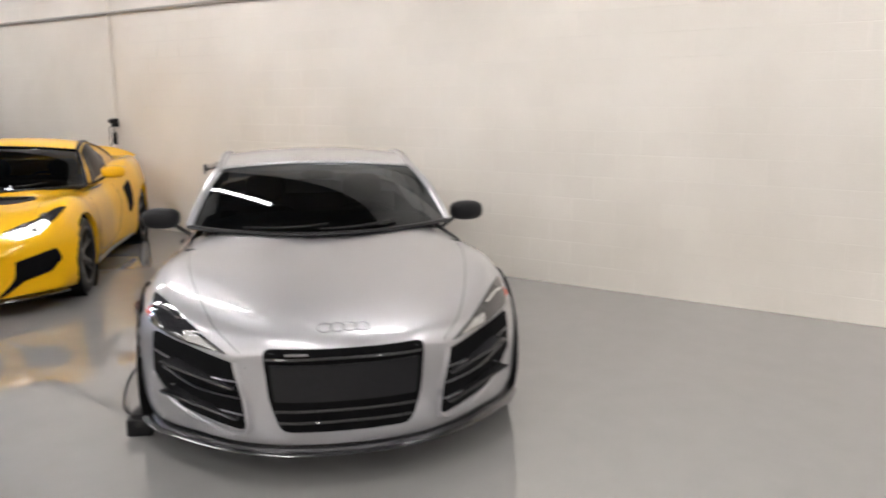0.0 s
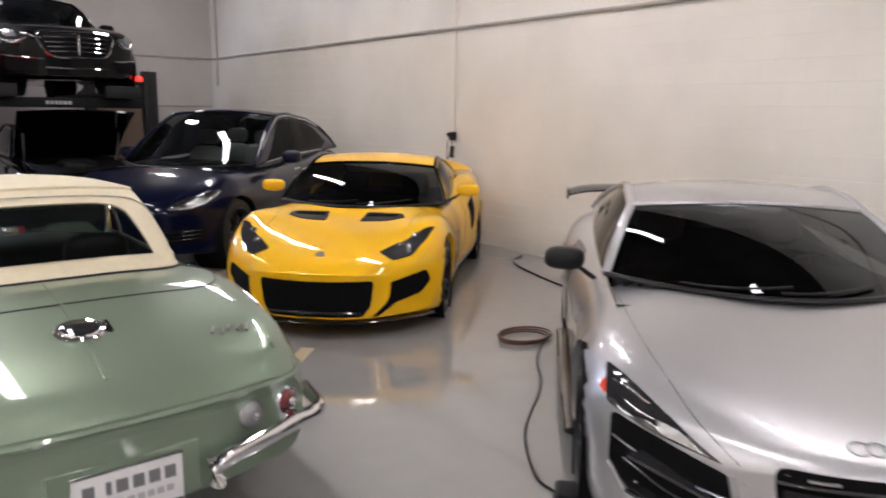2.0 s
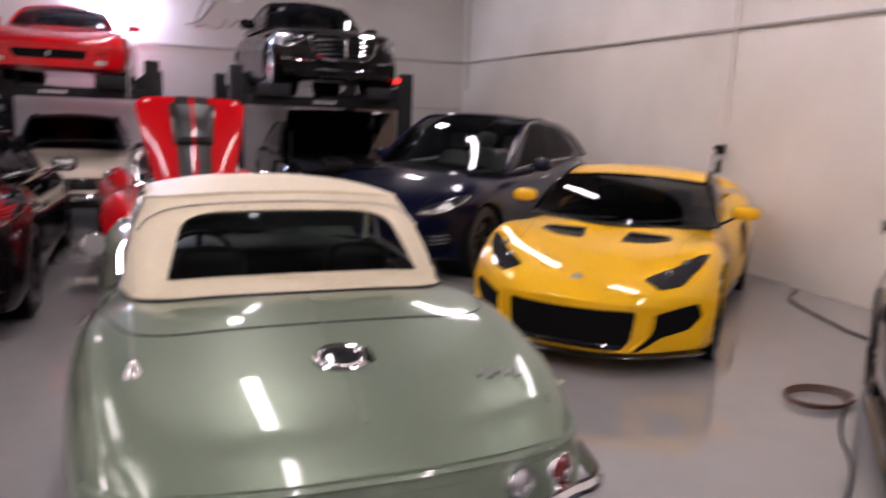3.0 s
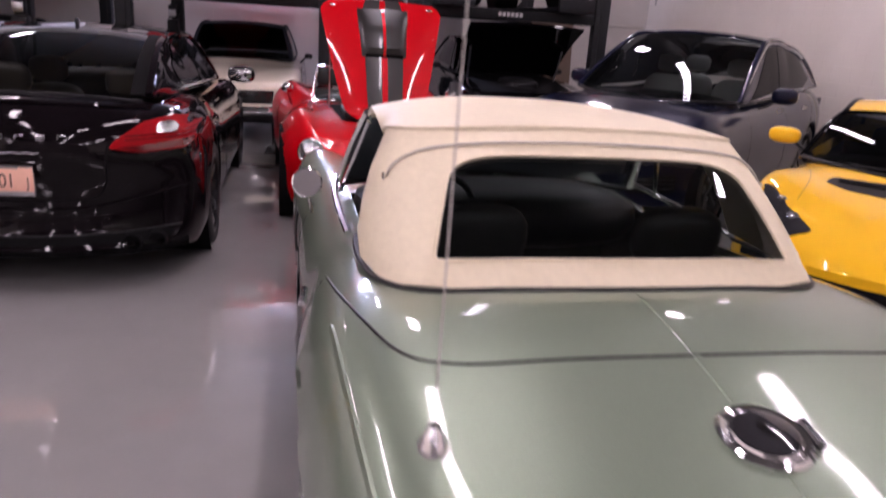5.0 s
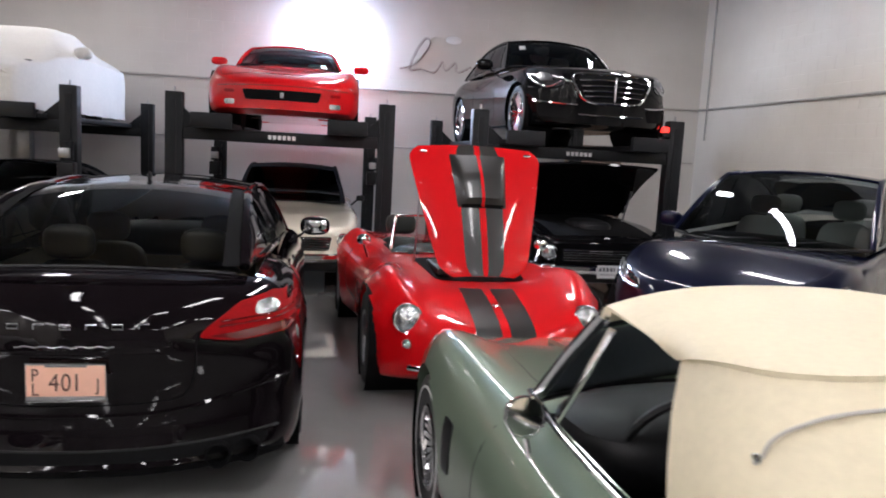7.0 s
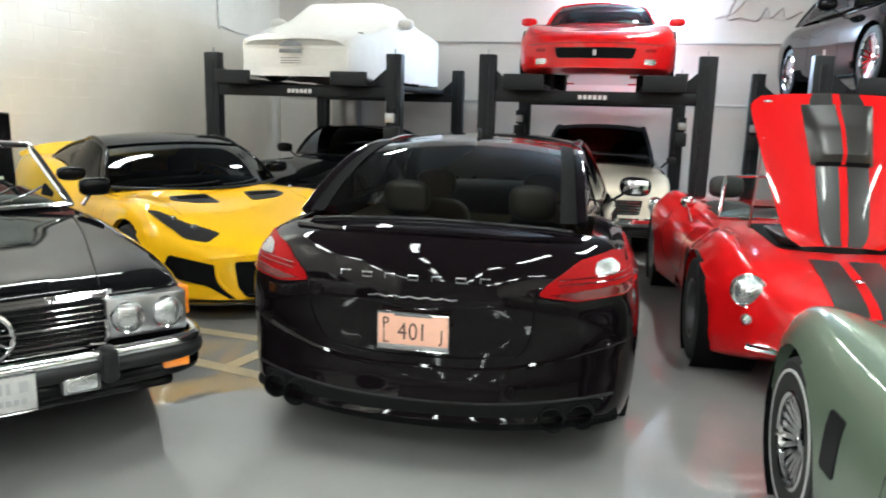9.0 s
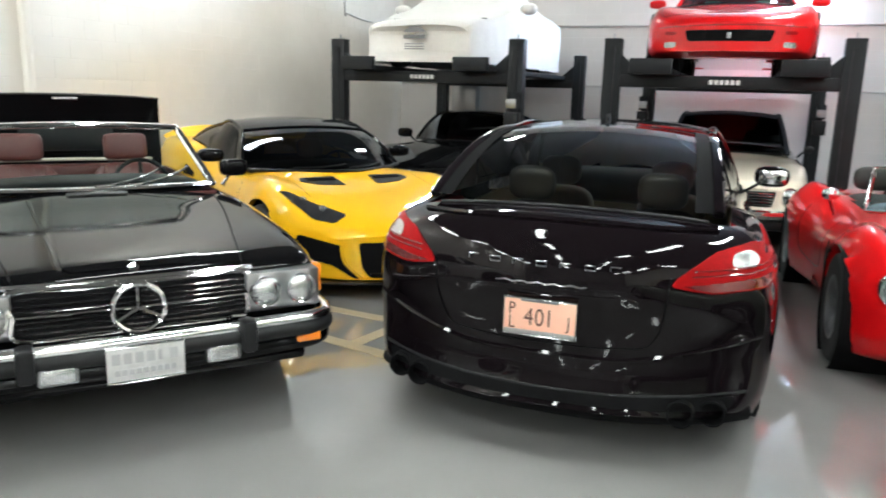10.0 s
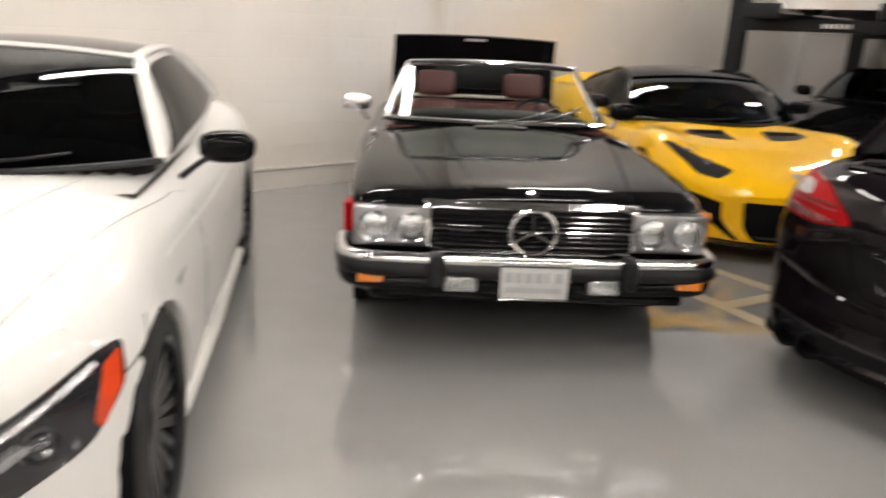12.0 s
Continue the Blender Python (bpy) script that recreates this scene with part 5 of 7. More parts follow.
    part("rear_window", grid(lambda u, v: sheet(U0 - 0.012 + (U1 - U0 + 0.024) * u, V0 - 0.02 + (V1 - V0 + 0.04) * v) + Vector((0.006, 0, -0.004)), 20, 6), GLASS, c.root, "clear plastic rear window")
    part("window_binding", tube([sheet(*q) + Vector((-0.003, 0, 0.003)) for q in per], 0.005, 6, 0.6, True), CLOTH_TOP, c.root)
    seam = [(0.215, 0.62), (0.235, 0.72), (0.27, 0.80), (0.32, 0.865), (0.4, 0.89), (0.5, 0.895), (0.6, 0.89), (0.68, 0.865), (0.73, 0.80), (0.765, 0.72), (0.785, 0.62)]
    part("top_seam", tube(spline([sheet(*q) + Vector((-0.004, 0, 0.004)) for q in seam], 6), 0.005, 6, 0.7), PIPE, c.root)
    for sgn in (1, -1):
        q = sheet(0.5 - sgn * 0.285, 0.62)
        part("snap", lathe([(0.001, 0.006), (0.010, 0.004), (0.012, 0)], 12, Matrix.Translation(q + Vector((0, 0.006 * sgn, 0))) @ Matrix.Rotation(radians(-90 * sgn), 4, "X"), False), CHROME, c.root)
        part("belt_trim", tube(spline([c.p(1.84, sgn * 0.70, 0.93), c.p(2.1, sgn * 0.72, 0.925), c.p(2.4, sgn * 0.72, 0.92), c.p(2.7, sgn * 0.71, 0.918)], 5), 0.014, 8, 0.7), CHROME, c.root)
        part("windscreen_pillar", tube([c.p(1.86, sgn * 0.685, 0.92), c.p(2.0, sgn * 0.64, 1.1), c.p(2.13, sgn * 0.595, 1.25)], 0.024, 8, 0.8), CHROME, c.root)
    for sgn in (1, -1):
        part("vent_post", tube([c.p(2.10, sgn * 0.70, 0.925), c.p(2.16, sgn * 0.65, 1.08), c.p(2.21, sgn * 0.605, 1.225)], 0.011, 6), CHROME, c.root)
    part("top_edge_seal", tube([Vector(q) + Vector((-0.006, 0, -0.004)) for q in lows], 0.010, 6, 0.7), BLACK, c.root)
    # deck
    both_lines(c, "deck_gap", [(3.70, 0.0), (3.695, 0.3), (3.68, 0.56), (3.60, 0.68), (3.3, 0.76), (2.95, 0.79)], "over", BLACK, 0.0045, 0.0)
    c.line("deck_ridge", [(3.4, 0.0), (3.7, 0.0), (4.0, 0.0), (4.3, 0.0)], c.over, SAGE, 0.016, -0.009, flat=0.9)
    q, n = c.over(3.97, 0)
    m = Matrix.Translation(q) @ n.to_track_quat("Z", "Y").to_matrix().to_4x4()
    cap = part("fuel_lid", lathe([(0.085, -0.01), (0.093, 0.006), (0.085, 0.014), (0.071, 0.010), (0.068, 0.016), (0.04, 0.022), (0.001, 0.024)], 36, m, False), CHROME, c.root, "round chrome fuel lid")
    part("lid_emblem", lathe([(0.066, 0.018), (0.035, 0.025), (0.001, 0.027)], 28, m, False), DARK_LENS, cap)
    part("emblem_centre", lathe([(0.022, 0.0265), (0.001, 0.0285)], 20, m, False), GLOSSBLACK, cap)
    part("lid_hinge", tube([m @ Vector((0.098, -0.04, 0.008)), m @ Vector((0.098, 0.04, 0.008))], 0.012, 6), GLOSSBLACK, cap)
    q, n = c.over(3.93, 0.645)
    ant = part("antenna_base", lathe([(0.032, -0.01), (0.03, 0.012), (0.018, 0.03), (0.012, 0.045), (0.001, 0.05)], 18, Matrix.Translation(q), False), CHROME, c.root)
    part("antenna_rod", tube([q + Vector((0, 0, 0.03)), q + Vector((0.03, -0.01, 0.55)), q + Vector((0.05, -0.02, 0.95))], 0.0018, 6), PIPE, ant)
    for k in range(5):
        part("script_badge", tube([c.over(4.14 + 0.012 * math.sin(k * 2.1), -0.44 - 0.035 * k)[0] + Vector((0, 0, 0.006)), c.over(4.10 + 0.01 * k % 0.02, -0.465 - 0.035 * k)[0] + Vector((0, 0, 0.006))], 0.008, 5), RIM_GREY, c.root)
    both_lines(c, "fender_crease", [(3.4, 0.80), (3.8, 0.775), (4.2, 0.735), (4.4, 0.69)], "over", SAGE, 0.012, -0.007)
    # tail
    c.lay("tail_recess", [(-0.72, 0.63), (0.72, 0.63), (0.70, 0.49), (-0.70, 0.49)], c.rear, SAGE, 0.002, 0.0, 0.05)
    c.line("tail_edge", [(-0.78, 0.665), (-0.4, 0.675), (0, 0.678), (0.4, 0.675), (0.78, 0.665)], c.rear, SAGE, 0.014, 0.0)
    for sgn in (1, -1):
        for y, z, lens in ((0.46, 0.585, RIM_GREY), (0.63, 0.585, DARKRED)):
            q, n = c.rear(sgn * y, z)
            round_lamp(c, q + n * 0.012, n, 0.05, lens, CHROME, "tail_lamp")
        q, n = c.rear(sgn * 0.64, 0.50)
        round_lamp(c, q + n * 0.02, n, 0.04, DARKRED, CHROME, "reflector")
        pts = [(0.28, 0.435), (0.34, 0.47), (0.5, 0.485), (0.68, 0.495)]
        path = [c.rear(sgn * y, z)[0] + Vector((-0.05, 0, 0)) for y, z in pts] + [c.p(4.34, sgn * 0.80, 0.50), c.p(4.12, sgn * 0.86, 0.505)]
        bp = part("rear_bumper", tube(spline(path, 5), 0.027, 10, 1.3), CHROME, c.root, "chrome rear bumper")
        part("bumper_guard", tube([c.rear(sgn * 0.29, 0.33)[0] + Vector((-0.06, 0, 0)), c.rear(sgn * 0.29, 0.40)[0] + Vector((-0.075, 0, 0)), c.rear(sgn * 0.29, 0.49)[0] + Vector((-0.05, 0, 0))], 0.03, 8), CHROME, bp)
    part("number_recess", box(c.rear(0, 0.45)[0].x - 0.004, c.rear(0, 0.45)[0].x + 0.1, -0.25, 0.25, 0.37, 0.56, 0.01), SAGE, c.root)
    number_plate(c, c.rear(0, 0.45)[0].x - 0.02, 0.455, PLATE, rear=True, w=0.36, h=0.17)
    # sides and front
    seams(c, [[(1.78, 0.86), (1.74, 0.5), (1.8, 0.28), (2.7, 0.28), (2.95, 0.6), (2.9, 0.88)]], [(0.15, 0.35), (0.7, 0.52), (1.62, 0.58)])
    q, n = c.over(2.22, 0.80)
    for sgn in (1,):
        mr = part("door_mirror", lathe([(0.001, 0.03), (0.05, 0.024), (0.058, 0.008), (0.06, -0.008), (0.054, -0.010)], 24, Matrix.Translation(c.p(2.2, 0.835, 0.978)) @ Matrix.Rotation(radians(97), 4, "Y"), False), CHROME, c.root, "round chrome door mirror")
        part("mirror_glass", lathe([(0.056, -0.006), (0.001, -0.006)], 24, Matrix.Translation(c.p(2.2, 0.835, 0.978)) @ Matrix.Rotation(radians(97), 4, "Y"), False), CHROME, mr)
        part("mirror_stalk", tube([c.p(2.19, 0.83, 0.935), c.p(2.2, 0.815, 0.86)], 0.012, 8, 0.7), CHROME, mr)
    for sgn in (1, -1):
        part("door_handle", tube([c.left(2.75, 0.74)[0] + Vector((0, 0.02, 0)) if sgn > 0 else c.right(2.75, 0.74)[0] + Vector((0, -0.02, 0)), c.left(2.9, 0.745)[0] + Vector((0, 0.02, 0)) if sgn > 0 else c.right(2.9, 0.745)[0] + Vector((0, -0.02, 0))], 0.012, 8), CHROME, c.root)
    both(c, "fender_vent", [(1.32, 0.66), (1.44, 0.66), (1.40, 0.44), (1.28, 0.44)], "side", BLACK, rise=0.004, depth=0.02, round_=0.02)
    c.lay("hood_dome", [(0.5, -0.2), (0.5, 0.2), (1.5, 0.26), (1.5, -0.26)], c.over, SAGE, 0.02, 0.03, 0.1)
    c.lay("hood_trim", [(1.28, -0.24), (1.28, -0.06), (1.45, -0.07), (1.45, -0.27)], c.over, STEEL, 0.026, 0.005, 0.02)
    part("front_bumper", tube([c.front(y, 0.5)[0] + Vector((0.04, 0, 0)) for y in (i * 0.07 - 0.7 for i in range(21))], 0.03, 8, 1.3), CHROME, c.root)
    for sgn in (1, -1):
        c.seat(2.5, sgn * 0.33, 0.40, LEATHER_DARK, 0.5)
    c.steering(2.15, 0.33, 0.86)


def detail_fastback(c):
    both(c, "tail_lamp", [(0.50, 0.835), (0.53, 0.875), (0.66, 0.965), (0.80, 0.985), (0.90, 0.955), (0.935, 0.86), (0.86, 0.815), (0.66, 0.805)], "rear", RED_LENS, rise=0.01, depth=0.03, round_=0.02)
    both(c, "reversing_lamp", [(0.72, 0.905), (0.725, 0.955), (0.79, 0.96), (0.83, 0.93), (0.82, 0.905)], "rear", CLEAR_LENS, rise=0.014, depth=0.006, round_=0.02)
    both(c, "lamp_band", [(0.54, 0.838), (0.68, 0.848), (0.91, 0.868), (0.925, 0.855), (0.86, 0.822), (0.66, 0.812)], "rear", DARKRED, rise=0.014, depth=0.006, round_=0.01)
    for z in (0.875, 0.895):
        both_lines(c, "lamp_rib", [(0.58, z), (0.74, z + 0.004), (0.9, z + 0.012)], "rear", DARKRED, 0.0035, 0.012)
    c.lay("plate_recess", [(-0.40, 0.78), (0.40, 0.78), (0.36, 0.565), (-0.36, 0.565)], c.rear, PLUM, 0.003, 0.01, 0.05)
    x = min(c.rear(0, 0.75)[0].x, c.rear(0, 0.58)[0].x) - 0.016
    pl = number_plate(c, x, 0.67, PEACH, [("4", 0.046, -0.004, 0.105), ("0", 0.0, -0.004, 0.105), ("1", -0.040, -0.004, 0.105), ("P", 0.118, 0.028, 0.075), ("L", 0.118, -0.032, 0.075), ("J", -0.122, -0.012, 0.075)], rear=True)
    part("frame_bar", box(x - 0.012, x - 0.006, -0.15, 0.15, 0.594, 0.612, 0.003), STEEL, pl)
    part("frame_bar", box(x - 0.012, x - 0.006, -0.08, 0.08, 0.735, 0.745, 0.002), GREYINK, pl)
    for k in range(7):
        y = 0.31 - 0.1 * k
        q = c.rear(y, 0.895)[0]
        ring = [Vector((q.x - 0.005, y + 0.02 * dy, 0.895 + 0.01 * dz)) for dy, dz in ((-1, -1), (1, -1), (1, 1), (-1, 1))]
        part("letter_bar", tube(ring if k % 2 else ring[1:], 0.0035, 5, 1, k % 2 == 1), RIM_GREY, c.root)
    q0 = [c.rear(y, 0.815)[0] + Vector((-0.006, 0, 0.004 * math.sin(y * 90))) for y in (0.2 - 0.02 * i for i in range(20))]
    part("script_badge", tube(q0, 0.003, 5), RIM_GREY, c.root)
    c.line("spoiler_lip", [(-0.66, 1.025), (-0.3, 1.052), (0, 1.058), (0.3, 1.052), (0.66, 1.025)], c.rear, PLUM, 0.014, 0.004)
    c.line("lid_gap", [(-0.50, 0.86), (-0.46, 0.60), (-0.3, 0.545), (0.3, 0.545), (0.46, 0.60), (0.50, 0.86)], c.rear, VOID, 0.004, 0.001)
    c.line("bumper_crease", [(-0.88, 0.60), (-0.4, 0.50), (0, 0.49), (0.4, 0.50), (0.88, 0.60)], c.rear, PLUM, 0.012, -0.003)
    c.line("lower_crease", [(-0.84, 0.36), (-0.4, 0.345), (0, 0.34), (0.4, 0.345), (0.84, 0.36)], c.rear, BLACK, 0.007, 0.0)
    c.lay("diffuser", [(-0.80, 0.345), (0.80, 0.345), (0.78, 0.29), (-0.78, 0.29)], c.rear, VOID, 0.005, 0.02, 0.03)
    part("rear_valance", tube([c.rear(y, 0.31)[0] + Vector((0.065, 0, -0.06)) for y in (i * 0.084 - 0.84 for i in range(21))], 0.05, 10, 0.9), VOID, c.root)
    for sgn in (1, -1):
        for k in range(2):
            y = sgn * (0.585 + 0.125 * k)
            bx = c.rear(y, 0.26)[0].x
            t = part("exhaust_tip", lathe([(0.045, -0.12), (0.056, -0.1), (0.058, 0.02), (0.05, 0.024), (0.047, 0.01), (0.044, -0.1)], 24, Matrix.Translation((bx - 0.02, y, 0.285)) @ Matrix.Rotation(radians(-90), 4, "Y"), False), VOID, c.root)
            part("exhaust_bore", lathe([(0.047, -0.03), (0.001, -0.03)], 20, Matrix.Translation((bx - 0.02, y, 0.285)) @ Matrix.Rotation(radians(-90), 4, "Y"), False), VOID, t)
    part("roof_antenna", blob(0.05, 0.012, 0.03, 2.2, 12, 8, Matrix.Translation(c.p(3.35, 0, 1.445))), BLACK, c.root)
    c.line("window_trim", [(4.62, -0.0), (4.60, 0.3), (4.5, 0.62)], c.over, BLACK, 0.01, 0.004)
    c.line("window_trim", [(4.62, 0.0), (4.60, -0.3), (4.5, -0.62)], c.over, BLACK, 0.01, 0.004)
    for sgn in (1, -1):
        pts = [c.flank_at(sgn)(u, 0.08) + Vector((0, 0.012 * sgn, 0)) for u in (i / 20 for i in range(3, 17))]
        part("window_trim", tube(pts, 0.008, 6), CHROME, c.root)
    seams(c, [[(1.75, 0.93), (1.7, 0.55), (1.78, 0.26), (2.75, 0.25), (2.85, 0.6), (2.85, 0.97)], [(2.85, 0.26), (3.5, 0.3), (3.78, 0.8), (3.8, 1.0)]])
    for sgn in (1, -1):
        for s in (2.75, 3.05):
            q = (c.left if sgn > 0 else c.right)(s - 0.12, 0.86)
            part("door_handle", tube([q[0] + q[1] * 0.02, (c.left if sgn > 0 else c.right)(s + 0.05, 0.865)[0] + q[1] * 0.02], 0.012, 6), CHROME, c.root) if s < 3 else None
    c.mirrors(2.05, 1.02, 1.04, PLUM, (0.08, 0.12, 0.075), 0.08)
    for s in (2.35, 3.2):
        for sgn in (1, -1):
            c.seat(s, sgn * 0.37, 0.46, LEATHER_DARK if s > 3 else LEATHER_TAUPE, 0.52, True, 0.23)
    for u0, u1 in ((0.0, 0.075), (0.925, 1.0)):
        part("window_border", grid(lambda u, v: c.back_at(u0 + (u1 - u0) * u, v) + Vector((-0.004, 0, 0.004)), 4, 10), VOID, c.root)
    part("parcel_shelf", box(c.p(4.5, 0, 0).x, c.p(3.8, 0, 0).x, -0.62, 0.62, 0.9, 0.93, 0.01), LEATHER_TAN, c.root)


def detail_sl(c):
    c.open_cabin((1.55, 0.93), (1.74, 0.73, 0.925), (2.12, 0.585, 1.275), CHROME, 3.35, r=0.026, tub=LEATHER_RED)
    x = c.front(0, 0.6)[0].x
    # grille
    c.lay("grille", [(-0.47, 0.705), (0.47, 0.705), (0.45, 0.525), (-0.45, 0.525)], c.front, VOID, 0.006, 0.02, 0.01)
    c.line("grille_frame", [(-0.475, 0.71), (-0.2, 0.714), (0.2, 0.714), (0.475, 0.71), (0.465, 0.62), (0.455, 0.52), (0.2, 0.517), (-0.2, 0.517), (-0.455, 0.52), (-0.465, 0.62)], c.front, CHROME, 0.013, 0.012, closed=True, per=3)
    for k in range(7):
        z = 0.545 + 0.023 * k
        c.line("grille_slat", [(-0.455, z), (0, z), (0.455, z)], c.front, CHROME if k == 3 else GLOSSBLACK, 0.007 if k == 3 else 0.006, 0.014 if k == 3 else 0.01)
    star = part("grille_ring", tube([(x + 0.035, 0.105 * math.cos(q), 0.615 + 0.105 * math.sin(q)) for q in (2 * math.pi * i / 32 for i in range(32))], 0.012, 8, 1, True), CHROME, c.root)
    for q in (90, 210, 330):
        part("ring_spoke", tube([(x + 0.04, 0, 0.615), (x + 0.035, 0.1 * math.cos(radians(q)), 0.615 + 0.1 * math.sin(radians(q)))], 0.011, 6), CHROME, star)
    part("hood_badge", lathe([(0.001, 0.012), (0.02, 0.01), (0.026, 0.0)], 18, Matrix.Translation(c.over(0.06, 0)[0]) @ Matrix.Rotation(radians(50), 4, "Y"), False), CHROME, c.root)
    part("hood_edge_trim", tube([c.front(y, 0.727)[0] + Vector((0.004, 0, 0.008)) for y in (i * 0.05 - 0.5 for i in range(21))], 0.012, 6), CHROME, c.root)
    # lamps
    for sgn in (1, -1):
        ys = sorted((sgn * 0.465, sgn * 0.815))
        lamp = part("headlamp", box(x - 0.10, x + 0.008, ys[0], ys[1], 0.525, 0.71, 0.015), RIM_GREY, c.root, "twin round headlamps in a bright housing")
        for y in (0.55, 0.72):
            mm = Matrix.Translation((x + 0.012, sgn * y, 0.62)) @ Matrix.Rotation(radians(90), 4, "Y")
            part("lamp_rim", lathe([(0.066, -0.01), (0.074, 0.0), (0.07, 0.014), (0.064, 0.01)], 28, mm, False), CHROME, lamp)
            part("lens", lathe([(0.066, 0.004), (0.05, 0.016), (0.03, 0.021), (0.001, 0.023)], 28, mm, False), CLEAR_LENS, lamp)
        part("corner_lamp", box(x - 0.24, x - 0.1, *sorted((sgn * 0.80, sgn * 0.868)), 0.56, 0.70, 0.012), AMBER if sgn > 0 else RED_LENS, c.root)
        part("fog_lamp", box(x + 0.06, x + 0.13, *sorted((sgn * 0.25, sgn * 0.40)), 0.355, 0.44, 0.012), STEEL, c.root)
        part("fog_lens", box(x + 0.128, x + 0.138, *sorted((sgn * 0.265, sgn * 0.385)), 0.368, 0.428, 0.006), CLEAR_LENS, c.root)
        part("turn_lamp", box(x + 0.0, x + 0.09, *sorted((sgn * 0.67, sgn * 0.79)), 0.375, 0.425, 0.01), AMBER, c.root)
        part("bumper_block", box(x + 0.06, x + 0.17, *sorted((sgn * 0.40, sgn * 0.47)), 0.385, 0.53, 0.02), BLACK, c.root)
    # bumper
    prof = [(-0.88, -0.28), (-0.86, -0.05), (-0.79, 0.05), (-0.6, 0.08), (0, 0.10), (0.6, 0.08), (0.79, 0.05), (0.86, -0.05), (0.88, -0.28)]
    for nm, mat, z, r, fl, dx in (("front_bumper", CHROME, 0.492, 0.03, 1.0, 0.0), ("bumper_rubber", BLACK, 0.445, 0.038, 1.0, 0.006), ("lower_apron", JET, 0.375, 0.045, 1.0, -0.03)):
        part(nm, tube(spline([(x + dx + q, y * (0.985 if nm == "lower_apron" else 1), z) for y, q in prof], 5), r, 10, fl), mat, c.root)
    part("air_dam", box(x - 0.08, x + 0.03, -0.74, 0.74, 0.27, 0.35, 0.03), JET, c.root)
    number_plate(c, x + 0.15, 0.415, DEALER, w=0.305, h=0.15, ink=SATIN_TRIM)
    # hood lines, wipers, mirrors
    both_lines(c, "hood_gap", [(0.05, 0.46), (0.3, 0.50), (1.0, 0.62), (1.52, 0.68)], "over", VOID, 0.004, 0.0)
    both_lines(c, "hood_ridge", [(0.08, 0.28), (0.6, 0.31), (1.4, 0.36)], "over", JET, 0.014, -0.008)
    c.lay("hood_bulge", [(0.06, -0.27), (0.06, 0.27), (1.42, 0.35), (1.42, -0.35)], c.over, JET, 0.007, 0.02, 0.06)
    c.lay("cowl_vent", [(1.38, -0.16), (1.38, 0.16), (1.46, 0.16), (1.46, -0.16)], c.over, BLACK, 0.016, 0.01, 0.02)
    wipers(c, (0.0, 0.22), 0.24, CHROME)
    for sgn in (1, -1):
        mr = part("door_mirror", blob(0.05, 0.10, 0.06, 3.4, 16, 10, Matrix.Translation(c.p(2.02, sgn * 0.945, 1.0))), CHROME if sgn < 0 else JET, c.root)
        part("mirror_stalk", tube([c.p(2.02, sgn * 0.915, 0.95), c.p(2.0, sgn * 0.86, 0.88)], 0.018, 6, 0.7), CHROME, mr)
        for k, (s, z) in enumerate(((2.55, 0.42),)):
            c.seat(s, sgn * 0.36, z, LEATHER_RED, 0.58, True, 0.26, 6.0)
        for k in range(5):
            y = sgn * 0.36 - 0.16 + 0.08 * k
            part("seat_pleat", tube([c.p(2.79, y, 0.5), c.p(2.87, y, 0.96)], 0.008, 5), LEATHER_RED, c.root)
    c.steering(2.2, 0.36, 0.88)
    part("rear_deck_panel", box(c.p(3.45, 0, 0).x, c.p(3.25, 0, 0).x, -0.66, 0.66, 0.80, 0.93, 0.03), LEATHER_RED, c.root)
    part("deck_rail", tube([c.p(3.3, -0.6, 0.97), c.p(3.3, 0, 0.975), c.p(3.3, 0.6, 0.97)], 0.014, 6), IVORY, c.root)
    lid = part("boot_lid", grid(lambda u, v: c.p(3.72 - 0.14 * v + 0.02 * math.sin(3.1 * v), (u - 0.5) * (1.5 - 0.06 * v), 0.90 + 0.575 * v - 0.02 * (2 * u - 1) ** 2), 16, 8, 0.035), JET, c.root, "raised black lid")
    part("lid_panel", box(c.p(3.62, 0, 0).x, c.p(3.605, 0, 0).x, -0.35, 0.35, 1.02, 1.25, 0.02), BLACK, lid)
    part("lid_latch", box(c.p(3.58, 0, 0).x, c.p(3.56, 0, 0).x, -0.09, 0.09, 1.435, 1.455, 0.004), STEEL, lid)
    seams(c, [[(1.72, 0.82), (1.7, 0.5), (1.76, 0.26), (2.9, 0.26), (2.98, 0.6), (2.98, 0.84)]])
    both_lines(c, "sill_trim", [(1.35, 0.30), (2.2, 0.30), (2.95, 0.30)], "side", CHROME, 0.012, 0.004)


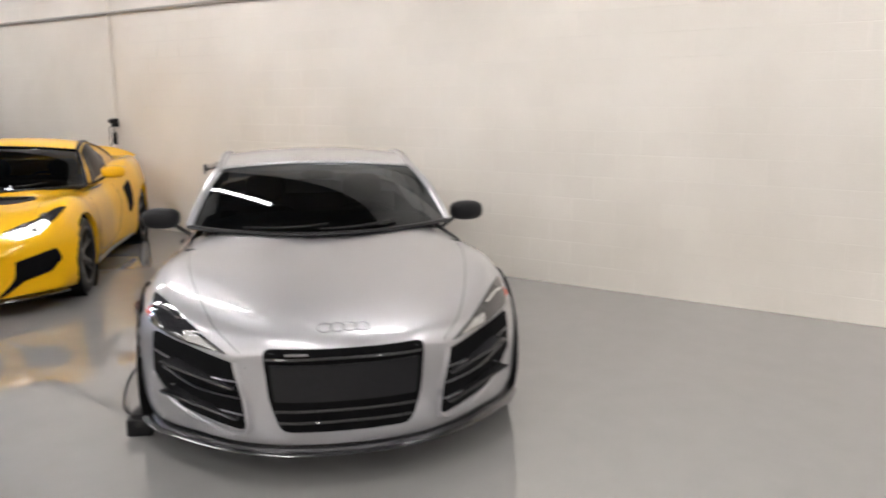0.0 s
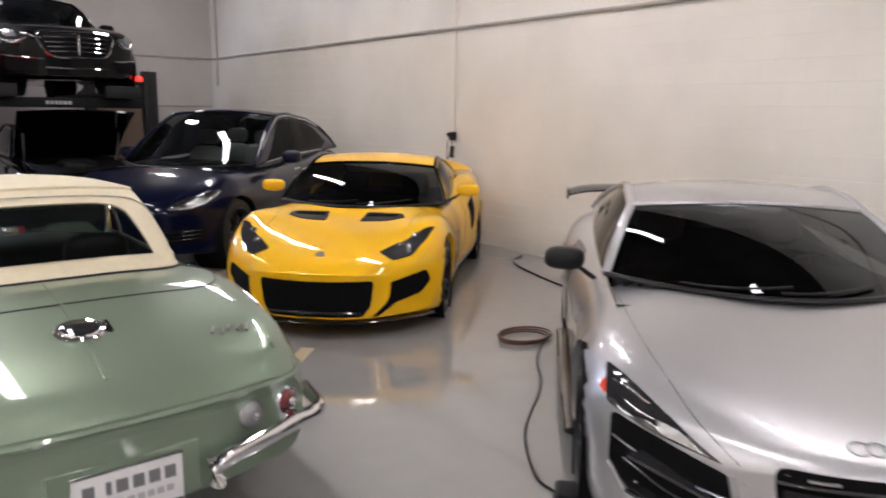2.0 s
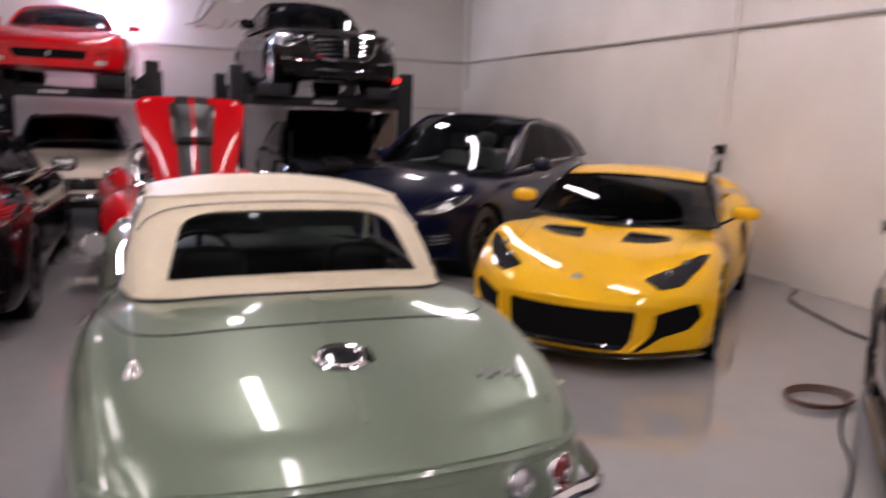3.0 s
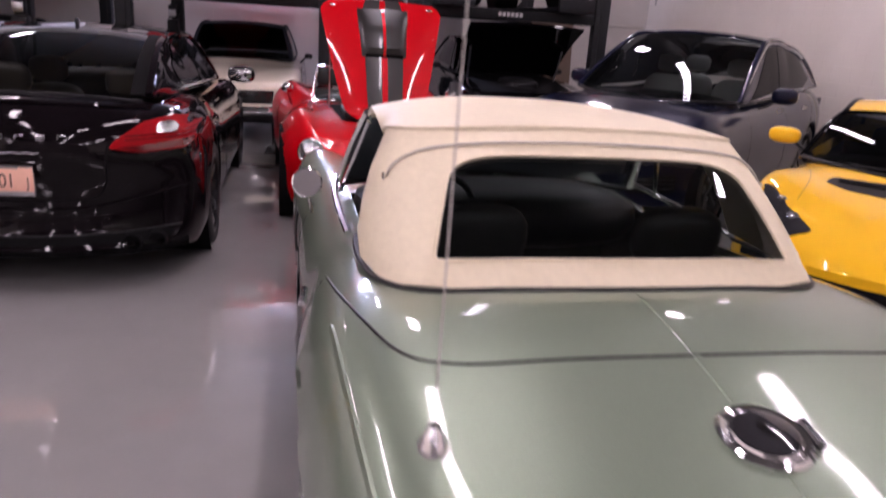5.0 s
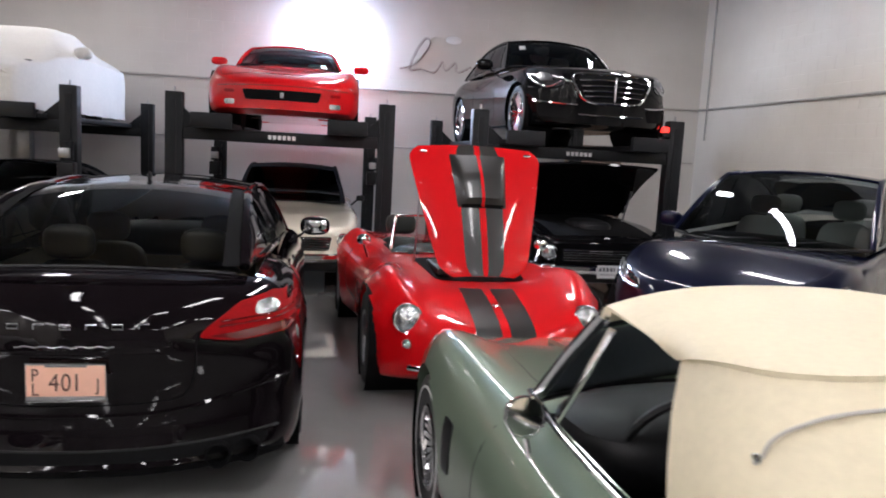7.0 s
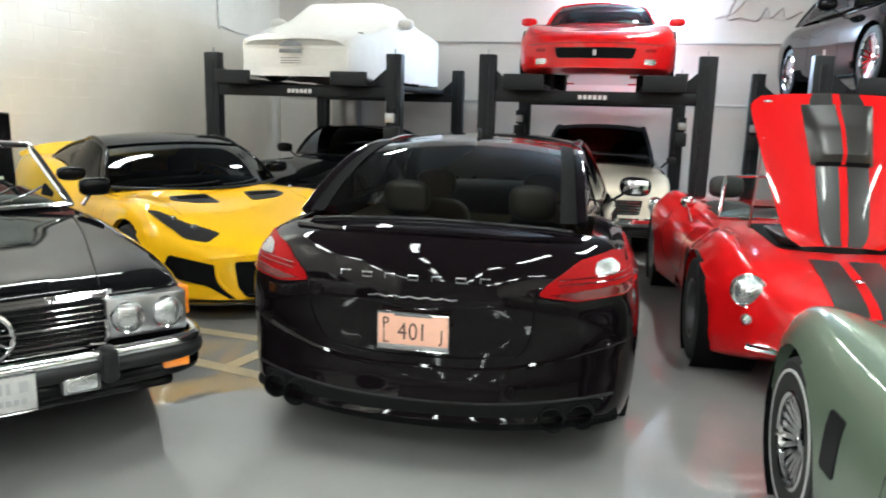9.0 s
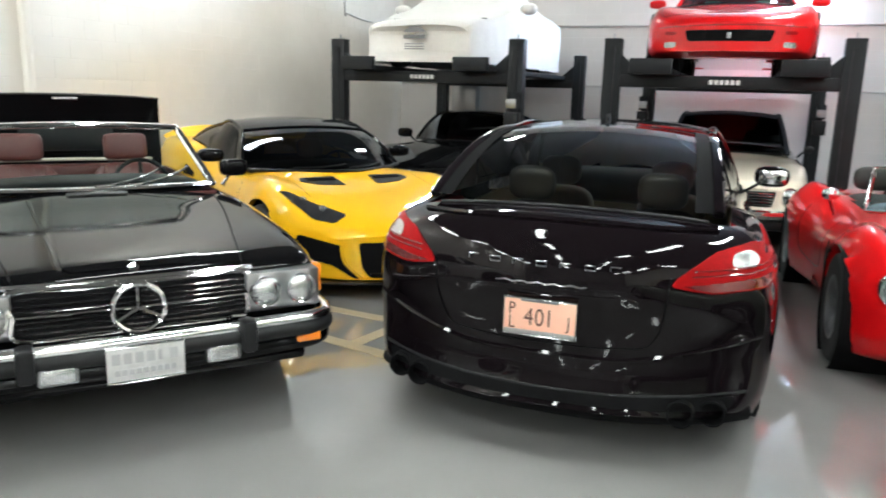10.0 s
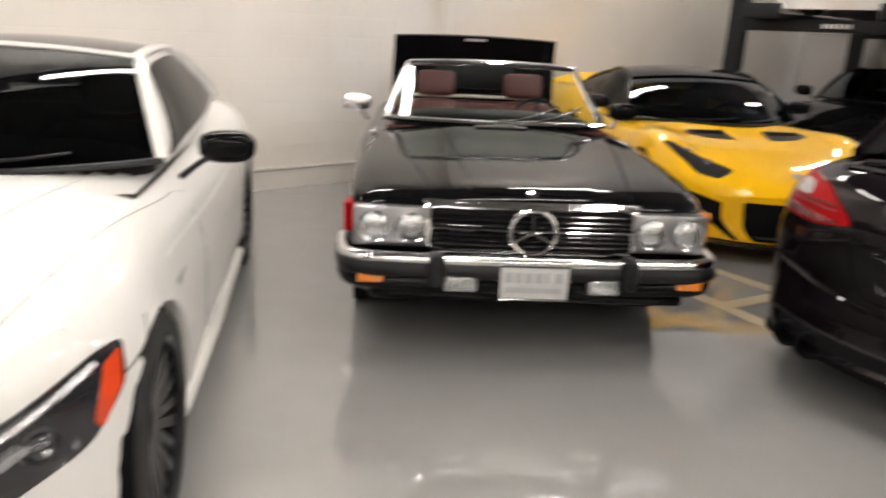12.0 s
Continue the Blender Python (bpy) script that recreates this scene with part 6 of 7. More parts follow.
def detail_roadster(c):
    c.open_cabin((1.62, 0.84), (1.72, 0.55, 0.83), (1.86, 0.50, 1.13), CHROME, 2.75, r=0.014)
    c.lay("mouth", [(0.33 * math.cos(q), 0.40 + 0.105 * math.sin(q)) for q in (2 * math.pi * i / 24 for i in range(24))], c.front, VOID, 0.006, 0.03, 0)
    c.line("mouth_rim", [(0.34 * math.cos(q), 0.40 + 0.115 * math.sin(q)) for q in (2 * math.pi * i / 16 for i in range(16))], c.front, CHROME, 0.012, 0.004, closed=True, per=4)
    for y in (-0.2, -0.1, 0, 0.1, 0.2):
        c.line("grille_bar", [(y, 0.315), (y, 0.485)], c.front, CHROME, 0.005, 0.012, per=4)
    for sgn in (1, -1):
        q, n = c.front(sgn * 0.62, 0.60)
        round_lamp(c, q + Vector((0.015, 0, 0)), (1, 0.06 * sgn, 0.12), 0.09, CLEAR_LENS, CHROME, "headlamp", 0.08)
        q, n = c.front(sgn * 0.62, 0.445)
        round_lamp(c, q + n * 0.01, n, 0.032, CLEAR_LENS, CHROME, "turn_lamp", 0.03)
        part("bumperette", blob(0.05, 0.035, 0.10, 2.4, 14, 10, Matrix.Translation(c.front(sgn * 0.42, 0.33)[0] + Vector((0.06, 0, 0)))), CHROME, c.root)
        part("bumperette_tube", tube([c.front(sgn * 0.42, 0.3)[0] + Vector((0.04, 0, 0)), c.front(sgn * 0.62, 0.3)[0] + Vector((0.05, 0, 0))], 0.022, 8), CHROME, c.root)
        c.lay("nose_stripe", [(0.03, sgn * 0.03), (0.03, sgn * 0.2), (0.64, sgn * 0.2), (0.64, sgn * 0.03)], c.over, SATIN, 0.004, 0.006, 0.005)
        c.seat(2.3, sgn * 0.32, 0.38, LEATHER_DARK, 0.5)
        mr = part("door_mirror", blob(0.03, 0.06, 0.045, 2.2, 14, 10, Matrix.Translation(c.p(1.75, sgn * 0.78, 0.93))), CHROME, c.root)
        part("mirror_stalk", tube([c.p(1.75, sgn * 0.78, 0.9), c.p(1.74, sgn * 0.74, 0.78)], 0.01, 6), CHROME, mr)
    part("nose_badge", lathe([(0.001, 0.01), (0.022, 0.008), (0.028, 0.0)], 18, Matrix.Translation(c.over(0.35, 0)[0] + Vector((0, 0, 0.004))), False), CHROME, c.root)
    c.lay("engine_bay", [(0.80, -0.34), (0.80, 0.34), (1.42, 0.42), (1.42, -0.42)], c.over, VOID, 0.004, 0.02, 0.05)
    part("air_cleaner", lathe([(0.001, 0.1), (0.12, 0.1), (0.16, 0.085), (0.17, 0.0)], 28, Matrix.Translation(c.over(1.1, 0)[0]), False), CHROME, c.root)
    for sgn in (1, -1):
        part("engine_cover", box(c.p(1.35, 0, 0).x, c.p(0.85, 0, 0).x, *sorted((sgn * 0.2, sgn * 0.32)), 0.78, 0.84, 0.02), BLACK, c.root)
    both(c, "side_vent", [(1.32, 0.62), (1.5, 0.64), (1.48, 0.42), (1.34, 0.42)], "side", VOID, rise=0.004, depth=0.02, round_=0.02)
    both_lines(c, "door_gap", [(1.72, 0.74), (1.74, 0.4), (2.4, 0.4), (2.46, 0.76)], "side", BLACK, 0.004, 0.0)
    # the raised hood, hinged at the nose
    def panel(u, v):
        w = 0.30 + 0.235 * v ** 0.8
        a = (u - 0.5) * 2
        out = 0.05 * (1 - a * a) + 0.04 * math.sin(math.pi * v) * (1 - a * a)
        return c.p(0.70 + 0.52 * v - out, a * (w - 0.09 * max(0, (v - 0.9) / 0.1) ** 2 - 0.07 * max(0, (0.1 - v) / 0.1) ** 2), 0.80 + 0.93 * v + out * 0.4)
    hood = part("hood", grid(panel, 40, 30, 0.02), RED, c.root, "raised red hood with twin dark stripes")
    for sgn in (1, -1):
        b = grid(lambda u, v: panel(0.5 + sgn * (0.035 + 0.185 * u) * 0.30 / (0.30 + 0.12 * v) , v) + Vector((0.004, 0, 0.001)), 10, 30, 0.004)
        part("hood_stripe", b, SATIN, hood)
        part("hood_latch", blob(0.012, 0.03, 0.012, 2.4, 10, 8, Matrix.Translation(panel(0.5 + sgn * 0.41, 0.95) + Vector((0.012, 0, 0)))), CHROME, hood)
    def scoop(u, v):
        q = panel(0.5 + (u - 0.5) * 0.42, 0.50 + 0.42 * v)
        lift = 0.055 * min(1, 4 * (0.5 - abs(u - 0.5)) / 0.5) ** 0.6 * min(1, (v + 0.02) * 6) * min(1, (1 - v) * 2.2 + 0.02)
        return q + Vector((lift + 0.006, 0, lift * 0.3))
    sc = part("hood_scoop", grid(scoop, 18, 14), SATIN, hood)
    part("scoop_stripe", grid(lambda u, v: scoop(0.47 + 0.06 * u, v) + Vector((0.003, 0, 0.001)), 2, 14), RED, sc)
    part("scoop_mouth", grid(lambda u, v: panel(0.5 + (u - 0.5) * 0.36, 0.495 + 0.03 * v) + Vector((0.012 + 0.02 * v, 0, 0)), 8, 2), VOID, sc)
    for sgn in (1, -1):
        part("hood_stay", tube([c.p(1.3, sgn * 0.42, 0.8), panel(0.5 + sgn * 0.46, 0.7)], 0.006, 6), STEEL, hood)


def detail_white(c):
    lampL = [(-1.22, 0.53), (-1.19, 0.60), (-0.95, 0.685), (-0.72, 0.745), (-0.62, 0.745), (-0.64, 0.65), (-0.76, 0.555), (-0.98, 0.495)]
    both(c, "headlamp", lampL, (45, False), DARK_LENS, rise=0.008, depth=0.03, round_=0.03)
    both_lines(c, "lamp_strip", [(-1.17, 0.585), (-0.94, 0.662), (-0.73, 0.722)], (45, False), CLEAR_LENS, 0.011, 0.012)
    both(c, "turn_lamp", [(-0.755, 0.595), (-0.70, 0.712), (-0.64, 0.728), (-0.66, 0.65), (-0.735, 0.575)], (45, False), ORANGE, rise=0.012, depth=0.004, round_=0.01, label="orange marker inside headlamp")
    for sgn in (1, -1):
        for a, z in ((-1.06, 0.565), (-0.89, 0.605)):
            q, n = c.corner(sgn, 45)(a, z)
            round_lamp(c, q + n * 0.010, n, 0.036, DARK_LENS, RIM_GREY, "lamp_reflector", 0.012)
    c.lay("grille", [(-0.42, 0.64), (0.42, 0.64), (0.36, 0.42), (-0.36, 0.42)], c.front, VOID, 0.006, 0.02, 0.05)
    c.line("grille_bar", [(-0.40, 0.54), (0, 0.55), (0.40, 0.54)], c.front, CHROME, 0.016, 0.012)
    both(c, "lower_intake", [(0.46, 0.42), (0.80, 0.44), (0.78, 0.26), (0.5, 0.25)], "front", VOID, rise=0.006, depth=0.02, round_=0.03)
    seams(c, [[(1.85, 0.93), (1.8, 0.55), (1.88, 0.26), (3.1, 0.27), (3.3, 0.6), (3.2, 0.98)], [(0.6, 0.66), (0.75, 0.68), (0.8, 0.74)]], [(0.1, 0.45), (0.5, 0.66), (1.4, 0.78), (1.75, 0.80)])
    both_lines(c, "body_crease", [(1.2, 0.78), (2.2, 0.74), (3.4, 0.78)], "side", PEARL, 0.01, -0.005)
    both_lines(c, "hood_crease", [(0.3, 0.34), (0.9, 0.42), (1.5, 0.55)], "over", PEARL, 0.012, -0.006)
    both(c, "fender_badge", [(1.2, 0.70), (1.34, 0.70), (1.33, 0.68), (1.2, 0.68)], "side", STEEL, rise=0.004, depth=0.004, round_=0.004)
    for sgn in (1, -1):
        part("side_skirt", tube([c.p(1.27, sgn * 0.86, 0.185), c.p(2.2, sgn * 0.875, 0.175), c.p(3.23, sgn * 0.87, 0.185)], 0.045, 8, 0.7), PEARL, c.root)
        c.seat(2.3, sgn * 0.36, 0.5, LEATHER_DARK, 0.55)
    both(c, "lamp_glint", [(-1.01, 0.60), (-0.93, 0.625), (-0.90, 0.615), (-0.98, 0.585)], (45, False), CLEAR_LENS, rise=0.024, depth=0.012, round_=0.008)
    c.mirrors(1.98, 0.985, 1.01, JET, (0.07, 0.115, 0.066), 0.07)
    wipers(c, (-0.5, 0.05), 0.04)
    c.steering(2.0, 0.36, 0.92)


def detail_suv(c):
    both(c, "headlamp", [(-1.30, 0.70), (-1.22, 0.76), (-0.95, 0.83), (-0.72, 0.88), (-0.70, 0.84), (-0.85, 0.77), (-1.1, 0.70)], (45, False), DARK_LENS, rise=0.008, depth=0.02, round_=0.02)
    both_lines(c, "lamp_strip", [(-1.27, 0.705), (-1.05, 0.715), (-0.85, 0.775), (-0.72, 0.85)], (45, False), CLEAR_LENS, 0.014, 0.012)
    both(c, "lamp_reflector", [(-1.12, 0.735), (-0.98, 0.80), (-0.9, 0.80), (-0.98, 0.74)], (45, False), CLEAR_LENS, rise=0.011, depth=0.004, round_=0.01)
    both(c, "lower_intake", [(0.45, 0.46), (0.80, 0.52), (0.80, 0.36), (0.5, 0.34)], "front", VOID, rise=0.006, depth=0.02, round_=0.03)
    c.lay("lower_grille", [(-0.42, 0.42), (0.42, 0.42), (0.38, 0.3), (-0.38, 0.3)], c.front, VOID, 0.006, 0.02, 0.03)
    for k in range(3):
        both_lines(c, "intake_slat", [(0.5, 0.38 + 0.04 * k), (0.78, 0.40 + 0.04 * k)], "front", GLOSSBLACK, 0.006, 0.012)
    part("badge", lathe([(0.001, 0.008), (0.03, 0.006), (0.034, 0)], 18, Matrix.Translation(c.front(0, 0.72)[0]) @ Matrix.Rotation(radians(75), 4, "Y"), False), CHROME, c.root)
    seams(c, [[(1.75, 1.02), (1.7, 0.6), (1.8, 0.3), (2.8, 0.32), (2.9, 0.7), (2.9, 1.07)], [(2.9, 0.34), (3.5, 0.4), (3.85, 0.9), (3.9, 1.1)]], [(0.12, 0.5), (0.6, 0.72), (1.2, 0.80), (1.6, 0.86)])
    for sgn in (1, -1):
        pts = [c.flank_at(sgn)(u, 0.95) + Vector((0, 0.016 * sgn, 0)) for u in (i / 24 for i in range(2, 20))]
        part("window_trim", tube(pts, 0.012, 6), STEEL, c.root)
        pts = [c.flank_at(sgn)(u, 0.08) + Vector((0, 0.016 * sgn, 0)) for u in (i / 24 for i in range(2, 20))]
        part("window_trim", tube(pts, 0.010, 6), STEEL, c.root)
        for s in (2.75, 3.6):
            q, n = (c.left if sgn > 0 else c.right)(s, 0.95)
            part("door_handle", box(q.x - 0.1, q.x + 0.1, q.y - 0.006, q.y + 0.006, 0.935, 0.96, 0.004), CHROME, c.root)
        for s in (2.45, 3.3):
            c.seat(s, sgn * 0.4, 0.62, LEATHER_GREY, 0.62)
    c.mirrors(2.1, 1.1, 1.14, MIDNIGHT, (0.08, 0.12, 0.08), 0.1)
    wipers(c, (-0.5, 0.05), 0.04)


def detail_sedan(c):
    c.lay("grille", [(-0.44, 0.78), (0.44, 0.78), (0.42, 0.6), (0.3, 0.48), (-0.3, 0.48), (-0.42, 0.6)], c.front, VOID, 0.006, 0.02, 0.05)
    c.line("grille_frame", [(-0.45, 0.785), (0, 0.80), (0.45, 0.785), (0.43, 0.6), (0.3, 0.475), (0, 0.465), (-0.3, 0.475), (-0.43, 0.6)], c.front, CHROME, 0.016, 0.01, closed=True, per=4)
    for k in range(4):
        c.line("grille_slat", [(-0.41 + 0.02 * k, 0.72 - 0.06 * k), (0, 0.725 - 0.06 * k), (0.41 - 0.02 * k, 0.72 - 0.06 * k)], c.front, CHROME, 0.009, 0.014)
    part("grille_emblem", box(c.front(0, 0.62)[0].x, c.front(0, 0.62)[0].x + 0.03, -0.012, 0.012, 0.49, 0.77, 0.004), CHROME, c.root)
    both(c, "headlamp", [(-1.32, 0.68), (-1.25, 0.80), (-0.98, 0.87), (-0.72, 0.90), (-0.74, 0.78), (-0.95, 0.68), (-1.2, 0.62)], (45, False), DARK_LENS, rise=0.008, depth=0.02, round_=0.04)
    both_lines(c, "lamp_strip", [(-1.27, 0.70), (-1.1, 0.64), (-0.92, 0.70), (-0.78, 0.80)], (45, False), CLEAR_LENS, 0.012, 0.012)
    both(c, "lamp_reflector", [(-1.16, 0.72), (-1.1, 0.79), (-0.95, 0.82), (-0.92, 0.76), (-1.02, 0.71)], (45, False), RIM_GREY, rise=0.011, depth=0.004, round_=0.02)
    both(c, "lower_intake", [(0.44, 0.42), (0.82, 0.46), (0.80, 0.30), (0.5, 0.28)], "front", VOID, rise=0.006, depth=0.02, round_=0.03)
    both_lines(c, "bumper_trim", [(0.42, 0.44), (0.62, 0.45), (0.84, 0.48)], "front", CHROME, 0.008, 0.01)
    c.line("bumper_trim", [(-0.4, 0.33), (0, 0.32), (0.4, 0.33)], c.front, CHROME, 0.008, 0.008)
    seams(c, [[(1.85, 0.96), (1.8, 0.55), (1.86, 0.28), (2.85, 0.28), (2.95, 0.65), (2.95, 1.0)]], [(0.1, 0.45), (0.5, 0.66), (1.5, 0.80)])
    c.mirrors(2.1, 1.03, 1.06, JET, (0.08, 0.12, 0.075), 0.08)
    part("inspection_sticker", grid(lambda u, v: c.screen_at(0.10 + 0.06 * u, 0.55 + 0.16 * v) + Vector((0.006, 0, 0.004)), 2, 2), PLATE, c.root)
    for s in (2.45, 3.4):
        for sgn in (1, -1):
            c.seat(s, sgn * 0.38, 0.55, LEATHER_TAN, 0.6)


def detail_berlinetta(c):
    c.lay("grille", [(-0.46, 0.42), (0.46, 0.42), (0.42, 0.30), (-0.42, 0.30)], c.front, VOID, 0.006, 0.02, 0.03)
    part("grille_emblem", box(c.front(0, 0.36)[0].x, c.front(0, 0.36)[0].x + 0.02, -0.02, 0.02, 0.33, 0.39, 0.006), STEEL, c.root)
    both(c, "turn_lamp", [(0.56, 0.41), (0.68, 0.415), (0.68, 0.38), (0.56, 0.375)], "front", RED_LENS, rise=0.004, depth=0.01, round_=0.015)
    both_lines(c, "headlamp_gap", [(0.35, 0.40), (0.35, 0.72), (0.75, 0.74), (0.78, 0.46), (0.35, 0.40)], "over", BLACK, 0.004, 0.0)
    both(c, "fog_lamp", [(0.55, 0.30), (0.68, 0.30), (0.68, 0.24), (0.55, 0.24)], "front", CLEAR_LENS, rise=0.004, depth=0.01, round_=0.02)
    c.mirrors(1.9, 0.98, 0.90, RED, (0.06, 0.11, 0.055), 0.1)
    c.line("bumper_gap", [(-0.86, 0.46), (0, 0.47), (0.86, 0.46)], c.front, BLACK, 0.004, 0.0)
    for sgn in (1, -1):
        c.seat(2.3, sgn * 0.33, 0.36, LEATHER_TAN, 0.48)


def classic_front(c, lid):
    """Chrome grille, round lamps, bumper and plate of an older car."""
    x = c.front(0, 0.6)[0].x
    c.lay("grille", [(-0.55, 0.66), (0.55, 0.66), (0.52, 0.50), (-0.52, 0.50)], c.front, VOID, 0.006, 0.02, 0.02)
    for k in range(5):
        c.line("grille_slat", [(-0.52, 0.52 + 0.03 * k), (0, 0.525 + 0.03 * k), (0.52, 0.52 + 0.03 * k)], c.front, CHROME, 0.006, 0.012)
    for sgn in (1, -1):
        q, n = c.front(sgn * 0.68, 0.61)
        round_lamp(c, q + Vector((0.01, 0, 0)), (1, 0, 0), 0.085, CLEAR_LENS, CHROME, "headlamp", 0.07)
    part("front_bumper", tube([c.front(y, 0.42)[0] + Vector((0.07, 0, 0)) for y in (i * 0.085 - 0.85 for i in range(21))], 0.045, 8, 1.2), CHROME, c.root)
    part("lower_valance", box(x - 0.1, x + 0.01, -0.7, 0.7, 0.26, 0.36, 0.03), BLACK, c.root)
    number_plate(c, x + 0.12, 0.42, PLATE)
    if lid:
        hood = part("hood", grid(lambda u, v: c.p(1.5 - 1.02 * v, (u - 0.5) * (1.42 + 0.1 * v), 0.98 + 0.66 * v + 0.05 * math.sin(3.1 * v) - 0.03 * (2 * u - 1) ** 2), 14, 10, 0.03), c.paint, c.root, "hood standing open")
        for sgn in (1, -1):
            part("hood_strut", tube([c.p(1.15, sgn * 0.62, 0.88), c.p(0.95, sgn * 0.64, 1.32)], 0.012, 6), STEEL, hood)
        c.lay("engine_bay", [(0.12, -0.62), (0.12, 0.62), (1.4, 0.64), (1.4, -0.64)], c.over, VOID, 0.004, 0.02, 0.05)
        part("engine", blob(0.35, 0.25, 0.1, 3.2, 18, 10, Matrix.Translation(c.p(0.75, 0, 0.86))), BLACK, c.root)
    both_lines(c, "door_gap", [(1.75, 0.86), (1.74, 0.32), (2.8, 0.32), (2.84, 0.9)], "side", BLACK, 0.004, 0.0)
    c.mirrors(1.95, 0.94, 1.0, BLACK, (0.03, 0.06, 0.04), 0.06)


DETAILS = dict(silver=lambda c: detail_silver(c), lotus_a=lambda c: detail_yellow(c, False), lotus_b=lambda c: detail_yellow(c, True), green=detail_green, roadster=detail_roadster,
               fastback=detail_fastback, sl=detail_sl, white=detail_white, suv=detail_suv, sedan=detail_sedan, berlinetta=detail_berlinetta,
               low=lambda c: c.mirrors(2.0, 1.0, 0.95, JET), ivory=lambda c: classic_front(c, False), hoodup=lambda c: classic_front(c, True))
WHEEL_SETS = dict(silver=(RIM_BLACK, 5, True), lotus_a=(RIM_BLACK, 5, True), lotus_b=(RIM_BLACK, 5, True), green=(CHROME, 24, False), roadster=(RIM_GREY, 6, False),
                  fastback=(RIM_BLACK, 10, False), sl=(RIM_GREY, 15, False), white=(RIM_BLACK, 10, True), suv=(RIM_BLACK, 5, True), sedan=(CHROME, 10, True),
                  berlinetta=(RIM_GREY, 5, False), low=(RIM_GREY, 5, True), ivory=(CHROME, 12, False), hoodup=(CHROME, 12, False))
for key, c in CARS.items():
    DETAILS[key](c)
    c.finish_body()
    mat, spokes, twin = WHEEL_SETS[key]
    classic = key in ("green", "sl", "ivory", "hoodup", "roadster")
    if key == "sl":
        pivot = c.p(3.1, 0, 0.3)
        tilt = Matrix.Translation(pivot) @ Matrix.Rotation(radians(-0.6), 4, "Y") @ Matrix.Translation(-pivot)
        for o in c.root.children:
            o.matrix_basis = tilt @ o.matrix_basis
    c.fit_wheels(mat, spokes, 0.2 if classic else 0.24, 0.58 if classic else 0.76, twin, inset=0.012 if key in ("white", "fastback") else 0.03, whitewall=0.8 if key == "green" else None)


# ---- the covered car on its lift ----
def covered_car():
    root = thing("covered_car", pose(-4.25, 16.35, 1.89, 0, 0, -90), "car hidden under a pale fitted cloth cover", "car")
    L = 4.6
    top = curve((0, 0.50), (0.04, 0.56), (0.5, 0.62), (1.0, 0.72), (1.35, 0.84), (2.05, 1.20), (2.7, 1.22), (3.4, 1.06), (4.2, 0.92), (4.6, 0.8))
    wid = curve((0, 0.70), (0.12, 0.745), (0.7, 0.84), (1.4, 0.92), (2.3, 0.95), (3.8, 0.93), (4.4, 0.82), (4.6, 0.68))
    roof = curve((0, 0.93), (0.6, 0.90), (1.3, 0.80), (2.0, 0.60), (3.0, 0.60), (3.7, 0.74), (4.6, 0.88))

    def ring(s):
        w, t, r = wid(s), top(s), roof(s)
        belt = min(t - 0.02, 0.52 + 0.30 * min(s / 1.6, 1) * min((L - s) / 0.5, 1))
        return spline([(w * 1.0, 0.05), (w, 0.28), (w * 1.0, belt - 0.08), (w * 0.95, belt), (w * (r + 0.04), t - 0.07), (w * r * 0.8, t - 0.015), (0, t)], 5)
    bm = bmesh.new()
    rows = []
    for k in range(61):
        s = L * k / 60
        half = ring(s)
        pts = [(q.x, q.y) for q in half] + [(-q.x, q.y) for q in half[-2::-1]]
        bowx = [0.12 * max(0, 1 - s / 1.0) ** 2 * (abs(y) / wid(s)) ** 2 for y, z in pts]
        row = []
        for (y, z), b in zip(pts, bowx):
            fold = 0.012 * math.sin(s * 21 + z * 3) * max(0, (0.75 - z)) + 0.008 * noise.noise(Vector((s * 3, y * 3, z * 3)))
            row.append(bm.verts.new((L / 2 - s - b, y + math.copysign(fold, y), z + 0.006 * math.sin(s * 9 + y * 5))))
        rows.append(row)
    for a, b in zip(rows, rows[1:]):
        for j in range(len(a) - 1):
            bm.faces.new((a[j], a[j + 1], b[j + 1], b[j]))
    for row in (rows[0], rows[-1]):
        n = len(row)
        for j in range(n // 2 - 1):
            bm.faces.new((row[j], row[j + 1], row[n - 2 - j], row[n - 1 - j]))
    part("cloth_cover", bm, COVER, root, "", 60)
    for sgn in (1, -1):
        part("mirror_pocket", blob(0.09, 0.12, 0.08, 2.4, 16, 10, Matrix.Translation((L / 2 - 1.75, sgn * 0.98, 0.86))), COVER, root)
        for s in (0.85, 3.5):
            part("tyre", lathe([(0.2, 0.0), (0.32, 0.02), (0.33, 0.06), (0.33, 0.16), (0.31, 0.2)], 32, Matrix.Translation((L / 2 - s, sgn * 0.70, 0.33)) @ Matrix.Rotation(radians(90 * sgn), 4, "X")), RUBBER, root)
    xf = L / 2 + 0.004
    lg = part("cover_print", box(xf - 0.006, xf + 0.004, -0.15, 0.15, 0.33, 0.38, 0.004), GREYINK, root, "faded grey printed mark")
    part("print_peak", lathe([(0.16, 0.0), (0.09, 0.06), (0.001, 0.08)], 4, Matrix.Translation((xf - 0.004, 0, 0.41)) @ Matrix.Scale(0.05, 4, (1, 0, 0)), False), GREYINK, lg)
    for k in range(3):
        part("print_bar", box(xf - 0.006, xf + 0.004, -0.13, 0.13, 0.20 + 0.03 * k, 0.212 + 0.03 * k), GREYINK, lg)


covered_car()


# ---- conduits, sockets and marks on the walls ----
def conduit(name, pts, r, label, material=PIPE):
    return thing(name, Matrix(), label, "conduit", bm=tube(pts, r, 8), material=material)


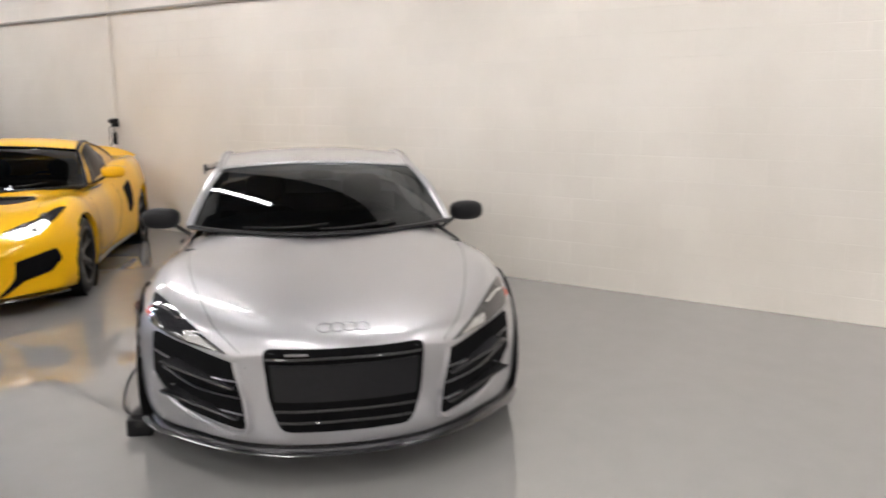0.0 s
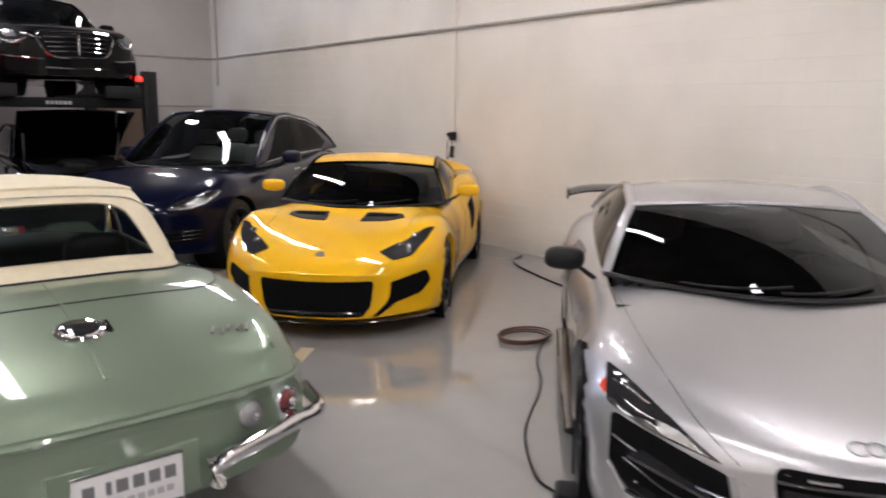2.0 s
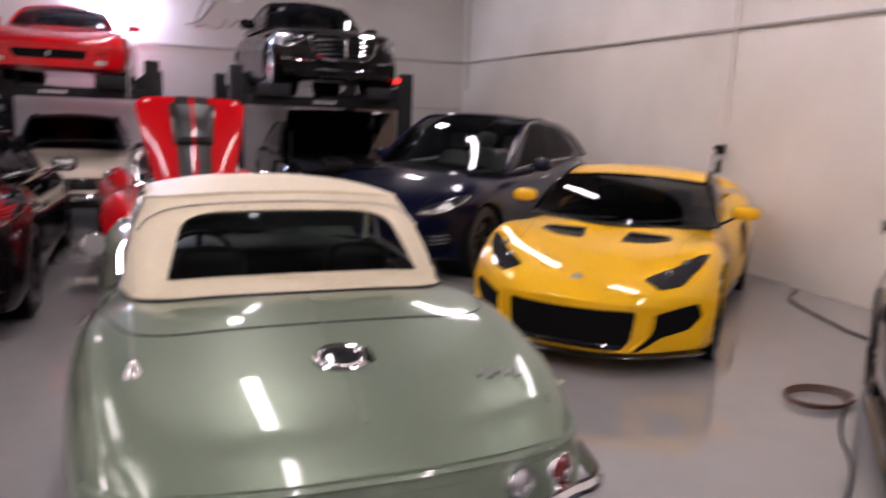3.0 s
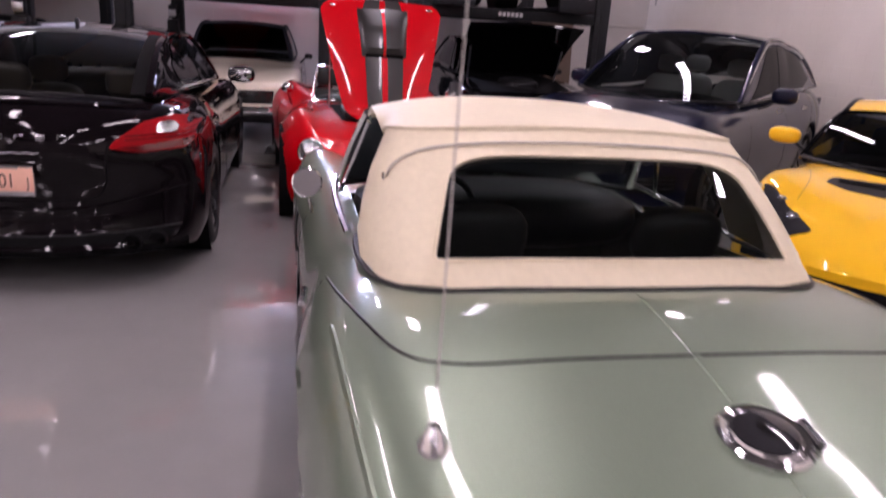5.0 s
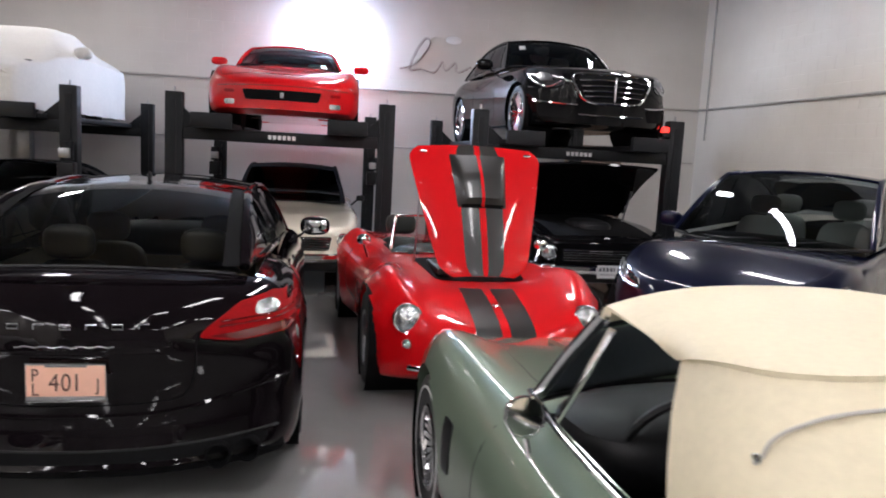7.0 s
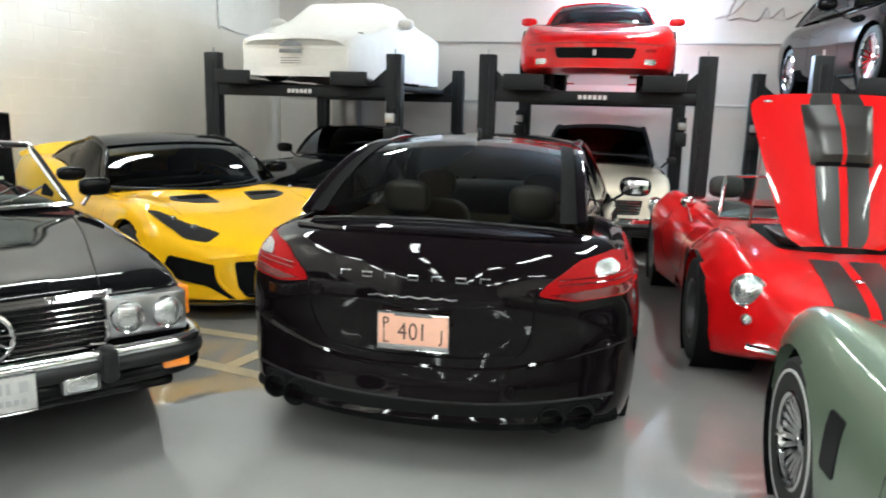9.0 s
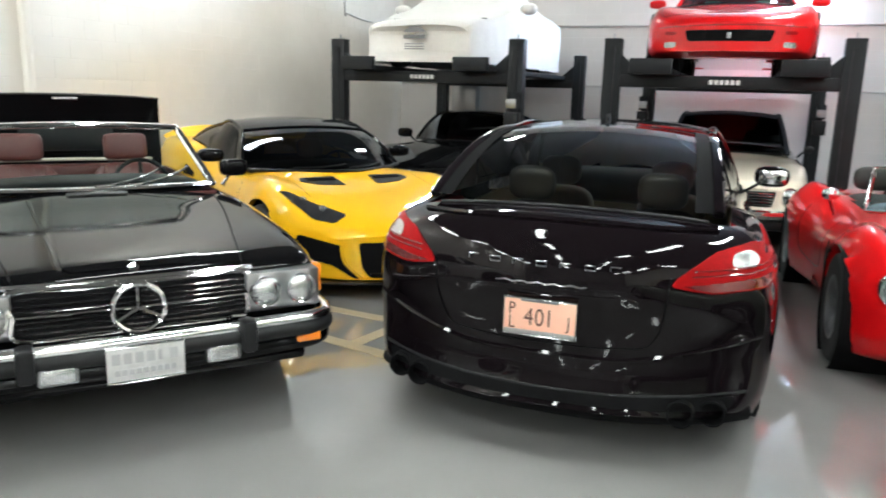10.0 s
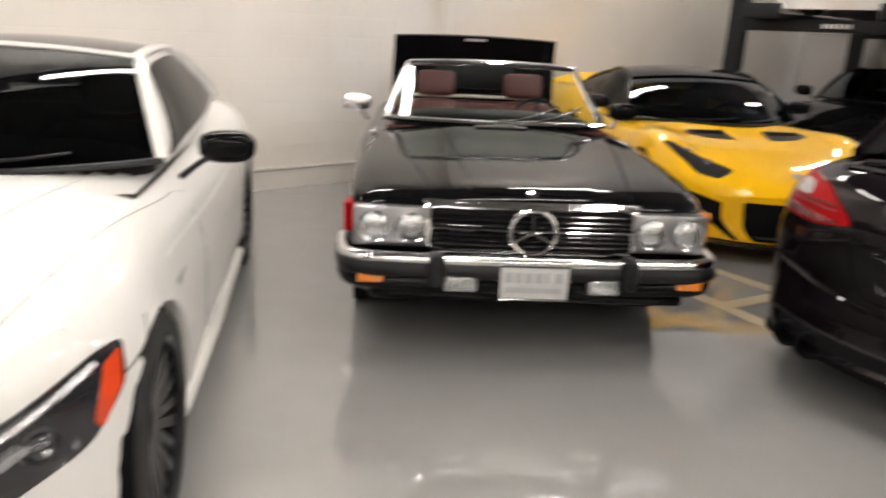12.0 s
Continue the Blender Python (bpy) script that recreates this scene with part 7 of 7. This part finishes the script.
EW = X1 - 0.02
conduit("conduit", [(EW, Y0 + 0.01, 2.79), (EW, 4, 2.79), (EW, Y1 - 0.01, 2.79)], 0.021, "grey horizontal conduit along the cream wall")
conduit("conduit", [(X0 + 0.1, Y1 - 0.025, 2.79), (0, Y1 - 0.025, 2.79), (X1 - 0.05, Y1 - 0.025, 2.79)], 0.021, "grey horizontal conduit along the back wall")
conduit("conduit", [(EW - 0.003, 10.1, 1.43), (EW - 0.003, 10.1, 3), (EW - 0.003, 10.1, ZC)], 0.014, "thin cream conduit down to a socket", WALL)
conduit("conduit", [(EW - 0.003, 18.58, 2.2), (EW - 0.003, 18.58, 3), (EW - 0.003, 18.58, ZC)], 0.016, "thin conduit in the wall corner")
conduit("conduit", [(X0 + 0.05, 10.45, 0), (X0 + 0.05, 10.45, 2), (X0 + 0.05, 10.45, ZC)], 0.05, "painted vertical pipe on the cream wall", WALL)
conduit("cable", spline([(X0 + 0.02, 16.6, ZC), (X0 + 0.02, 16.6, 3.0), (X0 + 0.02, 16.75, 2.82), (X0 + 0.02, 17.6, 2.76), (X0 + 0.02, Y1 - 0.05, 2.79)], 6), 0.012, "thin cable bending along the wall")
conduit("conduit", [(X0 + 0.1, Y1 - 0.025, 1.75), (0, Y1 - 0.025, 1.75), (X1 - 0.05, Y1 - 0.025, 1.75)], 0.014, "thin lower conduit along the back wall")
bx = thing("wall_socket", pose(EW - 0.03, 10.1, 1.38), "black wall socket with a hanging plug", "socket")
part("socket_box", box(-0.03, 0.03, -0.05, 0.05, -0.05, 0.06, 0.008), BLACK, bx)
part("plug", box(-0.09, -0.03, -0.05, 0.02, -0.0, 0.05, 0.01), BLACK, bx)
part("hanging_plug", box(-0.07, -0.02, -0.07, -0.03, -0.28, -0.12, 0.012), BLACK, bx)
part("cord", tube(spline([(-0.06, -0.03, 0.0), (-0.06, -0.06, -0.14), (-0.05, 0.05, -0.3), (-0.04, 0.06, -0.05)], 8), 0.006, 6), BLACK, bx)
sp = thing("wall_sensor", pose(EW - 0.03, 4.0, 3.02), "small pale box high on the wall", "wall box")
part("sensor_body", box(-0.03, 0.03, -0.07, 0.07, -0.05, 0.05, 0.01), PIPE, sp)
part("sensor_cap", box(-0.05, -0.03, -0.04, 0.04, -0.03, 0.02, 0.006), PLATE, sp)
curb = slab("baseboard", X0 - 0.01, X0 + 0.06, Y0, 17.5, 0, 0.17, WALL, "low painted curb along the wall", "baseboard")
slab("trim", X0 - 0.01, X0 + 0.065, Y0, 17.5, 0.171, 0.185, PIPE, "dark cap strip on the low curb", "trim")
# faded script sign on the back wall
SCRIPT = plain("faded sign paint", (0.46, 0.42, 0.40), 0.6, grain=0.2, scale=20)
sg = thing("wall_sign", pose(2.0, Y1 - 0.02, 3.42), "faded red and grey script painted on the wall", "sign")
script = [(-0.75, 0, -0.22), (-0.45, 0, -0.1), (-0.2, 0, 0.25), (-0.28, 0, 0.35), (-0.45, 0, 0.1), (-0.55, 0, -0.22), (-0.35, 0, -0.2), (-0.1, 0, -0.25), (0.05, 0, -0.05), (0.12, 0, -0.2), (0.3, 0, -0.05), (0.35, 0, -0.22), (0.6, 0, -0.1)]
part("script_line", tube(spline(script, 8), 0.017, 6, 0.5), SCRIPT, sg)
part("script_shadow", tube([q + Vector((0.02, 0.012, -0.015)) for q in spline(script, 8)], 0.005, 6), LEATHER_RED, sg)
part("badge_oval", lathe([(0.001, 0.008), (0.14, 0.006), (0.15, 0.0)], 24, Matrix.Translation((0.25, 0, 0.35)) @ Matrix.Rotation(radians(90), 4, "X") @ Matrix.Scale(0.5, 4, (0, 1, 0)), False), PLATE, sg)

# ---- on and by the lifts ----
for lx, ly, lz in ((-2.95, 14.25, 1.35), (-1.85, 18.05, 1.35), (0.78, 18.05, 1.3), (1.82, 17.75, 1.3)):
    b = thing("lift_control", pose(lx, ly, lz), "black lift power unit on a post", "lift control", "lift power units")
    part("motor", tube([(0.0, -0.1, 0.02), (0.0, -0.1, 0.24)], 0.075, 14), LIFT, b)
    part("tank", box(-0.09, 0.09, -0.18, -0.02, -0.22, 0.0, 0.015), BLACK, b)
    part("switch_box", box(-0.06, 0.06, -0.21, -0.17, 0.05, 0.16, 0.006), STEEL, b)
lamp = thing("warning_lamp", pose(4.22, 13.93, 2.03), "small red lamp box on a lift post", "warning lamp")
part("lamp_box", box(-0.06, 0.06, -0.06, 0.06, 0.0, 0.06, 0.008), BLACK, lamp)
part("lamp_cap", box(-0.04, 0.04, -0.05, 0.05, 0.06, 0.13, 0.012), glow("red lamp", (1.0, 0.03, 0.02), 2.5), lamp, "glowing red lamp cap")
BOARD = plain("brown board", (0.16, 0.11, 0.08), 0.7, grain=0.2, scale=18)
WOOD = plain("pale timber", (0.42, 0.33, 0.24), 0.65, grain=0.2, scale=18)
thing("leaning_board", pose(5.05, 18.5, 0, -6, 0, 0), "brown board leaning against the back wall", "board", bm=box(-0.55, 0.55, 0, 0.02, 0.0, 2.0, 0.003), material=BOARD)
for dx in (-0.75, -0.68):
    thing("timber_strip", pose(5.05 + dx, 18.45, 0, -7, 6, 0), "pale timber strip leaning on the wall", "timber", "leaning timber strips", bm=box(-0.02, 0.02, 0, 0.02, 0.0, 2.05, 0.003), material=WOOD)
thing("grey_panel", pose(-5.3, 18.74, 1.0), "grey electric cabinet on the back wall", "cabinet", bm=box(-0.25, 0.25, 0, 0.22, 0, 1.0, 0.01), material=STEEL)

# ---- on the floor ----
hose = bmesh.new()
for k in range(3):
    add_tube(hose, [(4.77 + (0.2 + 0.012 * k) * math.cos(q) + 0.01 * k, 6.13 + (0.15 + 0.012 * k) * math.sin(q) * 1.0, 0.012 + 0.013 * k) for q in (2 * math.pi * i / 36 for i in range(36))], 0.008, 6, 1, True)
thing("coiled_hose", Matrix(), "coiled brown hose lying on the floor", "hose", bm=hose, material=plain("brown hose", (0.10, 0.045, 0.03), 0.5, grain=0.1, scale=30))
thing("charging_cable", Matrix(), "black cable trailing across the floor", "cable",
      bm=tube(spline([(4.90, 6.02, 0.008), (4.66, 5.84, 0.008), (4.46, 5.66, 0.008), (4.24, 5.40, 0.008), (4.02, 5.21, 0.008), (3.80, 5.05, 0.008), (3.56, 4.84, 0.008), (3.30, 4.5, 0.008), (3.26, 4.32, 0.008)], 8), 0.007, 6), material=BLACK)
thing("floor_cable", Matrix(), "black cable lying along the wall", "cable",
      bm=tube(spline([(7.1, 8.6, 0.01), (6.7, 8.3, 0.01), (6.45, 7.7, 0.01), (6.3, 7.0, 0.01), (6.5, 6.3, 0.01), (6.3, 5.9, 0.01)], 8), 0.01, 6), material=BLACK)
ch = thing("battery_charger", pose(3.2, 4.2, 0.0, 0, 0, 40), "small black charger box with a cord", "charger")
part("case", box(-0.1, 0.1, -0.06, 0.06, 0.001, 0.09, 0.012), BLACK, ch)
part("ridge", box(-0.07, 0.07, -0.04, 0.04, 0.091, 0.105, 0.005), LIFT, ch)
part("cord", tube(spline([(0.1, 0, 0.03), (0.2, -0.04, 0.007), (0.32, -0.16, 0.007), (0.42, -0.1, 0.007)], 6), 0.005, 6), BLACK, ch)
for i, (x, y, rz, ln) in enumerate(((-2.72, 9.72, -6, 1.3), (-2.62, 9.15, -12, 1.5), (-2.35, 9.5, 78, 0.7), (2.9, 6.45, 45, 1.2))):
    thing("floor_marking", pose(x, y, 0, 0, 0, rz), "worn yellow parking line on the floor", "floor marking", "worn parking lines", bm=box(-ln / 2, ln / 2, -0.05, 0.05, -0.01, 0.004), material=LINE, smooth=0)

# ---- painted blocks of the walls: each proud of its joints ----
def block_mesh(w, h, d=0.002, e=0.003):
    """One block face, 0.4 by 0.2 m with a soft edge, looking along -x."""
    bm = bmesh.new()
    a, b = w / 2 - 0.001, h / 2 - 0.001
    o = [bm.verts.new((0.0, y, z)) for y, z in ((-a, -b), (a, -b), (a, b), (-a, b))]
    i = [bm.verts.new((-d, y, z)) for y, z in ((-a + e, -b + e), (a - e, -b + e), (a - e, b - e), (-a + e, b - e))]
    bm.faces.new(i)
    for k in range(4):
        bm.faces.new((o[k], o[(k + 1) % 4], i[(k + 1) % 4], i[k]))
    return mesh_of("block", bm, WALL, 0)


def block_rows(y0, y1, z1):
    for r in range(int(z1 / 0.2)):
        z = 0.1 + 0.2 * r
        off = 0.2 if r % 2 else 0.0
        k = 0
        while y0 + off + 0.4 * k + 0.4 <= y1 + 1e-6:
            yield y0 + off + 0.4 * k + 0.2, z
            k += 1


BLOCK = block_mesh(0.4, 0.2)
near = [q for q in block_rows(-0.6, 8.0, 2.8)]
for y, z in near[:300]:
    o = new("block", BLOCK)
    o.parent = wall_east
    o.matrix_basis = Matrix.Translation((X1 + 0.012, y, z))


def block_field(name, place, rows, parent, material):
    vs, fs = [], []
    for y, z in rows:
        n = len(vs)
        a, b, d, e = 0.199, 0.099, 0.002, 0.003
        for x, yy, zz in ((0, -a, -b), (0, a, -b), (0, a, b), (0, -a, b), (-d, -a + e, -b + e), (-d, a - e, -b + e), (-d, a - e, b - e), (-d, -a + e, b - e)):
            vs.append(place(x, y + yy, z + zz))
        fs += [(n + 4, n + 5, n + 6, n + 7)] + [(n + k, n + (k + 1) % 4, n + 4 + (k + 1) % 4, n + 4 + k) for k in range(4)]
    me = bpy.data.meshes.new(name)
    me.from_pydata(vs, [], fs)
    bm = bmesh.new()
    bm.from_mesh(me)
    bmesh.ops.recalc_face_normals(bm, faces=bm.faces)
    bm.to_mesh(me)
    bm.free()
    me.materials.append(material)
    o = new(name, me)
    o.parent = parent
    o["kind"] = "stuff"


done = set(near[:300])
block_field("blocks", lambda x, y, z: (X1 + 0.012 + x, y, z), [q for q in block_rows(-0.6, Y1, ZC) if q not in done] + [(-0.6 - 0.2 - 0.4 * k + (0.2 if r % 2 else 0), 0.1 + 0.2 * r) for r in range(25) for k in range(28)], wall_east, WALL)
block_field("blocks", lambda x, y, z: (X0 - 0.012 - x, y, z), list(block_rows(-4.0, Y1, ZC)), wall_west, WALL)
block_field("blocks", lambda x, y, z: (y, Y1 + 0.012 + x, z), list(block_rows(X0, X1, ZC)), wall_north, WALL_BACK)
